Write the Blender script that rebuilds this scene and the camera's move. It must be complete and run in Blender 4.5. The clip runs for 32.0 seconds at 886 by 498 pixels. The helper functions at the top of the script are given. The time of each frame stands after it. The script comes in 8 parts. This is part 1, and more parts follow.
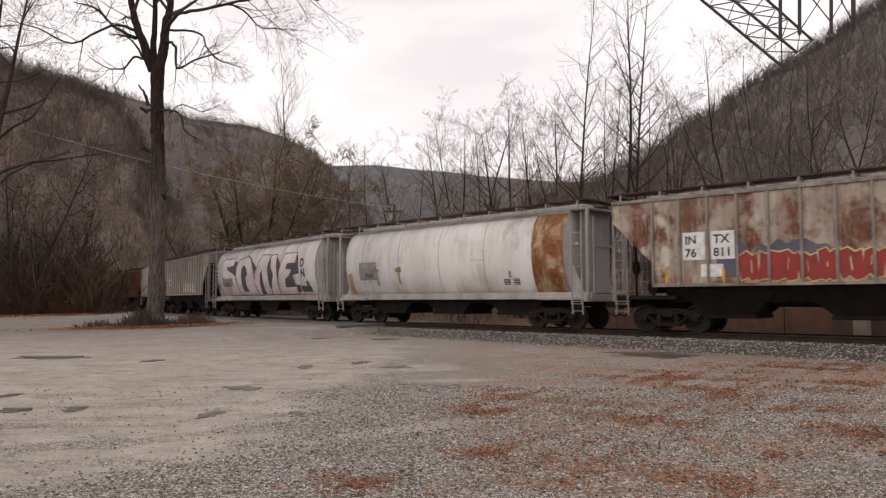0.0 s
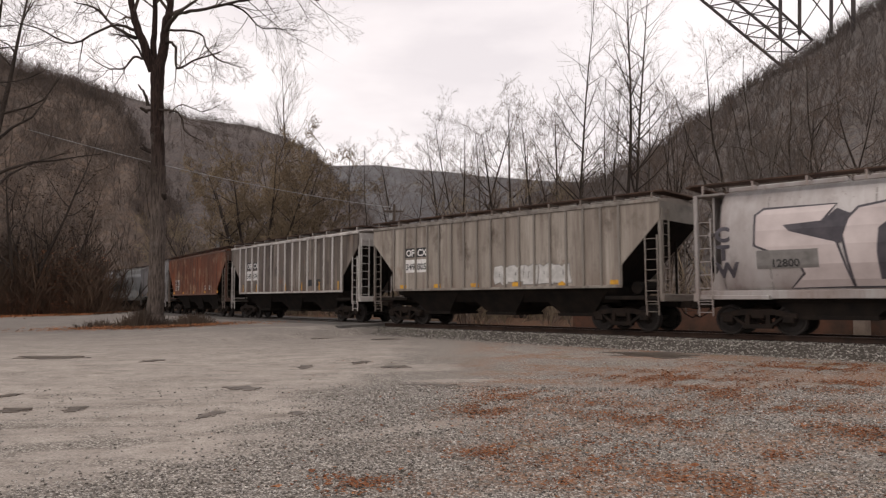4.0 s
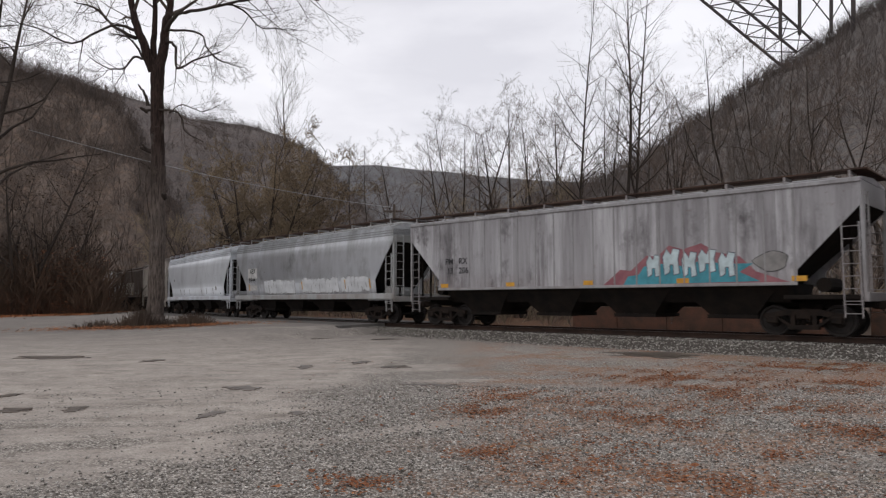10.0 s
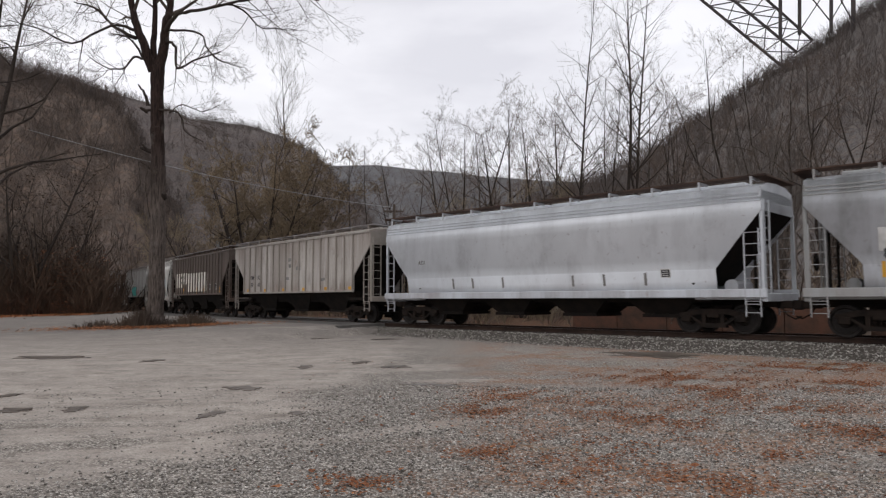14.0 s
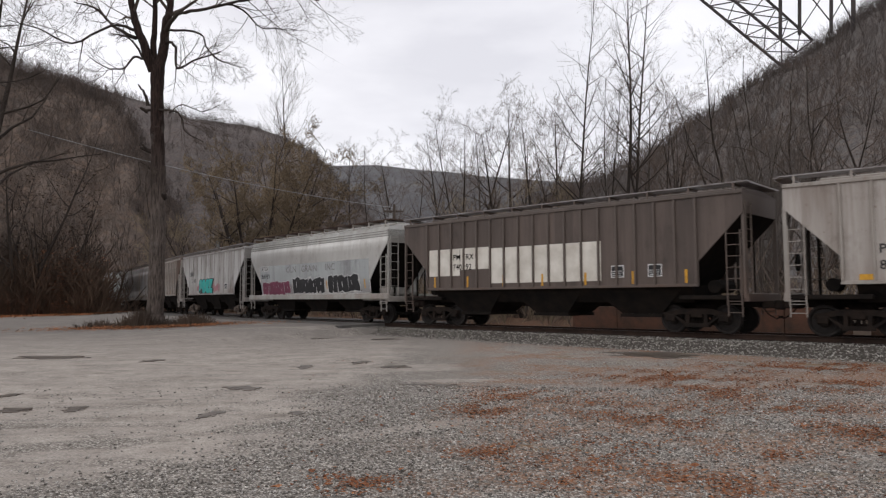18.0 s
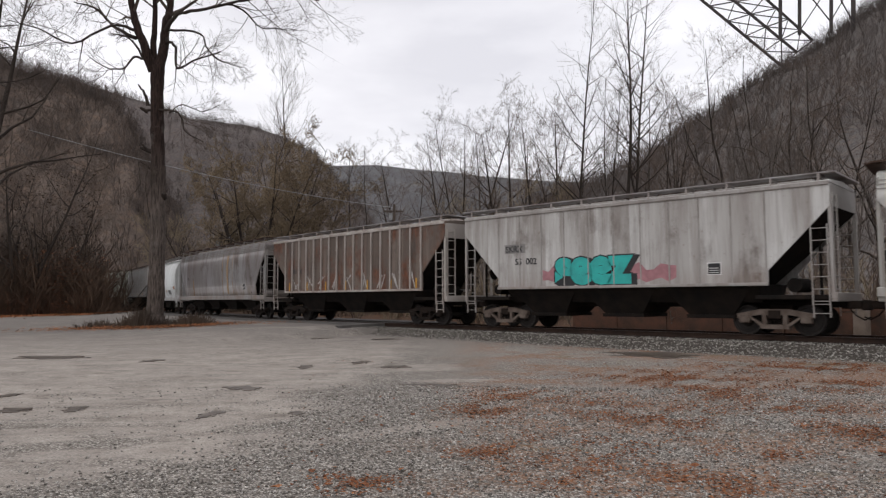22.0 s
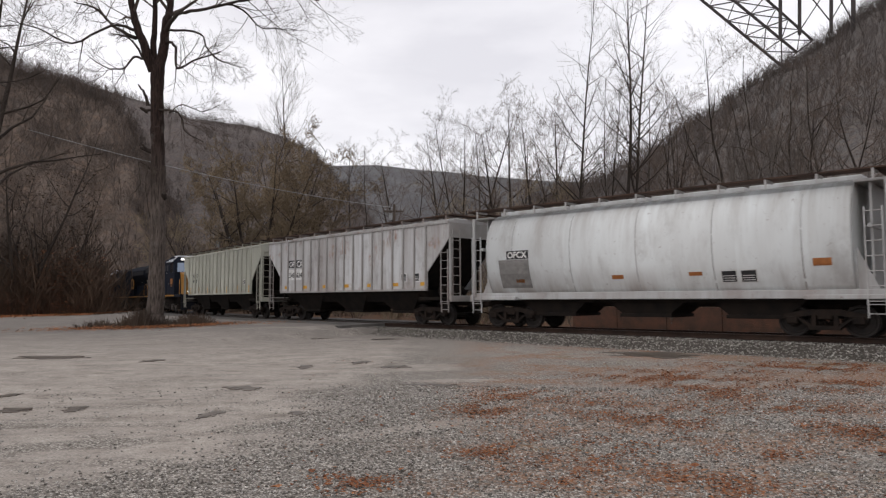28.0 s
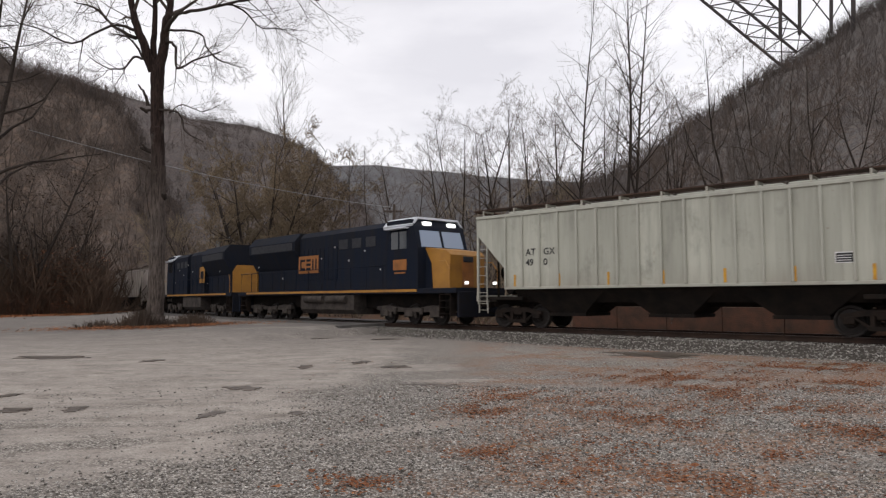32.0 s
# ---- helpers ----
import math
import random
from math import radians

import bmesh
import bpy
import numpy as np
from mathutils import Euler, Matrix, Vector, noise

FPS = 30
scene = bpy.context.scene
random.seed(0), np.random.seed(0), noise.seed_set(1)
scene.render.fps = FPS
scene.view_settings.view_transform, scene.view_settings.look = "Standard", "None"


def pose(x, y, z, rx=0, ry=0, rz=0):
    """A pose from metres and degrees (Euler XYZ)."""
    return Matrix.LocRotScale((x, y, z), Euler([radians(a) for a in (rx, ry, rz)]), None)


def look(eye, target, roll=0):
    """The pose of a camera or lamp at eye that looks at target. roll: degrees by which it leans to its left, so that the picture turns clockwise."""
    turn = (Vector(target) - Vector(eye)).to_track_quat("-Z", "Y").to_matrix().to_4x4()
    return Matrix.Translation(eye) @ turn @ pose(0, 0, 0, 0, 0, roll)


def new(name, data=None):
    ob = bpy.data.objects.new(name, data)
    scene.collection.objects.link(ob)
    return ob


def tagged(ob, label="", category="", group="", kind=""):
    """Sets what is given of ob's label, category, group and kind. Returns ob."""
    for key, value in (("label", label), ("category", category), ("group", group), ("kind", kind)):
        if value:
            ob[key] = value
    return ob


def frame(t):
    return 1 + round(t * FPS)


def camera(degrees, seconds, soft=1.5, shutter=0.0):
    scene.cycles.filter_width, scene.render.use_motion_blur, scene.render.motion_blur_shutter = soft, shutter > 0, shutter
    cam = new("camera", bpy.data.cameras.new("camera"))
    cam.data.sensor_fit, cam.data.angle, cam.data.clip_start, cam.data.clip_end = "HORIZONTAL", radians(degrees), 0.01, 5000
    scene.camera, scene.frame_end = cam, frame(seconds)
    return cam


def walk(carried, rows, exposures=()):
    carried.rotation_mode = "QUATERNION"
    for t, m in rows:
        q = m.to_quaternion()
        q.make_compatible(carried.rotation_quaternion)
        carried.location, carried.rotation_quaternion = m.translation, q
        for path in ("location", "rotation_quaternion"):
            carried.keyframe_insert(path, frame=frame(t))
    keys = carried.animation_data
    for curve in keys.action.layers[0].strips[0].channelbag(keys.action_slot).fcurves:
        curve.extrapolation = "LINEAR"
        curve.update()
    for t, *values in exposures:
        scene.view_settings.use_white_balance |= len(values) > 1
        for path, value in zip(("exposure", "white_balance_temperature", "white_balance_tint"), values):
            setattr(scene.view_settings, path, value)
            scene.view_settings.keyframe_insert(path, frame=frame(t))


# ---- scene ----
from collections import namedtuple

# ---- camera: still on its tripod, 1.65 m over the gravel ----
EYE = (0.0, 0.0, 1.65)
cam = camera(64.52, 32.0, soft=1.25, shutter=0.2)
walk(cam, [(0, look(EYE, (0, 100, 1.65 + 7.03))), (32, look(EYE, (0, 100, 1.65 + 7.03)))],
     exposures=[(0.0, 0.18, 7000, 14), (3.5, 0.13, 7000, 14), (6.0, 0.0, 6800, 13), (7.0, -0.09, 6550, 11), (8.0, -0.07, 6450, 10.5), (12.0, 0.0, 6400, 9.5), (32.0, 0.05, 6500, 10)])

# ---- sky: a bright overcast with a weak, wide sun behind it ----
SUN_UP, SUN_TURN = radians(38), radians(-25)
world = bpy.data.worlds.new("overcast_sky")
scene.world = world
world.use_nodes = True
wn, wl = world.node_tree.nodes, world.node_tree.links
wn.clear()
w_out = wn.new("ShaderNodeOutputWorld")
w_bg = wn.new("ShaderNodeBackground")
w_bg.inputs["Strength"].default_value = 0.1
w_sky = wn.new("ShaderNodeTexSky")
w_sky.sky_type = "NISHITA"
w_sky.sun_disc = False
w_sky.sun_elevation, w_sky.sun_rotation = SUN_UP, SUN_TURN
w_co = wn.new("ShaderNodeTexCoord")
w_map = wn.new("ShaderNodeMapping")
w_map.inputs["Scale"].default_value = (1.6, 1.6, 5.0)
w_noise = wn.new("ShaderNodeTexNoise")
w_noise.inputs["Scale"].default_value = 1.7
w_noise.inputs["Detail"].default_value = 5
w_noise.inputs["Roughness"].default_value = 0.5
w_ramp = wn.new("ShaderNodeValToRGB")
w_ramp.color_ramp.elements[0].position, w_ramp.color_ramp.elements[0].color = 0.34, (7.9, 7.75, 8.2, 1)
w_ramp.color_ramp.elements[1].position, w_ramp.color_ramp.elements[1].color = 0.62, (10.3, 10.1, 10.45, 1)
w_mix = wn.new("ShaderNodeMix")
w_mix.data_type = "RGBA"
w_mix.inputs["Factor"].default_value = 0.93
wl.new(w_co.outputs["Generated"], w_map.inputs["Vector"])
wl.new(w_map.outputs["Vector"], w_noise.inputs["Vector"])
wl.new(w_noise.outputs["Fac"], w_ramp.inputs["Fac"])
wl.new(w_sky.outputs["Color"], w_mix.inputs[6])
wl.new(w_ramp.outputs["Color"], w_mix.inputs[7])
wl.new(w_mix.outputs[2], w_bg.inputs["Color"])
wl.new(w_bg.outputs["Background"], w_out.inputs["Surface"])

sun = new("sun", bpy.data.lights.new("sun", "SUN"))
sun.data.energy, sun.data.angle, sun.data.color = 0.6, radians(25), (1.0, 0.96, 0.9)
sun.matrix_world = look((0, 0, 60), (60 * math.sin(SUN_TURN) * -1, 45, 0))

# ---- materials ----


def material(name, rough=0.8, metal=0.0):
    m = bpy.data.materials.new(name)
    m.use_nodes = True
    b = m.node_tree.nodes["Principled BSDF"]
    b.inputs["Roughness"].default_value, b.inputs["Metallic"].default_value = rough, metal
    b.inputs["Specular IOR Level"].default_value = 0.35 if rough < 0.75 else 0.12
    return m, m.node_tree.nodes, m.node_tree.links, b


def coords(nodes, links, kind="Object", scale=(1, 1, 1), shift=(0, 0, 0)):
    if kind == "Position":
        src = nodes.new("ShaderNodeNewGeometry").outputs["Position"]
    else:
        src = nodes.new("ShaderNodeTexCoord").outputs[kind]
    mp = nodes.new("ShaderNodeMapping")
    mp.inputs["Scale"].default_value, mp.inputs["Location"].default_value = scale, shift
    links.new(src, mp.inputs["Vector"])
    return mp.outputs["Vector"]


def noise_fac(nodes, links, vec, scale, detail=4, rough=0.55, lo=0.35, hi=0.65):
    n = nodes.new("ShaderNodeTexNoise")
    n.inputs["Scale"].default_value, n.inputs["Detail"].default_value, n.inputs["Roughness"].default_value = scale, detail, rough
    links.new(vec, n.inputs["Vector"])
    r = nodes.new("ShaderNodeMapRange")
    r.inputs["From Min"].default_value, r.inputs["From Max"].default_value = lo, hi
    links.new(n.outputs["Fac"], r.inputs["Value"])
    return r.outputs["Result"]


def mixed(nodes, links, fac, a, b):
    m = nodes.new("ShaderNodeMix")
    m.data_type = "RGBA"
    for sock, v in ((m.inputs["Factor"], fac), (m.inputs[6], a), (m.inputs[7], b)):
        if isinstance(v, (int, float)):
            sock.default_value = v
        elif isinstance(v, tuple):
            sock.default_value = (*v, 1)
        else:
            links.new(v, sock)
    return m.outputs[2]


def times(nodes, links, a, b, op="MULTIPLY"):
    m = nodes.new("ShaderNodeMath")
    m.operation = op
    m.use_clamp = True
    for sock, v in ((m.inputs[0], a), (m.inputs[1], b)):
        if isinstance(v, (int, float)):
            sock.default_value = v
        else:
            links.new(v, sock)
    return m.outputs[0]


def bump(nodes, links, bsdf, height, strength, distance):
    b = nodes.new("ShaderNodeBump")
    b.inputs["Strength"].default_value, b.inputs["Distance"].default_value = strength, distance
    links.new(height, b.inputs["Height"])
    links.new(b.outputs["Normal"], bsdf.inputs["Normal"])


def plain(name, color, rough=0.7, metal=0.0, other=None, scale=3.0, grain=0.0):
    """One surface with a second tone in soft patches and a fine grain."""
    m, n, l, b = material(name, rough, metal)
    v = coords(n, l)
    other = other or tuple(c * 0.6 for c in color)
    f = noise_fac(n, l, v, scale, 5, 0.6, 0.35, 0.7)
    l.new(mixed(n, l, f, color, other), b.inputs["Base Color"])
    if grain:
        bump(n, l, b, noise_fac(n, l, v, scale * 12, 4), 0.6, grain)
    return m


def car_paint(name, base, grime, rust, grimy=0.5, rusty=0.15, seed=0.0, patch=0.7, rough=0.55, panel=0.0, pan=0.8, drip=0.6, streaky=3.2):
    """Old freight-car paint: rain streaks of grime, rust blooms, faded patches."""
    m, n, l, b = material(name, rough)
    v = coords(n, l, "Object", (1, 1, 1), (seed * 3.1, seed * 1.7, seed))
    streak = coords(n, l, "Object", (streaky, 0.2, 0.5 / streaky ** 0.7), (seed * 5.3, 0, seed))
    col = base
    if panel:
        z = n.new("ShaderNodeSeparateXYZ")
        l.new(n.new("ShaderNodeTexCoord").outputs["Object"], z.inputs[0])
        cell = n.new("ShaderNodeMath")
        cell.operation = "FLOOR"
        scaled = n.new("ShaderNodeMath")
        scaled.operation = "MULTIPLY_ADD"
        scaled.inputs[1].default_value, scaled.inputs[2].default_value = 1 / panel, seed * 7.7
        l.new(z.outputs["X"], scaled.inputs[0])
        l.new(scaled.outputs[0], cell.inputs[0])
        white = n.new("ShaderNodeTexWhiteNoise")
        white.noise_dimensions = "1D"
        l.new(cell.outputs[0], white.inputs["W"])
        base_tone = tuple(0.6 * g + 0.4 * c for g, c in zip(grime, base))
        col = mixed(n, l, times(n, l, white.outputs["Value"], pan), base, base_tone)
    fade = noise_fac(n, l, v, 0.5, 3, 0.5, 0.35, 0.7)
    if isinstance(col, tuple):
        col = mixed(n, l, times(n, l, fade, 0.35), col, tuple(min(1, c * 0.78) for c in col))
    s1 = noise_fac(n, l, streak, 1.0, 7, 0.68, 0.57 - 0.2 * grimy, 0.74 - 0.12 * grimy)
    col = mixed(n, l, times(n, l, s1, min(1.0, grimy * 1.1)), col, grime)
    wide = noise_fac(n, l, coords(n, l, "Object", (0.55, 0.3, 0.12), (seed * 2.3, 0, 0)), 1.0, 4, 0.55, 0.47, 0.62)
    col = mixed(n, l, times(n, l, wide, grimy * 0.9), col, tuple(0.55 * a + 0.45 * c for a, c in zip(grime, base)))
    blot = noise_fac(n, l, coords(n, l, "Object", (1, 0.6, 0.7), (seed * 4.1, 2, seed)), 0.8, 8, 0.7, 0.5, 0.63)
    runs = noise_fac(n, l, coords(n, l, "Object", (1.5, 0.3, 0.25), (seed * 1.3, 0, 2)), 1.0, 6, 0.66, 0.42, 0.6)
    col = mixed(n, l, times(n, l, times(n, l, blot, runs), min(1.0, grimy * 1.35)), col, tuple(c * 0.7 for c in grime))
    if rusty > 0:
        r1 = noise_fac(n, l, v, patch, 7, 0.62, 0.66 - 0.3 * rusty, 0.74 - 0.25 * rusty)
        r2 = noise_fac(n, l, coords(n, l, "Object", (2.2, 0.4, 0.5), (seed, 3, 1)), 1.0, 6, 0.7, 0.56 - 0.25 * rusty, 0.7 - 0.2 * rusty)
        f = times(n, l, r1, r2)
        col = mixed(n, l, f, col, mixed(n, l, noise_fac(n, l, v, 4.0, 5), rust, tuple(c * 0.45 for c in rust)))
    fine = noise_fac(n, l, coords(n, l, "Object", (4.4 * streaky, 0.5, 0.9), (seed, 0, 0)), 1.0, 5, 0.6, 0.5, 0.72)
    col = mixed(n, l, times(n, l, fine, 0.12 * streaky * grimy), col, grime)
    speck = noise_fac(n, l, v, 6.0, 7, 0.72, 0.62, 0.72)
    col = mixed(n, l, times(n, l, speck, 0.6), col, tuple(c * 0.5 for c in rust))
    # soot washed down from the roof, and brown splash thrown up along the sill
    up = n.new("ShaderNodeSeparateXYZ")
    l.new(n.new("ShaderNodeTexCoord").outputs["Object"], up.inputs[0])
    for lo, hi, wide, tone in ((2.6, 4.6, 1.7, grime), (2.2, 1.3, 0.9, tuple(0.7 * a + 0.3 * c for a, c in zip(grime, rust)))):
        reach = n.new("ShaderNodeMapRange")
        reach.inputs["From Min"].default_value, reach.inputs["From Max"].default_value = lo, hi
        l.new(up.outputs["Z"], reach.inputs["Value"])
        run = noise_fac(n, l, coords(n, l, "Object", (wide, 0.2, 0.1), (seed * 6.7 + lo, 0, 0)), 1.0, 6, 0.66, 0.4, 0.66)
        col = mixed(n, l, times(n, l, times(n, l, reach.outputs["Result"], run), drip), col, tone)
    l.new(col, b.inputs["Base Color"])
    bump(n, l, b, noise_fac(n, l, v, 1.1, 3, 0.5, 0.2, 0.8), 0.25, 0.02)
    return m


GRIME, RUST = (0.075, 0.062, 0.054), (0.21, 0.075, 0.03)
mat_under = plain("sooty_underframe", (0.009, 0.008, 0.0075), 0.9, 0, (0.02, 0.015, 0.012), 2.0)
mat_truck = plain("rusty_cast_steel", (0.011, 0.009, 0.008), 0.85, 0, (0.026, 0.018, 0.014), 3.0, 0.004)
mat_truck_pale = plain("dusty_cast_steel", (0.16, 0.13, 0.11), 0.8, 0, (0.07, 0.05, 0.04), 3.0, 0.004)
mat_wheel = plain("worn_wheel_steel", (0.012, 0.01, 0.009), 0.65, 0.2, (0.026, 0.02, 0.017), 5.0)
mat_tread = plain("polished_tread", (0.35, 0.34, 0.33), 0.35, 1.0)
mat_grating = plain("rusted_roof_grating", (0.05, 0.034, 0.029), 0.85, 0, (0.11, 0.07, 0.053), 1.2)
mat_grating_pale = plain("galvanised_roof_grating", (0.34, 0.33, 0.33), 0.6, 0.3, (0.16, 0.13, 0.12), 1.2)
mat_yellow = plain("faded_yellow_reflector", (0.62, 0.33, 0.03), 0.5, 0, (0.4, 0.19, 0.03), 4.0)
mat_black = plain("black_stencil", (0.03, 0.03, 0.032), 0.6)
mat_white = plain("white_stencil", (0.75, 0.75, 0.74), 0.6, 0, (0.5, 0.48, 0.46), 4.0)
mat_rail = plain("rusty_rail", (0.025, 0.017, 0.014), 0.85, 0.0, (0.045, 0.028, 0.021), 2.0)
mat_railhead = plain("worn_railhead", (0.13, 0.12, 0.12), 0.5, 0.7, (0.07, 0.06, 0.055), 1.0)
mat_tie = plain("creosoted_tie", (0.03, 0.024, 0.021), 0.9, 0, (0.055, 0.046, 0.04), 2.0, 0.01)

# ---- mesh building ----


class Build:
    """Collects corners and faces, and turns them into a mesh."""

    def __init__(self):
        self.v, self.f = [], []

    def add(self, verts, faces):
        k = len(self.v)
        self.v += [tuple(p) for p in verts]
        self.f += [tuple(i + k for i in q) for q in faces]
        return self

    def box(self, x0, x1, y0, y1, z0, z1, c=0.0):
        if c <= 0:
            vs = [(x, y, z) for x in (x0, x1) for y in (y0, y1) for z in (z0, z1)]
            return self.add(vs, [(0, 1, 3, 2), (4, 6, 7, 5), (0, 4, 5, 1), (2, 3, 7, 6), (0, 2, 6, 4), (1, 5, 7, 3)])
        lo, hi = (x0, y0, z0), (x1, y1, z1)
        vs, ix = [], {}
        for a in (0, 1):
            for b in (0, 1):
                for d in (0, 1):
                    corner = [(lo, hi)[q][i] for i, q in enumerate((a, b, d))]
                    for axis in range(3):
                        p = list(corner)
                        for i, q in enumerate((a, b, d)):
                            if i != axis:
                                p[i] += c * (1 - 2 * q)
                        ix[a, b, d, axis] = len(vs)
                        vs.append(p)
        fs = []
        for axis in range(3):
            o = [i for i in range(3) if i != axis]
            for s in (0, 1):
                def key(p, q):
                    k = [0, 0, 0]
                    k[axis], k[o[0]], k[o[1]] = s, p, q
                    return ix[(*k, axis)]
                fs.append((key(0, 0), key(1, 0), key(1, 1), key(0, 1)))
            for p in (0, 1):
                for q in (0, 1):
                    k0, k1 = [0, 0, 0], [0, 0, 0]
                    k0[o[0]], k0[o[1]], k1[o[0]], k1[o[1]] = p, q, p, q
                    k1[axis] = 1
                    fs.append((ix[(*k0, o[0])], ix[(*k1, o[0])], ix[(*k1, o[1])], ix[(*k0, o[1])]))
        for a in (0, 1):
            for b in (0, 1):
                for d in (0, 1):
                    fs.append((ix[a, b, d, 0], ix[a, b, d, 1], ix[a, b, d, 2]))
        return self.add(vs, fs)

    def tube(self, pts, radii, n=6, caps=True):
        if not isinstance(radii, (list, tuple)):
            radii = [radii] * len(pts)
        k, fs = [], []
        side = None
        for i, p in enumerate(pts):
            a, b = Vector(pts[max(0, i - 1)]), Vector(pts[min(len(pts) - 1, i + 1)])
            d = (b - a).normalized()
            if side is None:
                side = d.orthogonal().normalized()
            side = (side - d * side.dot(d)).normalized()
            up = d.cross(side)
            for j in range(n):
                t = 2 * math.pi * j / n
                k.append(Vector(p) + radii[i] * (math.cos(t) * side + math.sin(t) * up))
        for i in range(len(pts) - 1):
            for j in range(n):
                fs.append((i * n + j, i * n + (j + 1) % n, (i + 1) * n + (j + 1) % n, (i + 1) * n + j))
        if caps:
            fs += [tuple(reversed(range(n))), tuple(range((len(pts) - 1) * n, len(pts) * n))]
        return self.add(k, fs)

    def spike(self, a, b, r):
        """A three-sided twig that runs out to a point, kept in quads."""
        a, b = Vector(a), Vector(b)
        side = (b - a).orthogonal().normalized() * r
        up = (b - a).normalized().cross(side)
        return self.add([a + side, a - 0.5 * side + 0.87 * up, a - 0.5 * side - 0.87 * up, b, b.lerp(a, 0.02)], [(0, 1, 3, 4), (0, 4, 3, 2)])

    def rod(self, a, b, r, n=5):
        return self.tube([a, b], r, n)

    def prism(self, poly, y0, y1):
        """A plate with the outline poly in x and z, between y0 and y1."""
        n = len(poly)
        vs = [(x, y0, z) for x, z in poly] + [(x, y1, z) for x, z in poly]
        fs = [tuple(range(n)), tuple(range(2 * n - 1, n - 1, -1))] + [(i, i + n, (i + 1) % n + n, (i + 1) % n) for i in range(n)]
        return self.add(vs, fs)

    def slab(self, poly, x0, x1):
        """A plate with the outline poly in y and z, between x0 and x1."""
        n = len(poly)
        vs = [(x0, y, z) for y, z in poly] + [(x1, y, z) for y, z in poly]
        fs = [tuple(range(n)), tuple(range(2 * n - 1, n - 1, -1))] + [(i, i + n, (i + 1) % n + n, (i + 1) % n) for i in range(n)]
        return self.add(vs, fs)

    def mesh(self, name, mat, smooth=False):
        me = bpy.data.meshes.new(name)
        me.from_pydata(self.v, [], self.f)
        if smooth:
            me.polygons.foreach_set("use_smooth", [True] * len(me.polygons))
        me.materials.append(mat)
        bm = bmesh.new()
        bm.from_mesh(me)
        bmesh.ops.recalc_face_normals(bm, faces=bm.faces)
        bm.to_mesh(me)
        bm.free()
        return me


def part(name, made, mat, parent, label="", smooth=False, at=None):
    """One mesh object under a thing or a part."""
    me = made if isinstance(made, bpy.types.Mesh) else made.mesh(name, mat, smooth)
    ob = new(name, me)
    ob.parent = parent
    if at is not None:
        ob.matrix_basis = at
    if label:
        ob["label"] = label
    return ob


def thing(name, label, category, group="", kind="", at=None):
    ob = new(name)
    ob.empty_display_size = 0.3
    if at is not None:
        ob.matrix_basis = at
    return tagged(ob, label, category, group, kind)


def raw_mesh(name, verts, faces, mat, smooth=False):
    """A large mesh from arrays of corners and of equal faces."""
    verts, faces = np.asarray(verts, dtype=np.float32), np.asarray(faces, dtype=np.int32)
    me = bpy.data.meshes.new(name)
    me.vertices.add(len(verts))
    me.vertices.foreach_set("co", verts.ravel())
    k = faces.shape[1]
    me.loops.add(faces.size)
    me.loops.foreach_set("vertex_index", faces.ravel())
    me.polygons.add(len(faces))
    me.polygons.foreach_set("loop_start", np.arange(0, faces.size, k, dtype=np.int32))
    if smooth:
        me.polygons.foreach_set("use_smooth", np.ones(len(faces), dtype=bool))
    me.update(calc_edges=True)
    me.materials.append(mat)
    return me


# ---- the line of the track ----
# heading (radians from straight towards the camera) along its length s, in metres
SCALE = 1.005
K0, K1 = 0.0070703 / SCALE, 9.7102e-05 / SCALE ** 2
HEAD0 = 0.7167028
GRADE = -0.0033466
RAIL_Z = 1.65 - 1.2055


def heading(s):
    if s < -46:
        return min(1.25, heading(-46) + 0.016 * (-46 - s))
    if s > 42:
        return heading(42)
    return HEAD0 + K0 * s + K1 * s * s / 2 - 0.0045 * max(0.0, s - 10)


STEP = 0.5
S_LO, S_HI = -420.0, 420.0
TRACK_S = np.arange(S_LO, S_HI + STEP, STEP)
_h = np.array([heading(s) for s in TRACK_S])
_i0 = int(round(-S_LO / STEP))
_dx, _dy = np.sin((_h[1:] + _h[:-1]) / 2) * STEP, -np.cos((_h[1:] + _h[:-1]) / 2) * STEP
TRACK_X = np.concatenate([[0], np.cumsum(_dx)])
TRACK_Y = np.concatenate([[0], np.cumsum(_dy)])
TRACK_X += -5.78837 * SCALE - TRACK_X[_i0]
TRACK_Y += 38.51679 * SCALE - TRACK_Y[_i0]


def track(s, off=0.0, up=0.0):
    """A point off metres to the camera's side of the track's middle line, and up metres over the rails."""
    h = float(np.interp(s, TRACK_S, _h))
    x, y = float(np.interp(s, TRACK_S, TRACK_X)), float(np.interp(s, TRACK_S, TRACK_Y))
    z = RAIL_Z - GRADE * max(-90.0, min(60.0, s))
    return Vector((x - off * math.cos(h), y - off * math.sin(h), z + up))


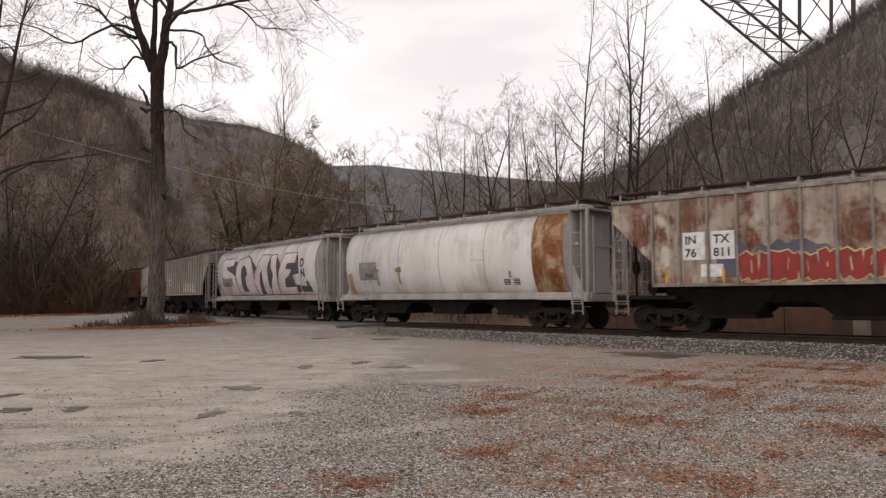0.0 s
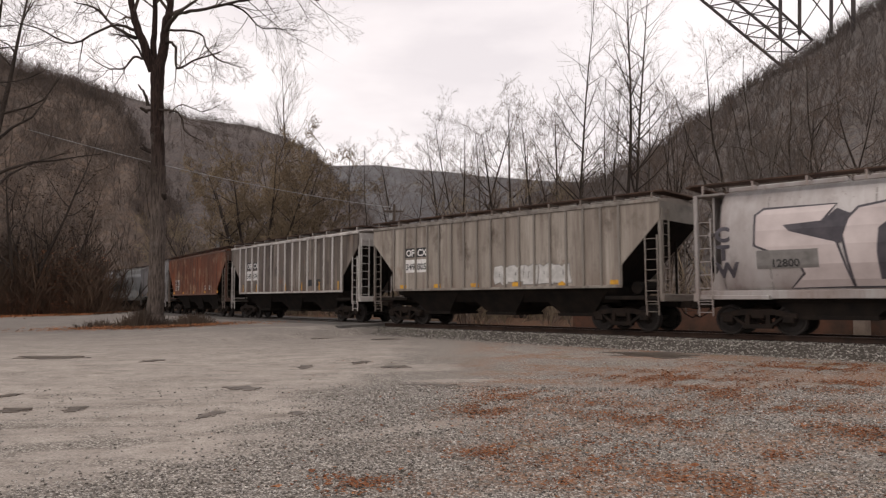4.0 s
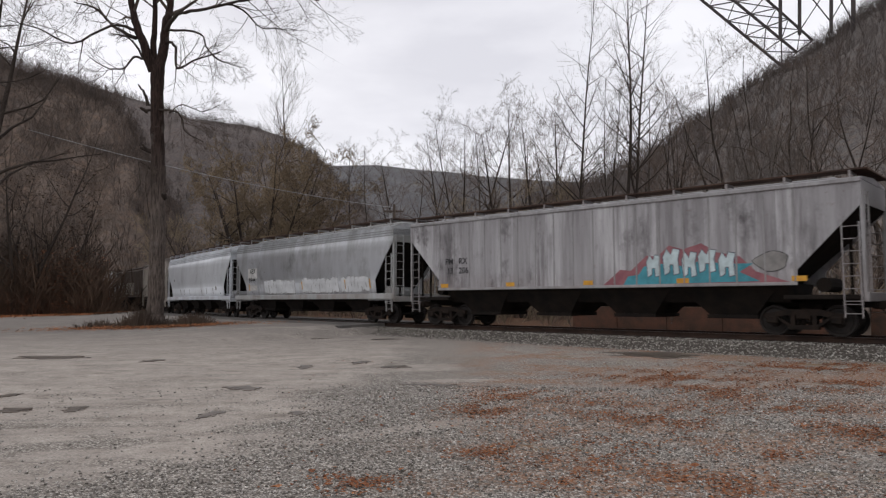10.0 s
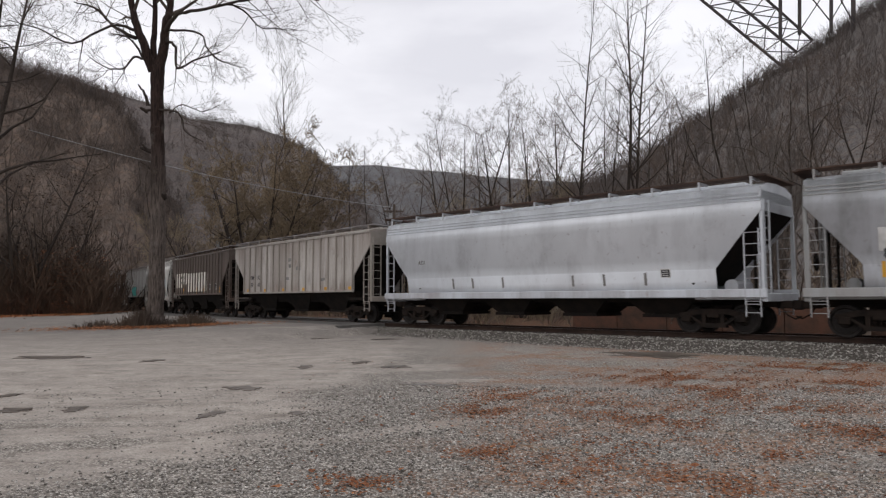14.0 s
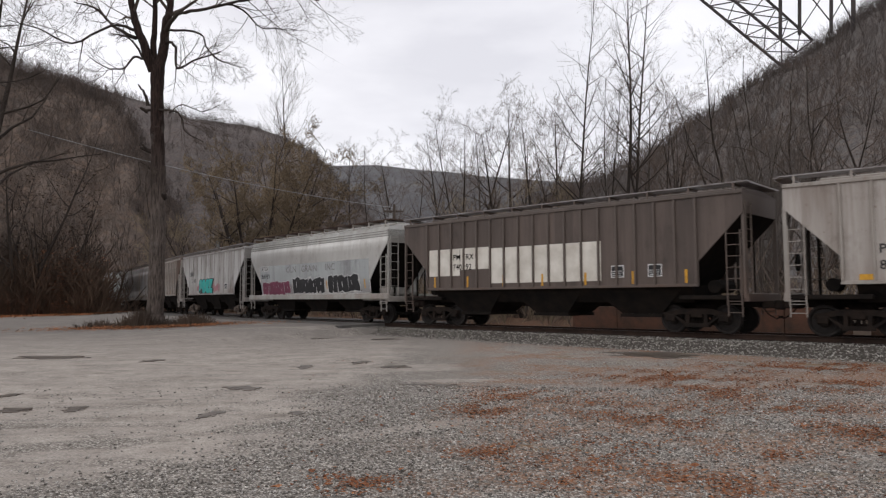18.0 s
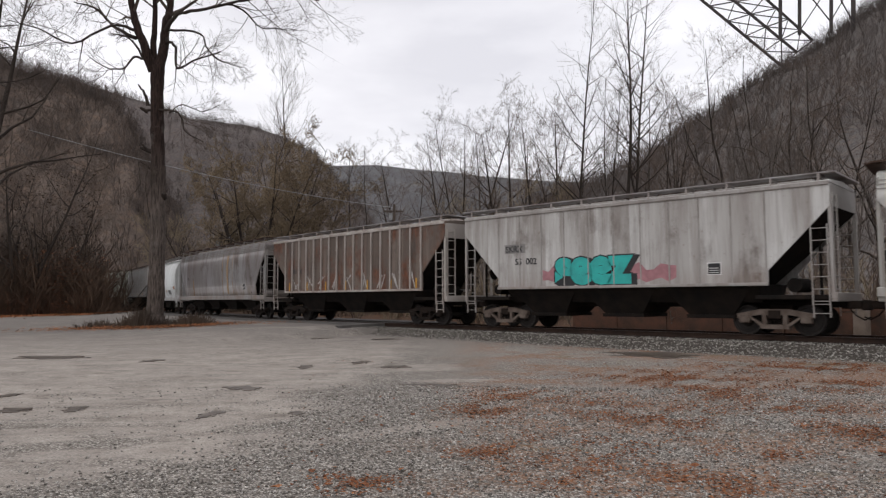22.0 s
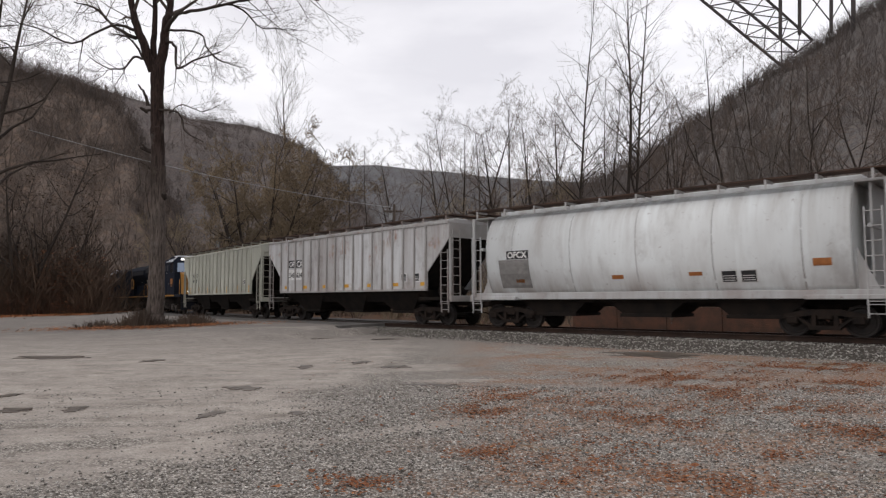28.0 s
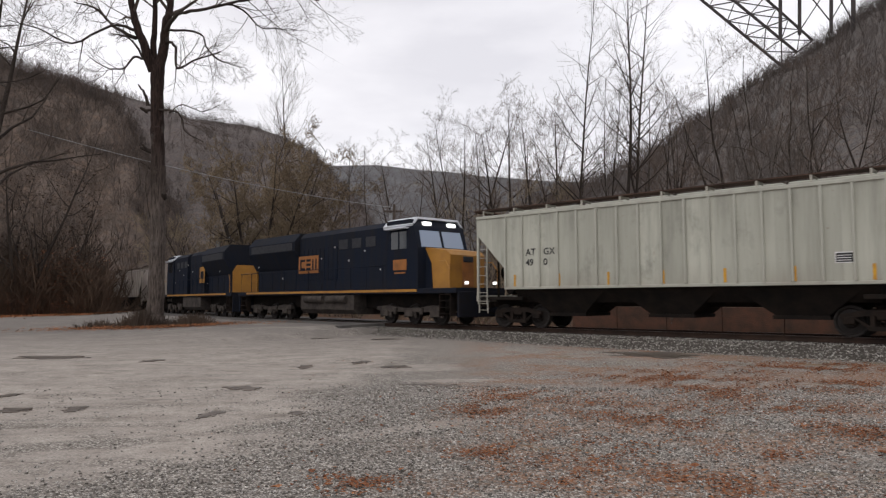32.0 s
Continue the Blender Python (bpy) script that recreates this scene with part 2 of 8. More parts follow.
def near_track(x, y):
    """For arrays of places: the track's s beside them, and the distance from it (positive on the camera's side)."""
    keep = (TRACK_S > -200) & (TRACK_S < 120)
    ts, tx, ty, th = TRACK_S[keep][::2], TRACK_X[keep][::2], TRACK_Y[keep][::2], _h[keep][::2]
    s, d = np.empty(len(x)), np.empty(len(x))
    for k in range(0, len(x), 4000):
        dx, dy = x[k:k + 4000, None] - tx, y[k:k + 4000, None] - ty
        i = np.argmin(dx * dx + dy * dy, axis=1)
        j = np.arange(len(i))
        s[k:k + 4000] = ts[i]
        d[k:k + 4000] = -(dx[j, i] * np.cos(th[i]) + dy[j, i] * np.sin(th[i]))
    return s, d


def travel(t):
    """How far the train has come after t seconds."""
    u = min(1.0, max(0.0, (t - 5.4) / 1.5))
    return SCALE * (3.70530629e-04 * t ** 3 - 2.45787391e-02 * t ** 2 + 8.99529403 * t) - 2.5 * (1 - u * u * (3 - 2 * u))


def smooth01(x, lo, hi):
    t = np.clip((x - lo) / (hi - lo), 0, 1)
    return t * t * (3 - 2 * t)

# ---- the ground: a gravel lot in front of the line, woods floor behind ----


def ground_z(x, y):
    x, y = np.atleast_1d(np.asarray(x, float)), np.atleast_1d(np.asarray(y, float))
    s, d = near_track(x, y)
    rz = RAIL_Z - GRADE * np.clip(s, -90, 60)
    road = smooth01(s, -64, -50) * (1 - smooth01(s, 5.0, 6.4))
    lot = road * (rz - 0.05) * (1 - smooth01(d, 1.7, 15)) - 0.02 * smooth01(d, 3, 8)
    dips = 0.03 * np.sin(x * 0.55 + 0.4 * y) * np.sin(y * 0.37 - 0.2 * x) * smooth01(d, 4, 8)
    behind = (rz - 0.36) * (1 - smooth01(-d, 2, 9)) + 0.25 * smooth01(-d, 4, 14)
    bed = rz - 0.40
    z = np.where(d > 0, lot + dips, behind)
    z = np.where(np.abs(d) < 1.45, bed, z)
    return z


def make_ground_material():
    m, n, l, b = material("gravel_lot", 0.9)
    geo = coords(n, l, "Position")
    sep = n.new("ShaderNodeSeparateXYZ")
    l.new(geo, sep.inputs[0])

    def band(sock, lo, hi):
        r = n.new("ShaderNodeMapRange")
        r.inputs["From Min"].default_value, r.inputs["From Max"].default_value = lo, hi
        l.new(sock, r.inputs["Value"])
        return r.outputs["Result"]

    # coarse crushed stone
    cell = n.new("ShaderNodeTexVoronoi")
    cell.inputs["Scale"].default_value = 38
    l.new(geo, cell.inputs["Vector"])
    tone = n.new("ShaderNodeSeparateColor")
    l.new(cell.outputs["Color"], tone.inputs[0])
    ramp = n.new("ShaderNodeValToRGB")
    e = ramp.color_ramp.elements
    e[0].position, e[0].color = 0.0, (0.085, 0.076, 0.066, 1)
    e[1].position, e[1].color = 1.0, (0.74, 0.7, 0.635, 1)
    mid = e.new(0.6)
    mid.color = (0.37, 0.335, 0.295, 1)
    l.new(tone.outputs[0], ramp.inputs["Fac"])
    # shade between the stones, painted as near-black towards the cell borders
    gap = n.new("ShaderNodeMapRange")
    gap.inputs["From Min"].default_value, gap.inputs["From Max"].default_value = 0.42, 0.72
    l.new(cell.outputs["Distance"], gap.inputs["Value"])
    stone = mixed(n, l, times(n, l, noise_fac(n, l, geo, 70, 4), 0.6), ramp.outputs["Color"], (0.22, 0.195, 0.17))
    stone = mixed(n, l, times(n, l, gap.outputs["Result"], 0.85), stone, (0.05, 0.043, 0.037))
    # packed fines, pale and smooth, over the driven part of the lot
    fines = mixed(n, l, noise_fac(n, l, geo, 2.2, 6, 0.6, 0.3, 0.7), (0.49, 0.44, 0.392), (0.35, 0.308, 0.268))
    fines = mixed(n, l, noise_fac(n, l, geo, 38, 3, 0.6, 0.45, 0.75), fines, (0.23, 0.2, 0.172))
    wet = noise_fac(n, l, coords(n, l, "Position", (0.7, 1.1, 1)), 0.9, 6, 0.66, 0.54, 0.68)
    fines = mixed(n, l, times(n, l, wet, 0.4), fines, (0.2, 0.172, 0.145))
    def field(cx, cy, rx, ry, turn=0.0, rag=0.7):
        """A worn patch with a ragged rim."""
        mp = n.new("ShaderNodeMapping")
        mp.vector_type = "TEXTURE"
        mp.inputs["Location"].default_value, mp.inputs["Scale"].default_value = (cx, cy, 0), (rx, ry, 50)
        mp.inputs["Rotation"].default_value = (0, 0, radians(turn))
        l.new(geo, mp.inputs["Vector"])
        ln = n.new("ShaderNodeVectorMath")
        ln.operation = "LENGTH"
        l.new(mp.outputs["Vector"], ln.inputs[0])
        sway = n.new("ShaderNodeMath")
        sway.operation = "MULTIPLY_ADD"
        l.new(wob.outputs["Fac"], sway.inputs[0])
        sway.inputs[1].default_value = rag * 2
        l.new(ln.outputs["Value"], sway.inputs[2])
        return band(sway.outputs[0], 1.25 + rag, 0.75 + rag)

    # the driven part lies to the west of a slanting line
    wob = n.new("ShaderNodeTexNoise")
    wob.inputs["Scale"].default_value, wob.inputs["Detail"].default_value, wob.inputs["Roughness"].default_value = 0.8, 7, 0.62
    l.new(geo, wob.inputs["Vector"])

    def slant(a, b):
        """a times x plus b times y, swayed by the noise."""
        one, two, three = (n.new("ShaderNodeMath") for _ in range(3))
        for node in (one, two, three):
            node.operation = "MULTIPLY_ADD"
        l.new(sep.outputs["X"], one.inputs[0])
        one.inputs[1].default_value, one.inputs[2].default_value = a, 0
        l.new(sep.outputs["Y"], two.inputs[0])
        two.inputs[1].default_value = b
        l.new(one.outputs[0], two.inputs[2])
        l.new(wob.outputs["Fac"], three.inputs[0])
        three.inputs[1].default_value = 3.2
        l.new(two.outputs[0], three.inputs[2])
        return three.outputs[0]

    side = slant(1.0, -0.06)
    west = band(side, -0.55, -1.35)
    near = band(slant(-0.8, 1.0), 10.5, 11.4)
    zone = times(n, l, west, near)
    far = times(n, l, band(sep.outputs["Y"], 18.0, 28.0), 0.72)
    zone = times(n, l, zone, far, "MAXIMUM")
    for spec in ((-0.3, 9.25, 1.7, 0.24, 36), (1.0, 12.3, 1.1, 0.4, 20), (-1.0, 17.0, 1.6, 0.8, 10), (0.4, 14.4, 1.0, 0.3, 15)):
        zone = times(n, l, zone, times(n, l, field(*spec), 0.85), "MAXIMUM")
    for spec in ((-1.9, 9.45, 1.2, 0.4, 22), (-4.3, 8.2, 1.0, 0.3, 15), (-1.8, 12.3, 0.9, 0.9, 0), (-6.0, 9.4, 1.2, 0.25, 8)):
        zone = times(n, l, zone, times(n, l, field(*spec), 0.8), "SUBTRACT")
    col = mixed(n, l, zone, stone, fines)
    # darker wheel tracks and damp patches across the fines
    ruts = noise_fac(n, l, coords(n, l, "Position", (0.22, 1.0, 1), (0, 2, 0)), 1.1, 6, 0.65, 0.5, 0.64)
    col = mixed(n, l, times(n, l, ruts, 0.2), col, (0.17, 0.148, 0.125))
    mottle = noise_fac(n, l, coords(n, l, "Position", (0.8, 1, 1), (5, 3, 0)), 0.55, 8, 0.72, 0.46, 0.66)
    col = mixed(n, l, times(n, l, mottle, 0.42), col, (0.215, 0.19, 0.168))
    col = mixed(n, l, times(n, l, noise_fac(n, l, geo, 9, 6, 0.75, 0.42, 0.62), 0.4), col, stone)
    blot = noise_fac(n, l, coords(n, l, "Position", (0.6, 1.5, 1)), 1.6, 7, 0.7, 0.57, 0.65)
    col = mixed(n, l, times(n, l, blot, 0.55), col, (0.115, 0.098, 0.082))
    # coarser grey gravel on the far part of the lot
    away = times(n, l, band(sep.outputs["Y"], 20.0, 34.0), noise_fac(n, l, coords(n, l, "Position", (0.4, 1, 1)), 0.8, 6, 0.65, 0.15, 0.55))
    col = mixed(n, l, times(n, l, away, 0.9), col, (0.155, 0.14, 0.128))
    # a scatter of loose stone over the fines
    grit = noise_fac(n, l, coords(n, l, "Position", (0.7, 1.2, 1)), 1.3, 8, 0.74, 0.49, 0.62)
    col = mixed(n, l, times(n, l, grit, 0.75), col, stone)
    # leaf litter trodden into the stone on the east side
    east = band(side, 0.2, 2.2)
    litter = times(n, l, noise_fac(n, l, coords(n, l, "Position", (1, 1.0, 1), (3, 1, 0)), 0.6, 6, 0.68, 0.44, 0.58), east)
    crumbs = noise_fac(n, l, geo, 17, 4, 0.7, 0.4, 0.62)
    litter = times(n, l, litter, crumbs)
    leaf = mixed(n, l, noise_fac(n, l, geo, 14, 4), (0.19, 0.078, 0.036), (0.31, 0.155, 0.08))
    col = mixed(n, l, times(n, l, litter, 0.95), col, leaf)
    # tufts of dead grass
    tuft = times(n, l, noise_fac(n, l, geo, 0.7, 4, 0.6, 0.6, 0.72), east)
    col = mixed(n, l, times(n, l, tuft, 0.5), col, (0.15, 0.125, 0.055))
    l.new(col, b.inputs["Base Color"])
    h = times(n, l, cell.outputs["Distance"], 1.0)
    bump(n, l, b, h, 0.7, 0.02)
    return m


mat_ground = make_ground_material()
mat_floor = plain("woods_floor", (0.13, 0.07, 0.042), 0.95, 0, (0.085, 0.058, 0.042), 0.7, 0.03)

gx = np.concatenate([np.linspace(-900, -100, 14), np.linspace(-92, -30, 40), np.linspace(-29, 34, 150), np.linspace(36, 100, 30), np.linspace(120, 900, 14)])
gy = np.concatenate([np.linspace(-600, -30, 10), np.linspace(-20, 3, 12), np.linspace(3.5, 62, 150), np.linspace(63, 130, 50), np.linspace(140, 1500, 16)])
GX, GY = np.meshgrid(gx, gy)
gz = ground_z(GX.ravel(), GY.ravel())
gi = np.arange(GX.size).reshape(GX.shape)
gf = np.stack([gi[:-1, :-1], gi[:-1, 1:], gi[1:, 1:], gi[1:, :-1]], -1).reshape(-1, 4)
ground_me = raw_mesh("ground", np.stack([GX.ravel(), GY.ravel(), gz], 1), gf, mat_ground, True)
ground_me.materials.append(mat_floor)
_s, _d = near_track(GX.ravel(), GY.ravel())
behind = (_d < -1.0) | (_s < -64) & (_d < 14)
ground_me.polygons.foreach_set("material_index", behind[gf].all(axis=1).astype(np.int32))
tagged(new("ground", ground_me), "grey crushed-stone gravel lot with packed wet fines and leaf litter", "gravel lot", kind="structure")

# ---- the railway ----
RAIL = [(-0.07, -0.17), (0.07, -0.17), (0.07, -0.155), (0.012, -0.13), (0.012, -0.045), (0.036, -0.035), (0.036, -0.008), (0.028, 0.0),
        (-0.028, 0.0), (-0.036, -0.008), (-0.036, -0.035), (-0.012, -0.045), (-0.012, -0.13), (-0.07, -0.155)]


def sweep(profile, s0, s1, step, off, closed=True):
    b, n = Build(), len(profile)
    ss = np.arange(s0, s1 + step / 2, step)
    vs = [track(s, off + a, z) for s in ss for a, z in profile]
    fs = []
    for i in range(len(ss) - 1):
        for j in range(n if closed else n - 1):
            fs.append((i * n + j, i * n + (j + 1) % n, (i + 1) * n + (j + 1) % n, (i + 1) * n + j))
    if closed:
        fs += [tuple(range(n)), tuple(range((len(ss) - 1) * n, len(ss) * n))]
    return b.add(vs, fs)


railway = thing("railway_track", "single line of rusty rails on creosoted ties in grey ballast", "railway track", kind="structure")
for off in (0.755, -0.755):
    rail = part("rail", sweep(RAIL, -150, 80, 1.0, off), mat_rail, railway, "rust-brown steel rail")
    part("rail_head", sweep([(-0.027, 0.0), (0.027, 0.0), (0.027, 0.003), (-0.027, 0.003)], -150, 80, 1.0, off), mat_railhead, rail, "worn running surface")
tie_me = Build().box(-0.115, 0.115, -1.3, 1.3, -0.36, -0.172, 0.012).mesh("tie", mat_tie)
for s in [5.9 + 0.52 * i for i in range(110)] + [-46.5 - 0.55 * i for i in range(60)]:
    p, h = track(s), heading(s)
    part("tie", tie_me, mat_tie, railway, at=pose(p.x, p.y, p.z, 0, 0, math.degrees(h) - 90 + random.uniform(-1.2, 1.2)))


def make_ballast_material(name, dark, light):
    m, n, l, b = material(name, 0.9)
    g = n.new("ShaderNodeNewGeometry")
    ramp = n.new("ShaderNodeValToRGB")
    ramp.color_ramp.elements[0].color, ramp.color_ramp.elements[1].color = (*dark, 1), (*light, 1)
    l.new(g.outputs["Random Per Island"], ramp.inputs["Fac"])
    v = coords(n, l, "Position")
    l.new(mixed(n, l, noise_fac(n, l, v, 40, 3), ramp.outputs["Color"], tuple(c * 0.8 for c in dark)), b.inputs["Base Color"])
    return m


mat_ballast_bed = plain("ballast_bed", (0.12, 0.106, 0.092), 0.95, 0, (0.07, 0.062, 0.054), 14.0, 0.03)
mat_stone = make_ballast_material("ballast_stone", (0.12, 0.108, 0.094), (0.64, 0.605, 0.55))
mat_pebble = make_ballast_material("lot_stone", (0.1, 0.089, 0.078), (0.72, 0.68, 0.63))
bed_profile = [(2.75, -0.56), (1.62, -0.215), (1.3, -0.2), (-1.3, -0.2), (-1.7, -0.215), (-3.4, -0.7)]
for s0, s1 in ((5.2, 80), (-150, -46)):
    part("ballast_bed", sweep(bed_profile, s0, s1, 1.0, 0.0, closed=False), mat_ballast_bed, railway)

STONE_F = np.array([(0, 1, 3, 2), (4, 6, 7, 5), (0, 4, 5, 1), (2, 3, 7, 6), (0, 2, 6, 4), (1, 5, 7, 3)])
CUBE = np.array([(x, y, z) for x in (-1, 1) for y in (-1, 1) for z in (-1, 1)], float)


def stones(rng, places, sizes, flat=0.7):
    """Rough six-sided stones at the places."""
    n = len(places)
    v = CUBE[None] * (1 + rng.uniform(-0.45, 0.3, (n, 8, 3)))
    v = v * (sizes[:, None, None] * np.array([1, 0.85, flat]) * 0.6)
    a, t = rng.uniform(0, 6.28, n), rng.uniform(-0.6, 0.6, n)
    ca, sa, ct, st = np.cos(a)[:, None], np.sin(a)[:, None], np.cos(t)[:, None], np.sin(t)[:, None]
    x, y, z = v[..., 0], v[..., 1] * ct - v[..., 2] * st, v[..., 1] * st + v[..., 2] * ct
    v = np.stack([x * ca - y * sa, x * sa + y * ca, z], -1) + places[:, None]
    f = (STONE_F[None] + 8 * np.arange(n)[:, None, None]).reshape(-1, 4)
    return v.reshape(-1, 3), f


rng = np.random.default_rng(7)
N = 17000
ss = 5.3 + 44 * rng.random(N) ** 0.9
dd = np.where(rng.random(N) < 0.8, rng.uniform(0.85, 2.75, N) + 0.25 * rng.random(N), rng.uniform(-0.7, 0.7, N))
cx = np.interp(ss, TRACK_S, TRACK_X) - dd * np.cos(np.interp(ss, TRACK_S, _h))
cy = np.interp(ss, TRACK_S, TRACK_Y) - dd * np.sin(np.interp(ss, TRACK_S, _h))
cz = RAIL_Z - GRADE * np.clip(ss, -90, 60) + np.interp(np.abs(dd), [0, 1.3, 1.62, 2.75, 3.1], [-0.2, -0.2, -0.215, -0.56, -0.6]) + 0.012
cz = np.maximum(cz, ground_z(cx, cy) * (np.abs(dd) > 1.5) - 5 * (np.abs(dd) <= 1.5) + 0.01)
tagged(new("ballast_stones", raw_mesh("ballast_stones", *stones(rng, np.stack([cx, cy, cz], 1), rng.uniform(0.022, 0.048, N)), mat_stone)),
       "loose pale grey ballast stones along the rails", "ballast", kind="stuff")

# asphalt crossing: an apron up to the rail and a strip between the rails
mat_asphalt = plain("worn_asphalt", (0.085, 0.08, 0.076), 0.9, 0, (0.14, 0.13, 0.12), 1.2, 0.006)
crossing = thing("road_crossing", "dark worn asphalt crossing laid flush with the rails", "road crossing", kind="structure")
part("apron", sweep([(0.85, -0.018), (2.0, -0.03), (3.4, -0.075), (3.4, -0.6), (0.85, -0.6)], -45, 5.4, 0.7, 0.0), mat_asphalt, crossing)
part("centre_strip", sweep([(-0.66, -0.016), (0.66, -0.016), (0.66, -0.4), (-0.66, -0.4)], -45, 5.4, 0.7, 0.0), mat_asphalt, crossing)
part("far_apron", sweep([(-0.85, -0.018), (-4.0, -0.05), (-4.0, -0.6), (-0.85, -0.6)], -45, 5.4, 0.7, 0.0), mat_asphalt, crossing)

# loose stones and leaves over the near lot
N = 42000
px, py = rng.uniform(-7.5, 8.5, N), 4.4 + 9 * rng.random(N) ** 1.6
keep = (np.abs(px) < py * 0.72) & ((px - 0.06 * py + 2.3 + rng.normal(0, 0.5, N) > 0) | (py - 0.8 * px < 9.3 + rng.normal(0, 0.45, N)) | (rng.random(N) < 0.06))
px, py = px[keep], py[keep]
tagged(new("loose_gravel", raw_mesh("loose_gravel", *stones(rng, np.stack([px, py, ground_z(px, py) + 0.004], 1), rng.uniform(0.008, 0.022, len(px)) * (0.7 + py / 20)), mat_pebble)),
       "loose grey crushed stone over the lot", "gravel", kind="stuff")

mat_leaf = make_ballast_material("dead_leaf", (0.15, 0.055, 0.028), (0.44, 0.2, 0.095))
mat_leaf_orange = make_ballast_material("orange_leaf", (0.24, 0.085, 0.035), (0.5, 0.23, 0.10))
LEAF = np.array([(-1, 0, 0.05), (-0.35, -0.55, 0.25), (0.4, -0.5, 0.1), (1, 0, 0.3), (0.4, 0.5, 0.2), (-0.35, 0.55, 0.0)], float)


def leaves(rng, places, sizes):
    n = len(places)
    v = LEAF[None] * (1 + rng.uniform(-0.3, 0.3, (n, 6, 3))) * sizes[:, None, None] * 0.5
    a, t = rng.uniform(0, 6.28, n)[:, None], rng.uniform(-0.5, 0.5, n)[:, None]
    x, y, z = v[..., 0], v[..., 1] * np.cos(t) - v[..., 2] * np.sin(t), v[..., 1] * np.sin(t) + v[..., 2] * np.cos(t)
    v = np.stack([x * np.cos(a) - y * np.sin(a), x * np.sin(a) + y * np.cos(a), z], -1) + places[:, None]
    q = np.array([(0, 1, 2, 3), (0, 3, 4, 5)])
    return v.reshape(-1, 3), (q[None] + 6 * np.arange(n)[:, None, None]).reshape(-1, 4)


PATCHES = [(4.8, 15.2, 1.9, 1.3), (2.9, 10.2, 1.1, 1.2), (1.5, 7.85, 0.75, 0.75), (1.45, 12.1, 0.9, 0.8), (5.2, 8.8, 0.55, 0.7), (8.9, 17.0, 2.2, 1.3), (-0.74, 6.5, 0.4, 0.4),
           (2.3, 6.4, 0.8, 0.5), (4.9, 12.8, 0.9, 1.0), (0.64, 10.6, 0.6, 0.8), (5.3, 10.9, 0.9, 0.7), (1.15, 6.7, 0.4, 0.35), (0.5, 7.7, 0.35, 0.3), (3.3, 7.7, 0.5, 0.3), (7.6, 13.6, 1.4, 1.0), (3.2, 5.6, 0.6, 0.4)]
lx, ly = [], []
for cx0, cy0, rx, ry in PATCHES:
    k = int(2600 * (rx * ry) ** 0.75)
    lx.append(rng.normal(cx0, rx * 0.6, k))
    ly.append(rng.normal(cy0, ry * 0.6, k))
k = 900
lx.append(rng.uniform(-3, 11, k)), ly.append(rng.uniform(4.6, 19, k))
lx, ly = np.concatenate(lx), np.concatenate(ly)
tuft = np.sin(lx * 3.1 + 1.7 * np.sin(ly * 1.9)) + np.sin(ly * 4.3 + lx * 1.3) + np.sin(lx * 7.7 - ly * 5.9)
keep = tuft + rng.normal(0, 0.7, len(lx)) > -0.1
lx, ly = lx[keep], ly[keep]
tagged(new("fallen_leaves", raw_mesh("fallen_leaves", *leaves(rng, np.stack([lx, ly, ground_z(lx, ly) + 0.012], 1), rng.uniform(0.02, 0.05, len(lx)) * (0.85 + ly / 40)), mat_leaf)),
       "scattered red-brown fallen leaves on the gravel", "leaf litter", kind="stuff")
k = 170
lx, ly = rng.uniform(-1.5, 6.5, k), 5.0 + 7 * rng.random(k) ** 1.4
tagged(new("large_leaves", raw_mesh("large_leaves", *leaves(rng, np.stack([lx, ly, ground_z(lx, ly) + 0.02], 1), rng.uniform(0.045, 0.1, k)), mat_leaf)),
       "large curled brown leaves lying on the gravel", "leaf litter", kind="stuff")
k = 15000
bx = np.concatenate([rng.uniform(-64, -31.5, k), rng.normal(-15.2, 2.9, 4200)])
by = np.concatenate([64.5 + rng.normal(0, 2.6, k) + 0.3 * np.maximum(0, bx[:k] + 38), rng.normal(35.9, 0.9, 4200)])
tagged(new("leaf_bank", raw_mesh("leaf_bank", *leaves(rng, np.stack([bx, by, ground_z(bx, by) + 0.03 + 0.1 * rng.random(len(bx))], 1), rng.uniform(0.1, 0.24, len(bx)) * np.where(by > 50, 1.0, 0.5)), mat_leaf_orange)),
       "drift of orange-brown leaves along the edge of the lot", "leaf litter", kind="stuff")

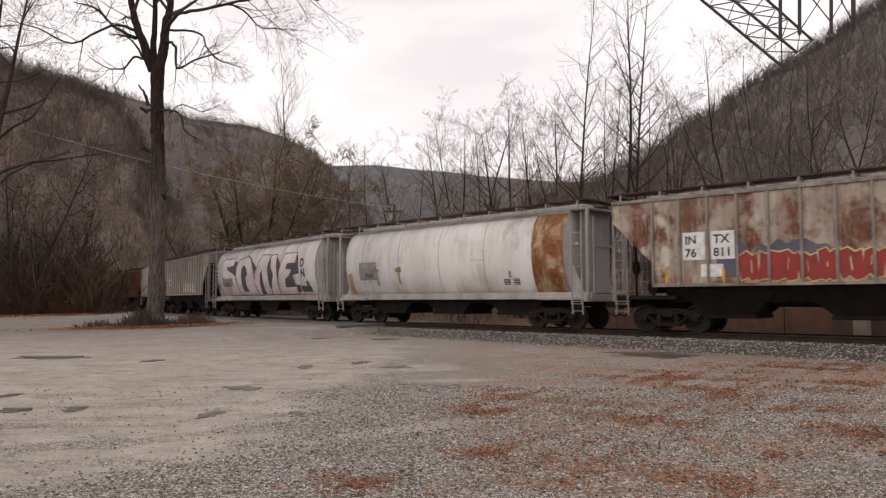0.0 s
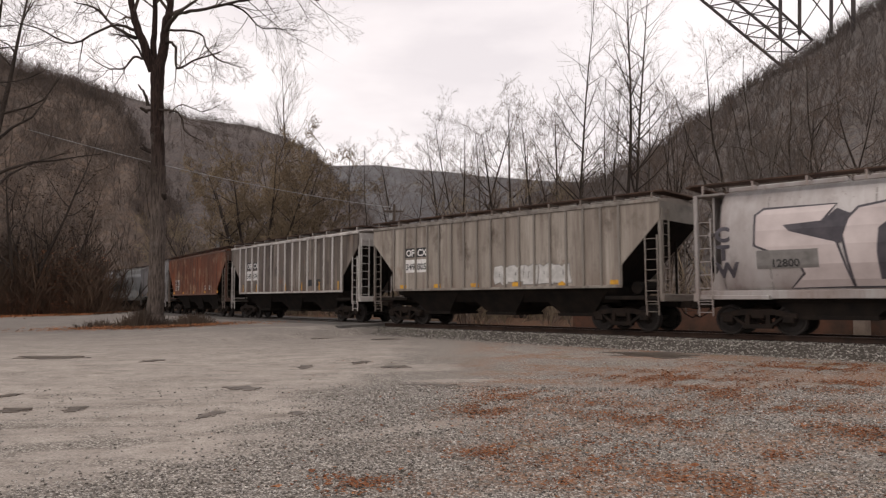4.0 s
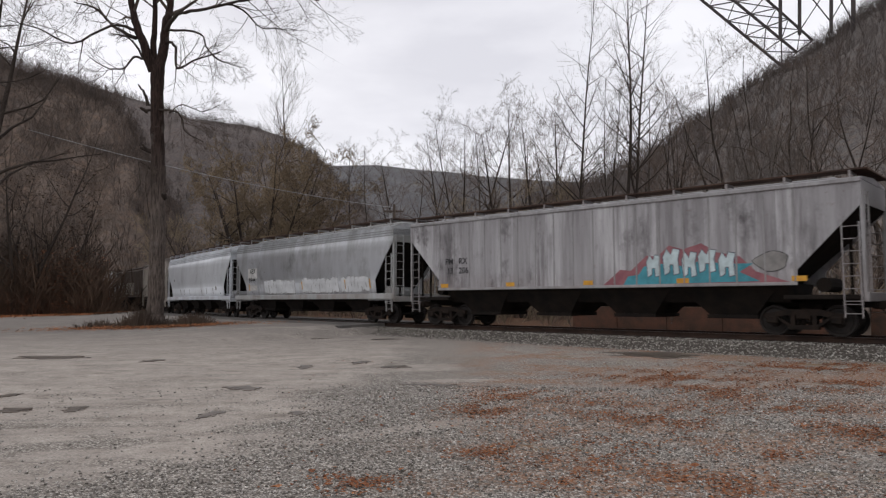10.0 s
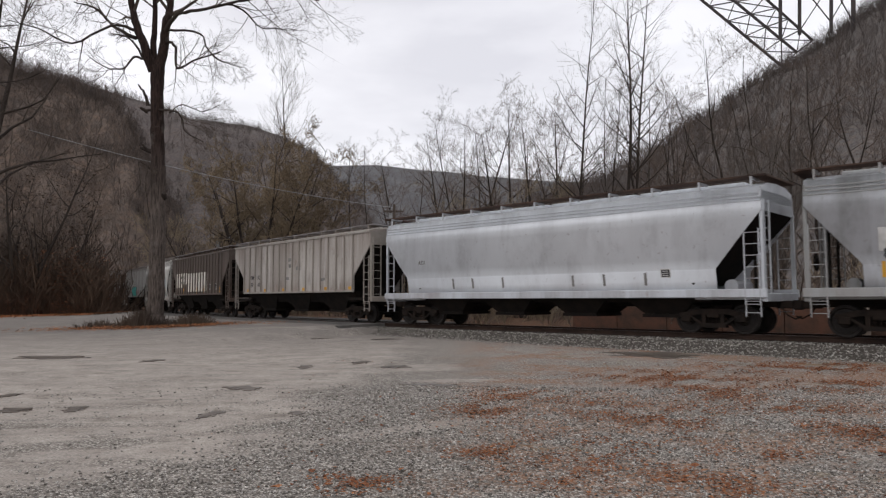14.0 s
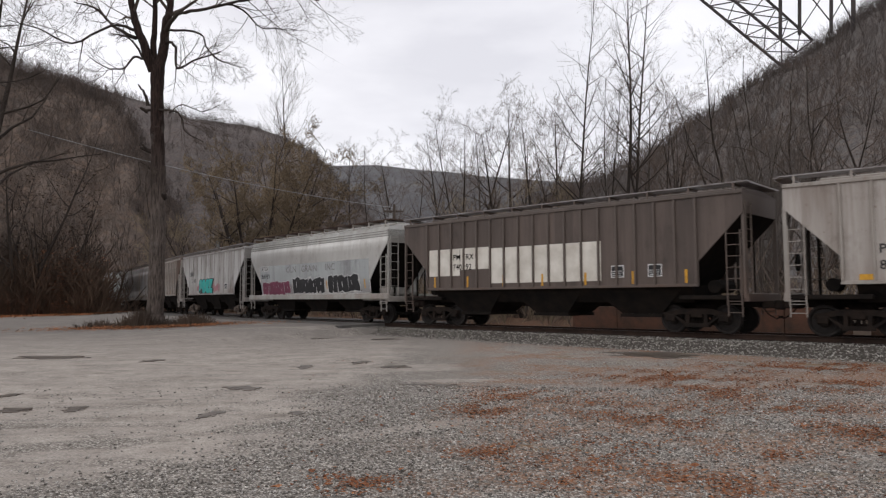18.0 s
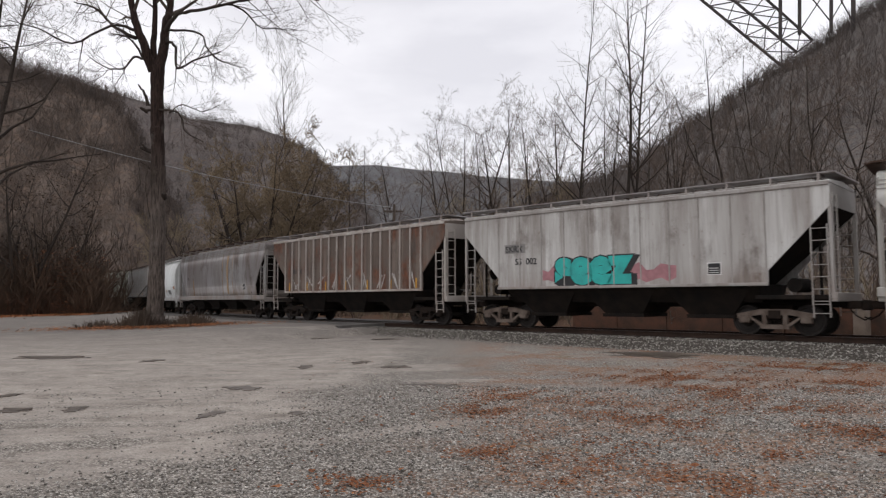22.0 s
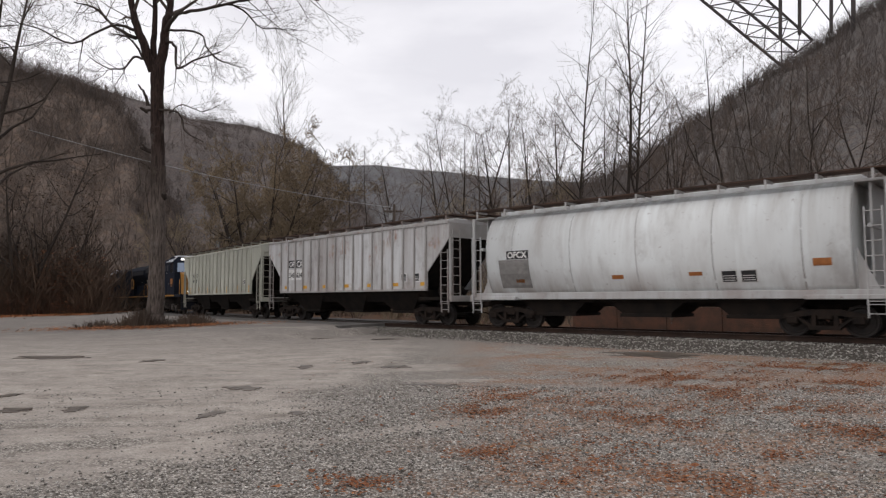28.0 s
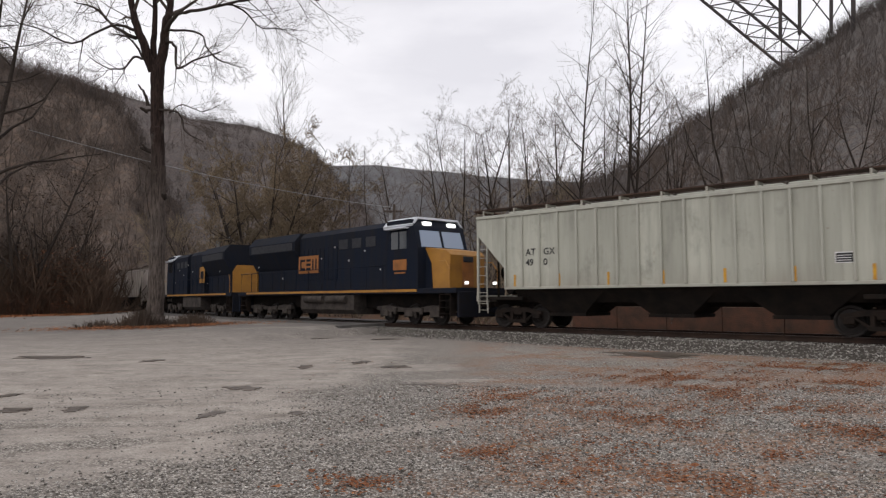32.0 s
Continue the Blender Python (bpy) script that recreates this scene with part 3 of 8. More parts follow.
# wet hollows in the lot
mat_wet, _n, _l, _b = material("wet_mud", 0.28)
_l.new(mixed(_n, _l, noise_fac(_n, _l, coords(_n, _l, "Position"), 5, 4), (0.075, 0.06, 0.048), (0.13, 0.105, 0.085)), _b.inputs["Base Color"])
_b.inputs["Specular IOR Level"].default_value = 0.3
for cx0, cy0, rx, ry in [(6.24, 20.8, 1.55, 1.0), (-3.71, 13.2, 0.37, 0.32), (-3.4, 17.5, 0.2, 0.5), (-6.48, 10.75, 0.32, 0.2), (-7.49, 12.3, 0.18, 0.2), (-2.13, 18.5, 0.26, 0.4),
                         (-1.16, 17.3, 0.3, 0.5), (-11.0, 20.0, 1.3, 0.5), (-3.39, 10.4, 0.17, 0.3), (-0.2, 13.5, 0.5, 0.2), (-5.64, 10.9, 0.2, 0.25), (-7.8, 19.0, 0.25, 0.4),
                         (-2.13, 10.4, 0.13, 0.16), (-5.0, 29.5, 0.45, 0.5), (-2.3, 28.6, 0.6, 0.5)]:
    n = 72
    ring = []
    ph = random.uniform(0, 6)
    for i in range(n):
        a = 2 * math.pi * i / n
        r = 0.85 + 0.25 * math.sin(2 * a + ph) + 0.2 * math.sin(5 * a + 2 * ph) + 0.15 * math.sin(11 * a + 3 * ph) + random.uniform(-0.06, 0.06)
        ring.append((cx0 + rx * r * math.cos(a), cy0 + ry * r * math.sin(a)))
    zz = float(ground_z([p[0] for p in ring] + [cx0], [p[1] for p in ring] + [cy0]).max()) + 0.006
    me = Build().add([(x, y, zz) for x, y in ring] + [(x, y, zz - 0.05) for x, y in ring],
                     [tuple(range(n))] + [(i, (i + 1) % n, (i + 1) % n + n, i + n) for i in range(n)]).mesh("puddle", mat_wet)
    tagged(new("puddle", me), "shallow dark wet hollow in the gravel", "puddle", group="wet hollows in the lot")

# ---- wooded hills round the gorge ----


TILT = math.atan(0.0703)


def az(px, py=441):
    """Sideways over forward distance of a line of sight."""
    return (px - 784) / 1242.0 / (math.cos(TILT) - (441 - py) / 1242.0 * math.sin(TILT))


def el(py):
    """Rise over forward distance of a line of sight."""
    v = (441 - py) / 1242.0
    return (math.sin(TILT) + v * math.cos(TILT)) / (math.cos(TILT) - v * math.sin(TILT))


# greyer than the near hill's bark: distance haze is put into this colour
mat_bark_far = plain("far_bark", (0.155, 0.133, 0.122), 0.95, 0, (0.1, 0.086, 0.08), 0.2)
# dark bark for half the hill trees, its colour lightened for haze
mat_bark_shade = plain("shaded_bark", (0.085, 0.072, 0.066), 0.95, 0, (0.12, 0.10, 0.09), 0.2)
mat_bark_hill = plain("hill_bark", (0.16, 0.125, 0.104), 0.95, 0, (0.1, 0.078, 0.066), 0.2)


def hill_mat(name, a, b, c):
    m, n, l, bs = material(name, 1.0)
    v = coords(n, l, "Position")
    col = mixed(n, l, noise_fac(n, l, v, 0.035, 5, 0.6, 0.35, 0.65), a, b)
    col = mixed(n, l, noise_fac(n, l, v, 0.35, 5, 0.7, 0.45, 0.7), col, c)
    col = mixed(n, l, noise_fac(n, l, coords(n, l, "Position", (1, 1, 0.3)), 0.8, 6, 0.75, 0.5, 0.68), col, tuple(q * 0.55 for q in b))
    l.new(col, bs.inputs["Base Color"])
    bump(n, l, bs, noise_fac(n, l, v, 0.3, 5, 0.7, 0.2, 0.8), 0.5, 1.5)
    return m


def twig_arrays(seed, levels, height, spread, counts=(9, 4, 3), parts_of=(3, 2, 1)):
    """A small bare tree as arrays of corners and quads."""
    r = random.Random(seed)
    b = Build()

    def limb(p, d, length, rad, lev):
        q, pts = Vector(p), [Vector(p)]
        steps = parts_of[min(lev, 2)]
        for _ in range(steps):
            d = (d + Vector((r.uniform(-1, 1), r.uniform(-1, 1), r.uniform(-0.2, 0.6))) * 0.16).normalized()
            q = q + d * length / steps
            pts.append(q.copy())
        if lev == levels:
            b.spike(pts[0], pts[-1], rad)
        else:
            b.tube(pts, [rad * (1 - 0.7 * i / steps) for i in range(steps + 1)], 3, caps=False)
        if lev < levels:
            kids = counts[min(lev, 2)]
            for i in range(kids):
                t = r.uniform(0.35, 1.0) if lev == 0 else r.uniform(0.25, 1)
                i0 = min(steps - 1, int(t * steps))
                o = pts[i0].lerp(pts[i0 + 1], t * steps - i0)
                turn = Vector((r.uniform(-1, 1), r.uniform(-1, 1), r.uniform(0.1, 0.9))).normalized()
                limb(o, (d * (1 - spread) + turn * spread).normalized(), length * r.uniform(0.32, 0.55) * (1.2 - 0.4 * t), rad * 0.42, lev + 1)

    limb((0, 0, -0.6), Vector((0, 0, 1)), height * 0.85, height * 0.011, 0)
    return np.array(b.v), np.array(b.f)


TEMPLATES = [twig_arrays(40 + i, 2, 1.0, 0.55 + 0.05 * (i % 3), (10, 5, 3), (2, 1, 1)) for i in range(6)]
FAR_TEMPLATES = [twig_arrays(50 + i, 2, 1.0, 0.5 + 0.05 * (i % 3), (7, 3, 2), (2, 1, 1)) for i in range(6)]


def forest(name, label, places, heights, mat, seed, models=None):
    r = np.random.default_rng(seed)
    vs, fs, k = [], [], 0
    models = models or TEMPLATES
    pick = r.integers(0, len(models), len(places))
    for i, (v, f) in enumerate(models):
        idx = np.where(pick == i)[0]
        if not len(idx):
            continue
        a, hgt = r.uniform(0, 6.28, len(idx)), heights[idx]
        w = hgt * r.uniform(0.85, 1.3, len(idx))
        ca, sa = np.cos(a)[:, None], np.sin(a)[:, None]
        x = (v[:, 0] * ca - v[:, 1] * sa) * w[:, None] + places[idx, 0, None]
        y = (v[:, 0] * sa + v[:, 1] * ca) * w[:, None] + places[idx, 1, None]
        z = np.maximum(v[:, 2], -0.1) * hgt[:, None] + places[idx, 2, None]
        vs.append(np.stack([x, y, z], -1).reshape(-1, 3))
        fs.append((f[None] + k + len(v) * np.arange(len(idx))[:, None, None]).reshape(-1, 4))
        k += len(v) * len(idx)
    return tagged(new(name, raw_mesh(name, np.concatenate(vs), np.concatenate(fs), mat)), label, "woods", kind="stuff")


def hillside(name, label, ridge, dist, foot, mat, trees, tall, bark, seed, foot_z=0.3, bend=0.9):
    """A hill whose skyline is given as (bearing, height) pairs seen from the lot."""
    bear = np.array([az(a, b) for a, b in ridge])
    top = np.array([el(b) for _, b in ridge]) * dist + 1.65 - tall * 0.45
    n, k = 110, 40
    aa = np.linspace(bear[0], bear[-1], n)
    hh = np.interp(aa, bear, top)
    uu = np.concatenate([np.linspace(0, 1, k), [1.08, 1.3]])

    def surf(a, u):
        h = np.interp(a, bear, top)
        y = foot + (dist - foot) * u
        lump = 2.2 * np.sin(a * 37 + 5 * u + seed) + 1.6 * np.sin(a * 71 - 9 * u + 2 * seed) + 1.2 * np.sin(29 * u + a * 15)
        z = foot_z + (h - foot_z) * np.where(u <= 1, u ** bend, 1 - 0.25 * (u - 1)) + lump * np.clip(u * (1.02 - u) * 4, 0, 1) * dist / 300
        return np.stack([a * y, y, z], -1)

    A, U = np.meshgrid(aa, uu)
    v = surf(A.ravel(), U.ravel())
    i = np.arange(A.size).reshape(A.shape)
    f = np.stack([i[:-1, :-1], i[:-1, 1:], i[1:, 1:], i[1:, :-1]], -1).reshape(-1, 4)
    tagged(new(name, raw_mesh(name, v, f, mat, True)), label, "hillside", kind="structure")
    r = np.random.default_rng(seed)
    lo, hi = max(bear[0], az(-60)), min(bear[-1], az(1640))
    ta = np.where(r.random(trees) < 0.93, r.uniform(lo, hi, trees), r.uniform(bear[0], bear[-1], trees))
    tu = np.where(r.random(trees) < 0.3, r.uniform(0.93, 1.03, trees), r.random(trees) ** 0.8)
    p = surf(ta, tu)
    ok = np.interp(ta, bear, top) > foot_z + 3
    h = r.uniform(0.6, 1.15, trees) * tall
    dark = r.random(trees) < 0.5
    forest(name + "_woods", "bare grey-brown winter woods covering the hillside", p[ok & ~dark], h[ok & ~dark], bark, seed + 1, FAR_TEMPLATES)
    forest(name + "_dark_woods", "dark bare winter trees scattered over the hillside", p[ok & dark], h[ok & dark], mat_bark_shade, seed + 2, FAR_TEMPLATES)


mat_hill_a = hill_mat("brown_hillside", (0.145, 0.112, 0.092), (0.108, 0.09, 0.079), (0.165, 0.112, 0.082))
mat_hill_b = hill_mat("grey_hillside", (0.15, 0.133, 0.124), (0.113, 0.106, 0.103), (0.175, 0.14, 0.12))
# blue-grey base colour: the valley's haze is painted into the ridge
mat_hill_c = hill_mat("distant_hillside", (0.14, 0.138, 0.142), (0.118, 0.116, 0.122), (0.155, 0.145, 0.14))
hillside("hill_west", "steep brown leafless hillside above the lot",
         [(-1500, -160), (-700, -60), (-150, 40), (0, 78), (72, 104), (168, 140), (215, 160), (250, 225), (300, 330), (370, 440), (420, 520)], 215, 122, mat_hill_a, 2000, 12, mat_bark_hill, 3)
mat_hill_d = hill_mat("brown_grey_hillside", (0.14, 0.12, 0.113), (0.106, 0.095, 0.092), (0.16, 0.125, 0.11))
hillside("hill_northwest", "long grey leafless ridge across the gorge",
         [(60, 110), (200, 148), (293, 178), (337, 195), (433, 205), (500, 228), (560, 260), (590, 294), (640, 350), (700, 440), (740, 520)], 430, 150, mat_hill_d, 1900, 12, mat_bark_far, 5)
hillside("hill_north", "distant wooded ridge closing the valley, coloured blue-grey for haze",
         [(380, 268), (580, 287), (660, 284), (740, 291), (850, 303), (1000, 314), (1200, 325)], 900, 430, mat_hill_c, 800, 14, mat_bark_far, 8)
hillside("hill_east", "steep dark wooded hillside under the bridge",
         [(860, 500), (920, 360), (1000, 322), (1090, 285), (1170, 240), (1240, 186), (1300, 148), (1370, 106), (1440, 62), (1568, -24), (1800, -140), (2600, -280), (4200, -300)], 330, 85, mat_hill_b, 2600, 16, mat_bark_far, 11)

# ---- trees ----
mat_bark_dark = plain("dark_bark", (0.032, 0.026, 0.023), 0.95, 0, (0.06, 0.048, 0.04), 1.5, 0.02)
mat_bark_brown = plain("brown_bark", (0.062, 0.046, 0.037), 0.95, 0, (0.1, 0.075, 0.058), 0.3)
mat_bark_grey = plain("grey_bark", (0.13, 0.11, 0.095), 0.95, 0, (0.075, 0.062, 0.054), 1.2, 0.02)
mat_twig_brown = plain("brown_twigs", (0.115, 0.09, 0.074), 0.95, 0, (0.165, 0.125, 0.1), 0.3)
mat_twig_pale = plain("pale_twigs", (0.16, 0.14, 0.125), 0.95, 0, (0.11, 0.095, 0.085), 0.3)
mat_twig_gold = plain("straw_twigs", (0.27, 0.215, 0.15), 0.95, 0, (0.175, 0.14, 0.1), 0.3)
mat_twig_olive = plain("olive_twigs", (0.165, 0.125, 0.082), 0.95, 0, (0.23, 0.175, 0.115), 0.3)
mat_twig_dark = plain("dark_twigs", (0.075, 0.06, 0.052), 0.95, 0, (0.11, 0.088, 0.074), 0.3)


def bend(r, d, amount, lift=0.0):
    return (d + Vector((r.uniform(-1, 1), r.uniform(-1, 1), r.uniform(-1, 1) + lift)) * amount).normalized()


def branch_out(r, wood, twigs, pts, rads, lev, top, kids, spread, lift, shrink=0.55, wob=0.22, twig_r=0.01):
    """Grows side branches along the line pts, down to the level top."""
    total = sum((b - a).length for a, b in zip(pts, pts[1:]))
    n = kids[min(lev, len(kids) - 1)]
    for i in range(n):
        t = (i + r.uniform(0.1, 0.9)) / n
        t = 0.25 + 0.75 * t if lev > 0 else t
        k = min(len(pts) - 2, int(t * (len(pts) - 1)))
        u = t * (len(pts) - 1) - k
        o = pts[k].lerp(pts[k + 1], u)
        rad = rads[k] * (1 - u) + rads[k + 1] * u
        d0 = (pts[k + 1] - pts[k]).normalized()
        side = bend(r, d0.orthogonal().normalized(), 0.0)
        side.rotate(Matrix.Rotation(r.uniform(0, 6.28), 3, d0))
        d = (d0 * (1 - spread) + side * spread + Vector((0, 0, lift))).normalized()
        length = total * (shrink if lev == 0 else 0.58) * r.uniform(0.6, 1.1) * (1.15 - 0.5 * t)
        steps = (5, 4, 2, 1)[min(lev, 3)]
        q, line, rr = o.copy(), [o.copy()], [max(twig_r * 0.7, rad * 0.55)]
        for j in range(steps):
            d = bend(r, d, wob * (1.0, 0.85, 0.7, 0.6)[min(lev, 3)], 0.15 + lift)
            q = q + d * length / steps
            line.append(q.copy())
            rr.append(max(twig_r * 0.45, rr[0] * (1 - 0.8 * (j + 1) / steps)))
        if lev + 1 >= top and lev >= 2:
            for p, q2 in zip(line, line[1:]):
                twigs.spike(p, q2, rr[0])
        else:
            (wood if lev < 1 else twigs).tube(line, rr, (6, 4, 3)[min(lev, 2)], caps=False)
        if lev + 1 < top:
            branch_out(r, wood, twigs, line, rr, lev + 1, top, kids, spread, lift, shrink, wob, twig_r)


def tree(label, x, y, height, seed, stems=1, lean=(0, 0), rad=None, kids=(12, 6, 5, 3), top=4, start=0.25, spread=0.6, lift=0.12,
         shrink=0.42, fan=0.25, bark=None, twig=None, twig_r=0.013, wob=0.22, crook=0.045):
    r = random.Random(seed)
    bark, twig = bark or mat_bark_dark, twig or mat_twig_brown
    z0 = float(ground_z([x], [y])[0]) - 0.15
    ob = thing("tree", label, "tree", group="bare trees behind the track", at=pose(x, y, z0))
    wood, twigs = Build(), Build()
    rad = rad or height * 0.012
    for k in range(stems):
        a = 6.28 * (k + r.random() * 0.5) / stems
        d = Vector((lean[0] + fan * math.cos(a) * (stems > 1), lean[1] + fan * math.sin(a) * (stems > 1), 1)).normalized()
        q = Vector((0.25 * math.cos(a) * (stems > 1), 0.25 * math.sin(a) * (stems > 1), 0))
        h = height * (1 if k == 0 else r.uniform(0.75, 0.98))
        n = 9
        line, rr = [q.copy()], [rad * 1.25]
        for j in range(n):
            d = bend(r, d, crook, 0.4)
            q = q + d * h / n
            line.append(q.copy())
            rr.append(max(0.02, rad * (1 - 0.93 * (j + 1) / n)))
        wood.tube(line, rr, 8, caps=False)
        s = max(1, int(start * n))
        branch_out(r, wood, twigs, line[s:], rr[s:], 0, top, kids, spread, lift, shrink, wob, twig_r)
    part("trunk", wood, bark, ob, smooth=True)
    part("crown", twigs, twig, ob, "bare winter twigs")
    return ob


# the big tree on the lot, with its forked top, dead stubs and drooping low branch
def lot_tree():
    U = 0.03
    x0, y0 = -15.30, 37.3
    ob = thing("tree", "tall bare forked tree with dead stubs standing on the gravel lot", "tree", at=pose(x0, y0, float(ground_z([x0], [y0])[0]) - 0.05))
    r = random.Random(21)

    def line(points, r0, r1, depth=0.0, near=0.0):
        pts = [Vector(((a - 272) * U - 0.029 * (582 - b) * U, near + depth * i / max(1, len(points) - 1) + r.uniform(-0.15, 0.15) * (i > 0), (582 - b) * U)) for i, (a, b) in enumerate(points)]
        fine, rr = [pts[0]], [r0]
        n = len(pts)
        for i in range(n - 1):
            p0, p1, p2, p3 = pts[max(0, i - 1)], pts[i], pts[i + 1], pts[min(n - 1, i + 2)]
            for k in (1, 2, 3, 4):
                u = k / 4
                p = 0.5 * (2 * p1 + (p2 - p0) * u + (2 * p0 - 5 * p1 + 4 * p2 - p3) * u * u + (3 * p1 - p0 - 3 * p2 + p3) * u ** 3)
                fine.append(p + Vector((r.uniform(-1, 1), r.uniform(-1, 1), r.uniform(-1, 1))) * (0.04 if k < 4 else 0))
                rr.append((r0 + (r1 - r0) * ((i + u) / (n - 1)) ** 0.7) * 1.08)
        return fine, rr

    trunk, limbs, twigs = Build(), Build(), Build()
    base = [(273, 592), (273, 578), (275, 550), (278, 480), (279, 400), (280, 300), (279, 230), (278, 170), (279, 112)]
    widths = [0.64, 0.5, 0.43, 0.40, 0.375, 0.36, 0.345, 0.33, 0.37]
    pts = [Vector(((a - 272) * U - 0.029 * (582 - b) * U, 0, (582 - b) * U)) for a, b in base]
    fine, rr = [], []
    for i in range(len(pts) - 1):
        for k in range(6):
            t = k / 6
            fine.append(pts[i].lerp(pts[i + 1], t) + Vector((r.uniform(-1, 1), r.uniform(-1, 1), 0)) * 0.025)
            rr.append((widths[i] * (1 - t) + widths[i + 1] * t) * r.uniform(0.965, 1.035))
    trunk.tube(fine + [pts[-1]], rr + [widths[-1]], 20)
    for points, r0, r1, dep in (([(272, 122), (262, 85), (250, 45), (241, 5), (228, -90), (215, -170)], 0.27, 0.10, -1.0), ([(275, 118), (269, 75), (268, 20), (264, -70), (268, -180)], 0.20, 0.08, 1.2),
                                ([(280, 122), (287, 75), (293, 30), (297, -5), (306, -100), (312, -190)], 0.29, 0.12, 0.6)):
        a, b = line(points, r0, r1, dep)
        trunk.tube(a, b, 12, caps=False)
        branch_out(r, limbs, twigs, a[6:], b[6:], 1, 4, (5, 10, 7, 4), 0.62, 0.08, 0.5, 0.22, 0.009)
    for points, r0, r1, dep in (([(294, 45), (320, 22), (360, 20), (420, 10), (475, 5), (540, 3), (585, 20)], 0.12, 0.03, -2.0), ([(412, 11), (430, 14), (455, 32), (476, 55), (505, 56), (540, 60)], 0.06, 0.02, -0.3),
                                ([(298, 44), (350, 46), (362, 72), (385, 90), (420, 100)], 0.07, 0.02, 1.5), ([(296, 66), (316, 80), (326, 126), (365, 112), (410, 104)], 0.09, 0.03, -1.5),
                                ([(240, 60), (205, 40), (180, 20), (145, -12), (100, -30)], 0.11, 0.03, 1.5), ([(244, 46), (200, 44), (135, 78), (95, 62), (40, 48)], 0.09, 0.02, -1.5),
                                ([(252, 98), (228, 88), (200, 105), (160, 96), (120, 70)], 0.08, 0.02, 2.0), ([(256, 100), (232, 64), (210, 58)], 0.07, 0.03, -0.5),
                                ([(262, 193), (305, 196), (328, 208), (342, 240), (375, 260)], 0.085, 0.02, -1.2), ([(300, 198), (330, 186), (365, 200), (400, 190)], 0.04, 0.012, -0.8),
                                ([(265, 300), (250, 290), (256, 330), (240, 350)], 0.035, 0.012, -0.6), ([(268, 395), (262, 340), (270, 300)], 0.03, 0.012, -0.5)):
        a, b = line(points, r0, r1, dep, -0.95 if points[0][0] == 412 else 0.0)
        one = Build().tube(a, b, 8, caps=False)
        part("limb", one, mat_bark_dark, ob, "dark crooked limb", smooth=True)
        branch_out(r, limbs, twigs, a[3:], b[3:], 1, 4, (6, 12, 8, 5), 0.55, -0.03, 0.34, 0.26, 0.008)
    for points, r0, r1 in (([(270, 268), (250, 262)], 0.16, 0.05), ([(262, 185), (258, 165), (248, 148)], 0.12, 0.03), ([(262, 195), (252, 192)], 0.13, 0.06), ([(288, 352), (294, 345)], 0.2, 0.1), ([(264, 268), (256, 258)], 0.1, 0.03)):
        a, b = line(points, r0, r1, -0.3)
        part("dead_stub", Build().tube(a, b, 8), mat_bark_dark, ob, "broken dead stub")
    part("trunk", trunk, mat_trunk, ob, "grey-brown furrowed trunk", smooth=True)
    twigs.add(limbs.v, limbs.f)
    part("crown", twigs, mat_twig_dark, ob, "bare winter twigs")


mat_trunk, _n, _l, _b = material("furrowed_bark", 0.95)
_v = coords(_n, _l, "Object", (6, 6, 0.9))
_f = noise_fac(_n, _l, _v, 2.0, 6, 0.65, 0.35, 0.65)
_c = mixed(_n, _l, _f, (0.04, 0.032, 0.028), (0.15, 0.122, 0.105))
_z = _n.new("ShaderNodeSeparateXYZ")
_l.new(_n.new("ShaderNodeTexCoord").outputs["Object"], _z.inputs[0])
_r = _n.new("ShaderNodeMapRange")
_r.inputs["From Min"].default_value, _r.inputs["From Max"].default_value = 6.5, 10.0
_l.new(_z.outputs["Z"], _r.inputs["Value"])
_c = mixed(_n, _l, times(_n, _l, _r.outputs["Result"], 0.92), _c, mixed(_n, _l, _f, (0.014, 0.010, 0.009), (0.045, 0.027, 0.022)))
_c = mixed(_n, _l, times(_n, _l, noise_fac(_n, _l, coords(_n, _l), 0.8, 5, 0.6, 0.55, 0.7), 0.5), _c, (0.2, 0.18, 0.165))
_l.new(_c, _b.inputs["Base Color"])
bump(_n, _l, _b, _f, 0.9, 0.05)
lot_tree()

# dead weeds round its foot
mat_weed = plain("dead_weed", (0.045, 0.034, 0.028), 0.95, 0, (0.08, 0.058, 0.042), 0.8)
k = 3800
wx, wy = rng.normal(-15.2, 1.75, k), rng.normal(37.0, 0.7, k)
wz = ground_z(wx, wy)
hh = rng.uniform(0.2, 1.0, k) * np.exp(-((wx + 15.2) / 3.6) ** 2) * (0.6 + 0.4 * np.sin(wx * 2.3))
tip = np.stack([wx + rng.normal(0, 0.16, k), wy + rng.normal(0, 0.16, k), wz + hh], 1)
w = 0.016
quad = np.stack([np.stack([wx - w, wy, wz], 1), np.stack([wx + w, wy, wz], 1), tip + [w * 0.5, 0, 0], tip - [w * 0.5, 0, 0]], 1).reshape(-1, 3)
tagged(new("dead_weeds", raw_mesh("dead_weeds", quad, np.arange(4 * k).reshape(-1, 4), mat_weed)), "tuft of dark dead weeds round the tree's foot", "weeds", kind="stuff")

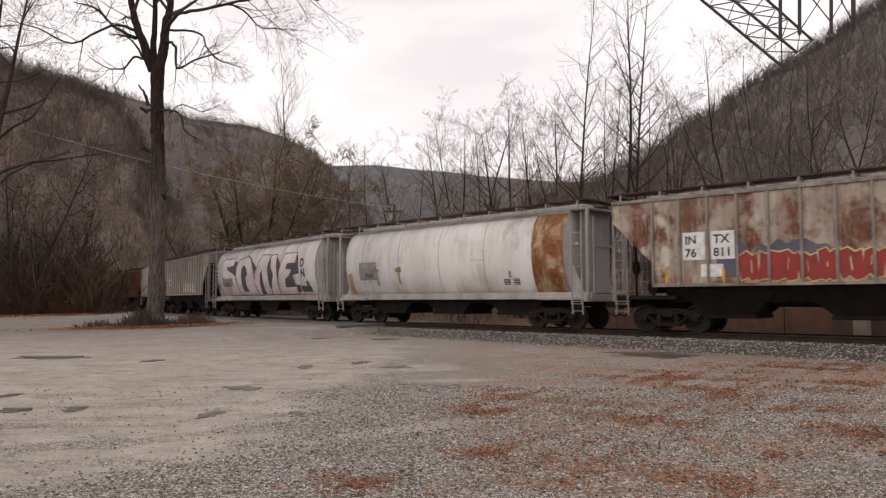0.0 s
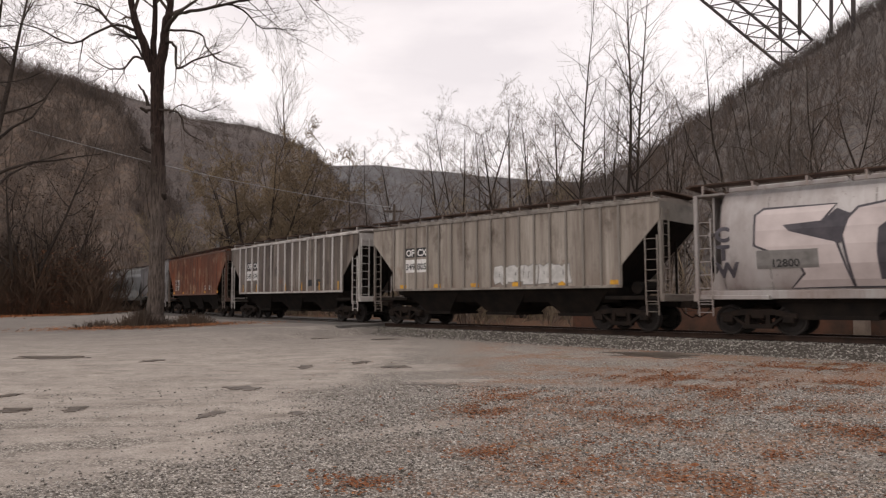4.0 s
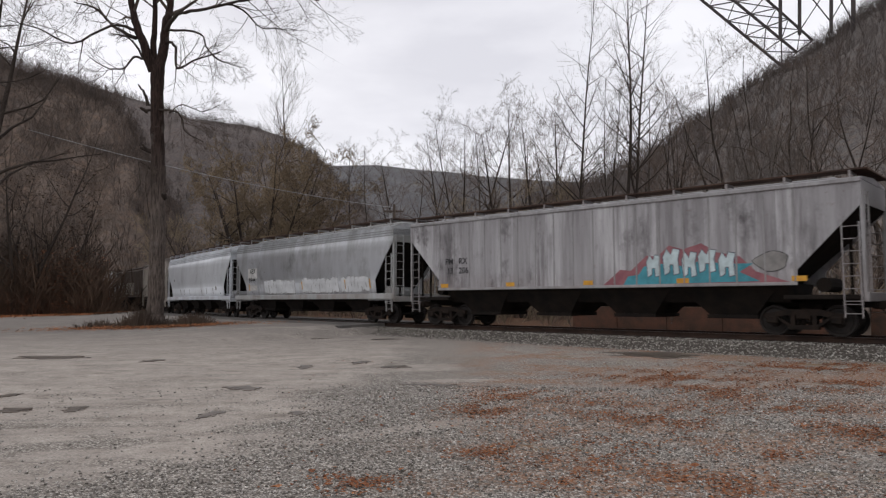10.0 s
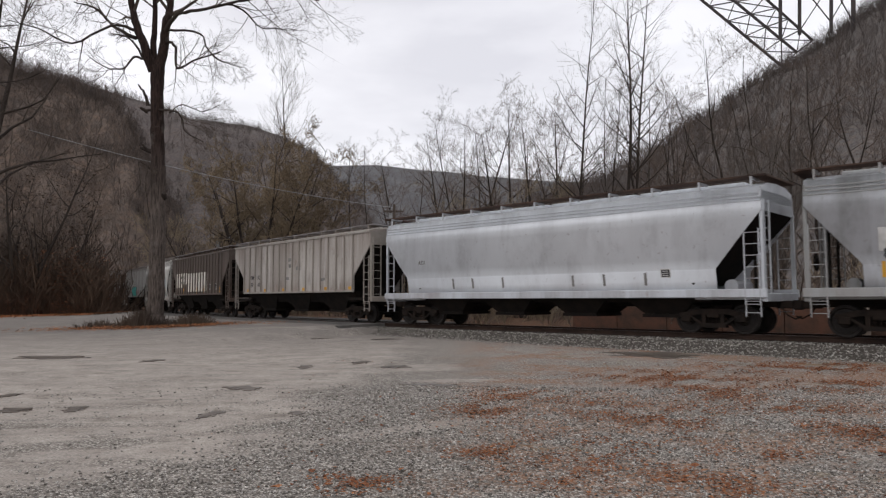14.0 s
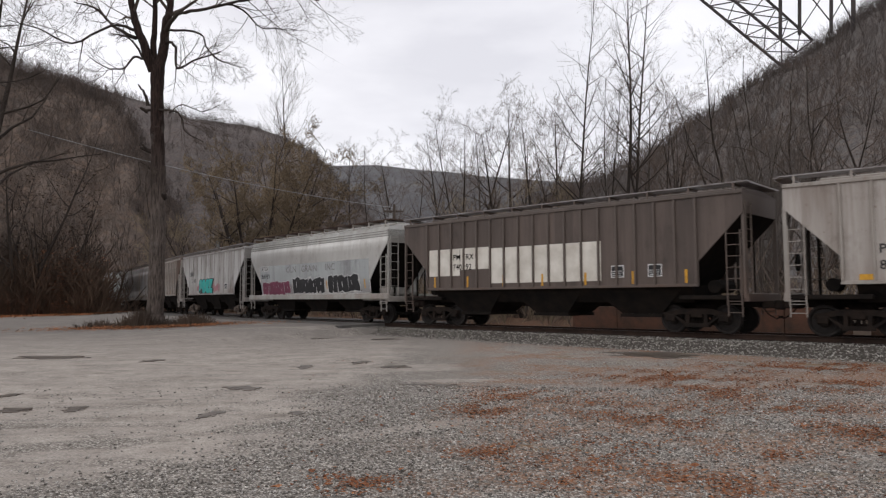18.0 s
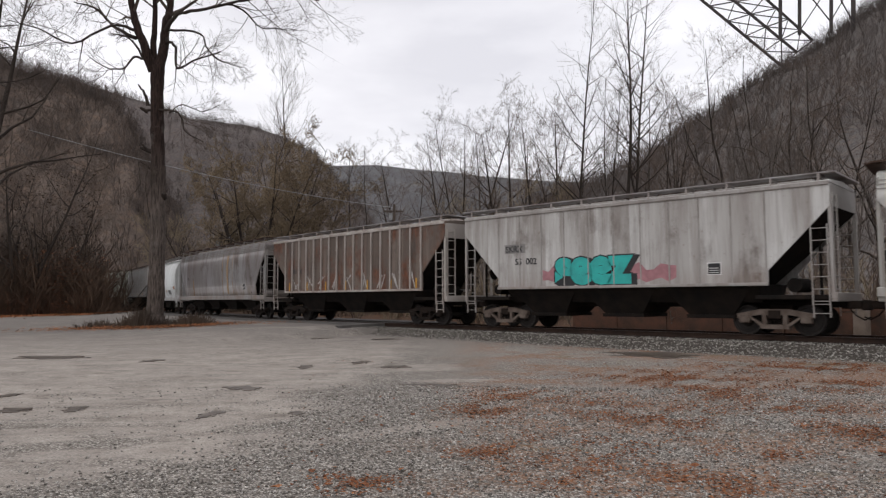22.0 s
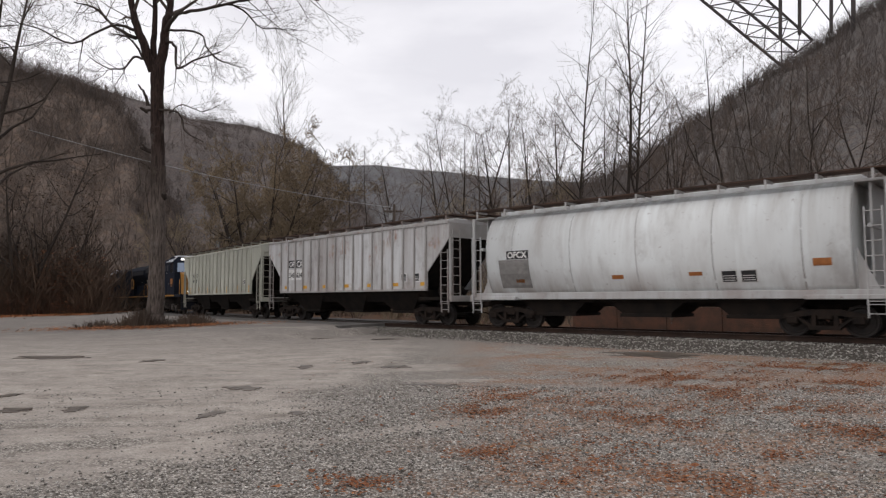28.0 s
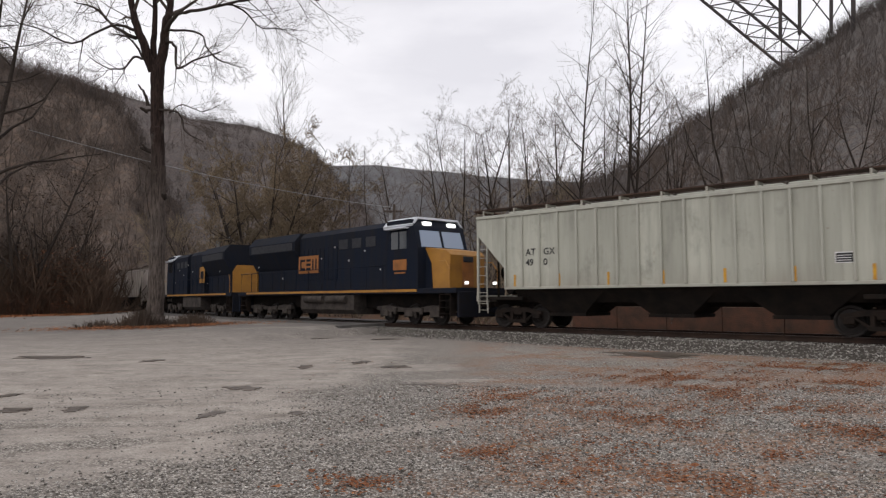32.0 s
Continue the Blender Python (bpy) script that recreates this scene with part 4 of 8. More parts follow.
# woods on the far side of the line
tall = "tall slender bare tree with upswept branches"
broad = "broad bare tree with spreading crooked limbs"
slim = dict(kids=(30, 6, 3), top=3, start=0.34, spread=0.6, lift=0.12, shrink=0.27, wob=0.16, twig_r=0.008)
tree(tall, 12.0, 46.0, 24.5, 1, rad=0.17, lean=(-0.012, 0), **slim)
tree(tall, 12.45, 46.6, 24.0, 2, rad=0.15, lean=(0.0, 0), **slim)
tree(tall, 9.0, 46.0, 21.9, 3, rad=0.13, lean=(-0.03, 0), twig=mat_twig_pale, **slim)
tree("tall pale bare tree fanning upward", -17.6, 82, 29.5, 4, kids=(22, 9, 4), top=3, start=0.45, spread=0.44, lift=0.14, shrink=0.4, rad=0.22, wob=0.12, bark=mat_bark_grey, twig=mat_twig_pale, twig_r=0.017)
tree("slender pale bare tree", -22.6, 84, 24.0, 5, stems=2, fan=0.12, kids=(14, 7, 4), top=3, start=0.4, spread=0.46, lift=0.12, shrink=0.42, rad=0.14, wob=0.14, bark=mat_bark_grey, twig=mat_twig_pale, twig_r=0.015)
tree("broad round bare tree with dense olive-brown twigs", -17.2, 66, 17.5, 6, stems=9, fan=0.42, kids=(13, 9, 6, 3), start=0.2, spread=0.62, lift=0.04, shrink=0.34, rad=0.24, wob=0.3, twig=mat_twig_olive, twig_r=0.04)
tree("rounded bare tree with olive-brown twigs", -14.0, 70, 16.5, 56, stems=6, fan=0.3, kids=(11, 8, 6, 3), start=0.22, spread=0.6, lift=0.05, shrink=0.34, rad=0.16, wob=0.28, twig=mat_twig_olive, twig_r=0.036)
tree("bushy bare tree with straw-brown twigs", -23.5, 70, 12.5, 7, stems=6, fan=0.6, kids=(9, 7, 6, 3), start=0.2, spread=0.55, lift=0.1, shrink=0.42, rad=0.16, twig=mat_twig_gold, twig_r=0.02)
tree(broad, 0.9, 60, 18.2, 8, stems=3, fan=0.34, kids=(11, 7, 5, 3), spread=0.62, lift=0.08, shrink=0.4, rad=0.2, wob=0.34)
tree(broad, 5.0, 58, 18.5, 9, stems=2, fan=0.2, kids=(12, 7, 5, 3), spread=0.6, lift=0.1, shrink=0.36, rad=0.2, wob=0.34)
tree(broad, 7.7, 52, 17.0, 10, stems=2, fan=0.22, kids=(13, 8, 6, 3), spread=0.6, lift=0.1, shrink=0.38, rad=0.2, wob=0.36)
tree("bushy bare tree with straw-brown twigs", 3.2, 55, 11.5, 11, stems=6, fan=0.45, kids=(9, 6, 5, 2), start=0.15, spread=0.5, lift=0.15, shrink=0.4, rad=0.1, twig=mat_twig_gold)
tree("slim bare tree on the far bank", -12.0, 90, 21.0, 12, kids=(12, 6, 5, 3), spread=0.55, shrink=0.3, rad=0.16)
tree("slim bare tree on the far bank", -9.4, 88, 20.5, 13, kids=(12, 6, 5, 3), spread=0.55, shrink=0.32, rad=0.16, twig=mat_twig_pale)
tree("slim bare tree on the far bank", -5.0, 84, 18.0, 14, stems=2, fan=0.2, kids=(11, 6, 5, 3), spread=0.6, shrink=0.36, rad=0.16)
tree("slim bare tree on the far bank", 21.3, 62, 21.0, 15, stems=2, fan=0.14, kids=(12, 6, 5, 3), spread=0.55, lift=0.16, shrink=0.32, rad=0.17)
tree("crooked bare tree leaning over the bank", 21.9, 52, 20.0, 16, lean=(-0.12, 0), kids=(11, 6, 5, 3), spread=0.6, shrink=0.34, rad=0.18, wob=0.3, crook=0.18)
tree("crooked bare tree leaning over the bank", 20.0, 50, 15.0, 17, stems=2, lean=(-0.05, 0), fan=0.3, kids=(11, 6, 5, 3), spread=0.62, shrink=0.36, rad=0.15, wob=0.35, crook=0.18)
tree("pale upright bare tree with many fine stems", 22.0, 47, 14.5, 18, stems=6, fan=0.2, kids=(10, 6, 4, 3), start=0.2, spread=0.42, lift=0.25, shrink=0.3, rad=0.1, bark=mat_bark_grey, twig=mat_twig_pale)
tree("crooked dark bare tree with heavy limbs", 25.2, 45, 17.5, 19, stems=2, fan=0.14, kids=(11, 6, 5, 3), spread=0.66, shrink=0.4, rad=0.2, wob=0.38, crook=0.18)
tree("crooked dark bare tree with heavy limbs", 29.0, 46, 17.0, 20, lean=(-0.06, 0), kids=(12, 7, 5, 3), spread=0.66, shrink=0.42, rad=0.22, wob=0.36, crook=0.18)
tree("slender bare tree on the far bank", 15.5, 50, 14.5, 21, stems=2, fan=0.2, kids=(11, 6, 5, 3), spread=0.55, shrink=0.34, rad=0.12)
tree("slender bare tree on the far bank", 18.2, 56, 17.0, 22, kids=(12, 6, 5, 3), spread=0.55, shrink=0.34, rad=0.13, twig=mat_twig_pale)
tree("slender bare tree on the far bank", 33.0, 44, 15.0, 23, stems=2, fan=0.2, kids=(11, 6, 5, 3), spread=0.55, shrink=0.36, rad=0.14)
tree(broad, -3.2, 68, 16.0, 41, stems=3, fan=0.3, kids=(11, 7, 5, 3), spread=0.6, shrink=0.38, rad=0.17, wob=0.34)
tree(broad, 2.8, 66, 19.0, 42, stems=2, fan=0.25, kids=(12, 7, 5, 3), spread=0.6, shrink=0.36, rad=0.17, wob=0.34, twig=mat_twig_pale)
tree(broad, 6.6, 62, 17.5, 43, stems=3, fan=0.25, kids=(11, 7, 5, 3), spread=0.6, shrink=0.36, rad=0.16, wob=0.34)
tree(broad, 10.4, 60, 16.0, 44, stems=2, fan=0.25, kids=(11, 7, 5, 3), spread=0.6, shrink=0.36, rad=0.16, wob=0.34)
tree("bushy bare tree with straw-brown twigs", 5.8, 50, 9.5, 45, stems=6, fan=0.45, kids=(8, 7, 6, 3), start=0.15, spread=0.5, lift=0.15, shrink=0.4, rad=0.09, twig=mat_twig_gold)
tree("tall slender bare tree behind the train", 13.8, 58, 21.0, 46, stems=2, fan=0.1, kids=(16, 7, 5, 3), spread=0.5, lift=0.2, shrink=0.26, rad=0.13, twig=mat_twig_pale)
tree("crooked dark bare tree with heavy limbs", 17.0, 60, 19.0, 47, lean=(0.08, 0), kids=(12, 7, 5, 2), spread=0.62, shrink=0.38, rad=0.18, wob=0.36)
for k, (x, y, h, ln) in enumerate(((19.2, 47, 17.5, -0.14), (24.0, 50, 19.0, -0.1), (27.2, 47, 16.0, 0.1), (26.0, 56, 22.0, -0.06), (30.5, 50, 19.0, -0.12), (16.2, 52, 15.0, -0.1))):
    tree("crooked dark bare tree on the bank behind the train", x, y, h, 80 + k, stems=1 + k % 2, fan=0.22, lean=(ln, 0), kids=(11, 7, 5, 3), start=0.3, spread=0.64, shrink=0.4, rad=0.17, wob=0.42, twig_r=0.012, crook=0.2)
for k, (x, y, h) in enumerate(((20.6, 45.5, 12.5), (22.4, 49, 13.5), (24.6, 43.5, 11.0), (31.5, 43, 12.0))):
    tree("pale upright bare tree with many fine stems", x, y, h, 90 + k, stems=6, fan=0.2, kids=(10, 6, 4), top=3, start=0.2, spread=0.4, lift=0.25, shrink=0.3, rad=0.08, bark=mat_bark_grey, twig=mat_twig_pale)
# woods' edge on the west side of the lot
tree("leaning dark bare tree at the woods' edge", -45.5, 66, 22.0, 31, lean=(0.22, 0), kids=(12, 7, 5, 2), spread=0.62, shrink=0.42, rad=0.28, wob=0.32, twig=mat_twig_brown)
tree("leaning dark bare tree at the woods' edge", -41.0, 68, 19.5, 32, lean=(0.16, 0), stems=2, fan=0.25, kids=(11, 7, 5, 2), spread=0.62, shrink=0.42, rad=0.22, wob=0.34, twig=mat_twig_brown)
tree("dark bare tree at the woods' edge", -50.5, 66, 23.0, 33, stems=2, fan=0.2, kids=(12, 7, 5, 2), spread=0.6, shrink=0.4, rad=0.25, wob=0.32, twig=mat_twig_dark)
tree("dark bare tree at the woods' edge", -43.0, 78, 17.0, 34, stems=3, fan=0.3, kids=(10, 7, 5, 2), spread=0.6, shrink=0.4, rad=0.17, wob=0.32, twig=mat_twig_brown)
tree("dark bare tree at the woods' edge", -33.0, 98, 19.0, 35, stems=3, fan=0.3, kids=(10, 7, 5, 2), spread=0.6, shrink=0.4, rad=0.17, wob=0.32, twig=mat_twig_brown)
tree("overhanging bare tree at the edge of the lot", -28.5, 41, 23.0, 36, lean=(0.1, -0.03), kids=(14, 9, 6, 3), start=0.36, spread=0.68, shrink=0.44, rad=0.3, wob=0.3, twig=mat_twig_dark)


tree("dark crooked bare tree at the woods' edge", -56.0, 70, 22.0, 51, stems=2, fan=0.25, lean=(0.1, 0), kids=(11, 7, 5, 2), spread=0.62, shrink=0.42, rad=0.3, wob=0.34, twig=mat_twig_dark)
tree("dark crooked bare tree at the woods' edge", -46.5, 72, 17.0, 52, stems=3, fan=0.35, kids=(10, 7, 5, 2), spread=0.62, shrink=0.42, rad=0.22, wob=0.34, twig=mat_twig_dark)
tree("dark crooked bare tree at the woods' edge", -39.8, 70, 12.0, 53, stems=4, fan=0.4, kids=(9, 6, 5, 2), start=0.2, spread=0.6, shrink=0.42, rad=0.15, wob=0.3, twig=mat_twig_brown)
tree("overhanging bare tree at the edge of the lot", -25.2, 36, 21.0, 54, lean=(0.08, 0.0), kids=(14, 9, 6, 3), start=0.45, spread=0.68, shrink=0.44, rad=0.22, wob=0.3, twig=mat_twig_dark)


def thicket(name, label, places, lo, hi, mat, seed):
    r = np.random.default_rng(seed)
    x, y = places
    z = ground_z(x, y) - 0.1
    forest(name, label, np.stack([x, y, z], 1), r.uniform(lo, hi, len(x)), mat, seed)


k = 520
ts = rng.uniform(-50, 46, k)
td = -rng.uniform(7, 26, k)
tx = np.interp(ts, TRACK_S, TRACK_X) - td * np.cos(np.interp(ts, TRACK_S, _h))
ty = np.interp(ts, TRACK_S, TRACK_Y) - td * np.sin(np.interp(ts, TRACK_S, _h))
half = rng.random(k) < 0.5
thicket("undergrowth", "bare brown undergrowth behind the track", (tx[half], ty[half]), 4.5, 10.5, mat_twig_brown, 61)
thicket("straw_undergrowth", "straw-coloured bare saplings behind the track", (tx[~half], ty[~half]), 3.5, 9.0, mat_twig_gold, 62)
k = 700
ex = rng.uniform(-75, -34.5, k)
ey = 66 + rng.uniform(0, 16, k) + np.clip((ex + 40) * 1.2, 0, 8)
es, ed = near_track(ex, ey)
ok = (ed > 3.5) & (ex / ey < -0.60)
thicket("woods_edge_brush", "dense brown brush along the woods' edge", (ex[ok], ey[ok]), 4.0, 12.0, mat_bark_brown, 63)
k = 650
ex = rng.uniform(-64, -34.0, k)
ey = 65 + rng.uniform(0, 7, k)
es, ed = near_track(ex, ey)
ok = (ed > 3.0) & (ex / ey < -0.505)
thicket("low_brush", "low russet brush along the woods' edge", (ex[ok], ey[ok]), 1.2, 4.5, plain("russet_brush", (0.15, 0.078, 0.05), 0.95, 0, (0.1, 0.06, 0.045), 0.4), 64)

k = 560
ey = 70 + rng.uniform(0, 40, k)
ex = ey * rng.uniform(-0.78, -0.40, k)
es, ed = near_track(ex, ey)
ok = ed > 4.5
thicket("edge_woods", "dense dark brown bare trees behind the lot's edge", (ex[ok], ey[ok]), 9.0, 19.0, mat_bark_brown, 67)
# dead leaves still hanging in the brush
k = 42000
hx, hy = rng.uniform(-66, -33.5, k), 65.5 + 9 * rng.random(k)
hz = ground_z(hx, hy) + 6.5 * rng.random(k) ** 1.8
clump = np.sin(hx * 1.7) + np.sin(hy * 2.3 + hx) + np.sin(hx * 0.6 + hy * 0.9)
ok = (hx / hy < -0.47) & (clump + rng.normal(0, 0.7, k) > -0.1 + 0.3 * hz)
tagged(new("brush_leaves", raw_mesh("brush_leaves", *leaves(rng, np.stack([hx, hy, hz], 1)[ok], rng.uniform(0.12, 0.3, ok.sum())), mat_leaf)), "dead russet leaves hanging in the roadside brush", "brush", kind="stuff")

mat_leaf_brown = make_ballast_material("brown_hanging_leaf", (0.045, 0.03, 0.022), (0.105, 0.064, 0.042))
k = 60000
hy = 66 + 26 * rng.random(k)
hx = hy * rng.uniform(-0.8, -0.49, k)
hz = ground_z(hx, hy) + 15 * rng.random(k) ** 1.25
clump = np.sin(hx * 0.9 + hz * 0.7) + np.sin(hy * 1.1 + hx * 0.7) + np.sin(hx * 0.5 - hz * 1.3)
es, ed = near_track(hx, hy)
ok = (ed > 4) & (clump + rng.normal(0, 0.7, k) > 0.25 + 0.08 * hz)
tagged(new("hanging_leaves", raw_mesh("hanging_leaves", *leaves(rng, np.stack([hx, hy, hz], 1)[ok], rng.uniform(0.14, 0.34, ok.sum())), mat_leaf_brown)), "dull brown dead leaves hanging in the woods' edge", "foliage", kind="stuff")

# woods where the line bends away behind the lot
k = 620
ts = rng.uniform(-120, -44, k)
td = -4.5 - 26 * rng.random(k)
tx = np.interp(ts, TRACK_S, TRACK_X) - td * np.cos(np.interp(ts, TRACK_S, _h))
ty = np.interp(ts, TRACK_S, TRACK_Y) - td * np.sin(np.interp(ts, TRACK_S, _h))
thicket("bend_woods", "dense brown bare woods beyond the bend of the line", (tx, ty), 5.0, 13.0, mat_twig_brown, 65)
k = 950
ey = 65 + rng.uniform(0, 22, k)
ex = ey * rng.uniform(-0.70, -0.488, k)
es, ed = near_track(ex, ey)
ok = ed > 3.2
thicket("roadside_brush", "tangled brown brush beside the line", (ex[ok], ey[ok]), 3.0, 11.5, plain("russet_twigs", (0.075, 0.051, 0.038), 0.95, 0, (0.115, 0.075, 0.053), 0.4), 66)

# ---- the wall and post beyond the line ----
mat_rustwall = plain("rust_red_wall", (0.15, 0.078, 0.055), 0.95, 0, (0.075, 0.055, 0.045), 1.6, 0.02)
mat_concrete = plain("weathered_concrete", (0.30, 0.25, 0.21), 0.9, 0, (0.2, 0.16, 0.13), 2.0, 0.01)
wall = thing("retaining_wall", "low rust-red retaining wall beyond the rails", "wall", kind="structure")
for i in range(16):
    part("wall_panel", sweep([(-6.9, -0.6), (-6.9, 0.75), (-7.15, 0.75), (-7.15, -0.6)], 11 + 2.6 * i, 11 + 2.6 * i + 2.56, 1.28, 0.0), mat_rustwall, wall)
p = track(24.3, -6.55)
tagged(new("concrete_post", Build().box(-0.26, 0.26, -0.22, 0.22, -0.7, 0.95, 0.03).mesh("concrete_post", mat_concrete)), "stained tan concrete post before the wall", "post").matrix_basis = pose(p.x, p.y, p.z, 0, 0, 38)

# ---- poles and wire ----
mat_pole = plain("weathered_pole", (0.07, 0.052, 0.043), 0.95, 0, (0.11, 0.09, 0.075), 1.0)
mat_wire = plain("dull_wire", (0.3, 0.3, 0.3), 0.6)
for x, y, top in ((-4.37, 62.0, 10.0), (-20.28, 64.0, 7.7)):
    z0 = float(ground_z([x], [y])[0]) - 0.1
    pole = thing("utility_pole", "weathered wooden utility pole behind the train", "utility pole", group="poles along the line", at=pose(x, y, z0))
    part("pole", Build().tube([(0, 0, 0), (0.04, 0, top - z0)], [0.16, 0.11], 10), mat_pole, pole)
    part("crossarm", Build().box(-0.9, 0.9, -0.06, 0.06, top - z0 - 0.7, top - z0 - 0.56, 0.01), mat_pole, pole)
    part("transformer", Build().tube([(-0.3, 0, top - z0 - 1.4), (-0.3, 0, top - z0 - 0.8)], 0.17, 10), mat_wire, pole, "small grey can")
    for k in (-0.75, 0.75):
        part("insulator", Build().tube([(k, 0, top - z0 - 0.56), (k, 0, top - z0 - 0.42)], [0.05, 0.03], 6), mat_wire, pole)
a, b = Vector((-27.0, 45.0, 12.6)), Vector((-4.37, 62.0, 9.7))
tagged(new("overhead_wire", Build().tube([a.lerp(b, i / 20) - Vector((0, 0, 1.4 * (i / 20) * (1 - i / 20) * 1.6)) for i in range(21)], 0.026, 5).mesh("overhead_wire", mat_wire)), "pale overhead wire strung past the trees", "wire")

# ---- the steel arch bridge high over the gorge ----
mat_steel = plain("dark_bridge_steel", (0.055, 0.05, 0.052), 0.8, 0, (0.085, 0.07, 0.066), 0.3)
mat_pier = plain("bridge_concrete", (0.2, 0.185, 0.17), 0.9, 0, (0.13, 0.12, 0.11), 0.2)
bridge = thing("arch_bridge", "dark steel arch bridge with latticed ribs and tall columns", "bridge")
BY = 285.0


def hang(px, py, y=BY):
    return Vector((az(px, py) * y, y, 1.65 + el(py) * y))


def chord_points(a, b, n, y):
    return [hang(a[0] + (b[0] - a[0]) * i / n, a[1] + (b[1] - a[1]) * i / n, y) for i in range(n + 1)]


ribs = []
for a, b, y in (((1190, -42), (1384, 118), BY), ((1246, -42), (1410, 93), BY), ((1310, -42), (1438, 72), BY + 22)):
    line = chord_points(a, b, 6, y)
    ribs.append(line)
    part("arch_chord", Build().tube(line, 0.62, 4), mat_steel, bridge, "heavy steel arch chord")
for one, two in ((ribs[0], ribs[1]), (ribs[1], ribs[2])):
    for i in range(7):
        part("lattice_bar", Build().rod(one[i], two[i], 0.3, 4), mat_steel, bridge)
        if i < 6:
            part("lattice_bar", Build().rod(one[i], two[i + 1], 0.24, 4), mat_steel, bridge)
            part("lattice_bar", Build().rod(one[i + 1], two[i], 0.24, 4), mat_steel, bridge)
for px, low in ((1381, 66), (1415, 62), (1471, 44), (1510, 46), (1564, 40)):
    b = Build().tube([hang(px, -260), hang(px, low + (14 if px > 1450 else 0))], 0.9 if px > 1500 else 0.75, 4)
    part("column", b, mat_steel, bridge, "tall steel column")
for (p0, q0), (p1, q1) in (((1415, -30), (1471, 40)), ((1471, -30), (1415, 55)), ((1471, 36), (1510, -30)), ((1471, -30), (1510, 40))):
    part("cross_brace", Build().rod(hang(p0, q0), hang(p1, q1), 0.28, 4), mat_steel, bridge)
part("deck", Build().box(az(300) * BY, az(1750) * BY, BY - 9, BY + 22, 1.65 + el(-300) * BY, 1.65 + el(-270) * BY), mat_steel, bridge)
a = hang(1542, 44)
part("pier_base", Build().box(a.x - 5, a.x + 7, BY - 4, BY + 12, a.z - 8, a.z - 1, 0.4), mat_pier, bridge, "concrete pier footing")

# ---- the train ----
Shape = namedtuple("Shape", "profile zc zm inset bulge")
# side profile: (half-width, height) from the sill to the eaves; zc, zm, inset: how the lower corners are cut away
SHAPES = {
    "rib": Shape([(1.5, 1.5), (1.5, 4.36), (1.42, 4.44), (0.0, 4.56)], 3.72, 2.25, 1.45, 0),
    "flat": Shape([(1.5, 1.5), (1.5, 4.40), (1.4, 4.48), (0.0, 4.58)], 3.72, 1.9, 1.75, 0),
    "smooth": Shape([(1.40, 1.32), (1.50, 1.95), (1.55, 2.7), (1.56, 3.25), (1.53, 3.75), (1.48, 4.08), (1.45, 4.24), (1.38, 4.5), (0.8, 4.66), (0.0, 4.7)], 3.75, 2.0, 1.45, 1),
    "drum": Shape([(1.08, 1.28), (1.28, 1.6), (1.45, 2.05), (1.54, 2.6), (1.55, 3.1), (1.48, 3.58), (1.33, 3.98), (1.1, 4.28), (0.7, 4.48), (0.0, 4.56)], 0.5, 0.4, 0.0, 2),
}
CACHE = {}


def cached(key, build):
    if key not in CACHE:
        CACHE[key] = build()
    return CACHE[key]


def half_width(shape, z):
    pts = SHAPES[shape].profile
    for (y0, z0), (y1, z1) in zip(pts, pts[1:]):
        if z <= z1:
            t = 0 if z1 == z0 else max(0.0, (z - z0) / (z1 - z0))
            return y0 + (y1 - y0) * t
    return 0.0


def side_cut(sh, z):
    if z >= sh.zc:
        return 0.0
    return sh.inset * min(1.0, (sh.zc - z) / (sh.zc - sh.zm))


def levels(sh, z0, z1):
    zs = {z0, z1} | {z for _, z in sh.profile if z0 < z < z1}
    return sorted(zs | {z for z in (sh.zc, sh.zm) if z0 < z < z1})


def side_sheet(shape, length, sign, depth=0.05):
    """One side of the car's body, cut at its lower corners, as a folded sheet with thickness."""
    sh, b = SHAPES[shape], Build()
    zs = levels(sh, sh.profile[0][1], 4.36 if shape in ("rib", "flat") else 4.5 if shape == "smooth" else 4.48)
    if shape in ("smooth", "drum"):
        more = []
        for z0, z1 in zip(zs, zs[1:]):
            more += [z0, (z0 + z1) / 2]
        zs = more + [zs[-1]]
    vs, fs, n = [], [], len(zs)
    for inner in (0, 1):
        for z in zs:
            xe = length / 2 - side_cut(sh, z)
            y = half_width(shape, z) - depth * inner
            vs += [(-xe, sign * y, z), (xe, sign * y, z)]
    for i in range(n - 1):
        for k in (0, 2 * n):
            fs.append((k + 2 * i, k + 2 * i + 1, k + 2 * i + 3, k + 2 * i + 2))
        for e in (0, 1):
            fs.append((2 * i + e, 2 * i + 2 + e, 2 * n + 2 * i + 2 + e, 2 * n + 2 * i + e))
    fs += [(0, 1, 2 * n + 1, 2 * n), (2 * n - 2, 2 * n - 1, 4 * n - 1, 4 * n - 2)]
    return b.add(vs, fs)


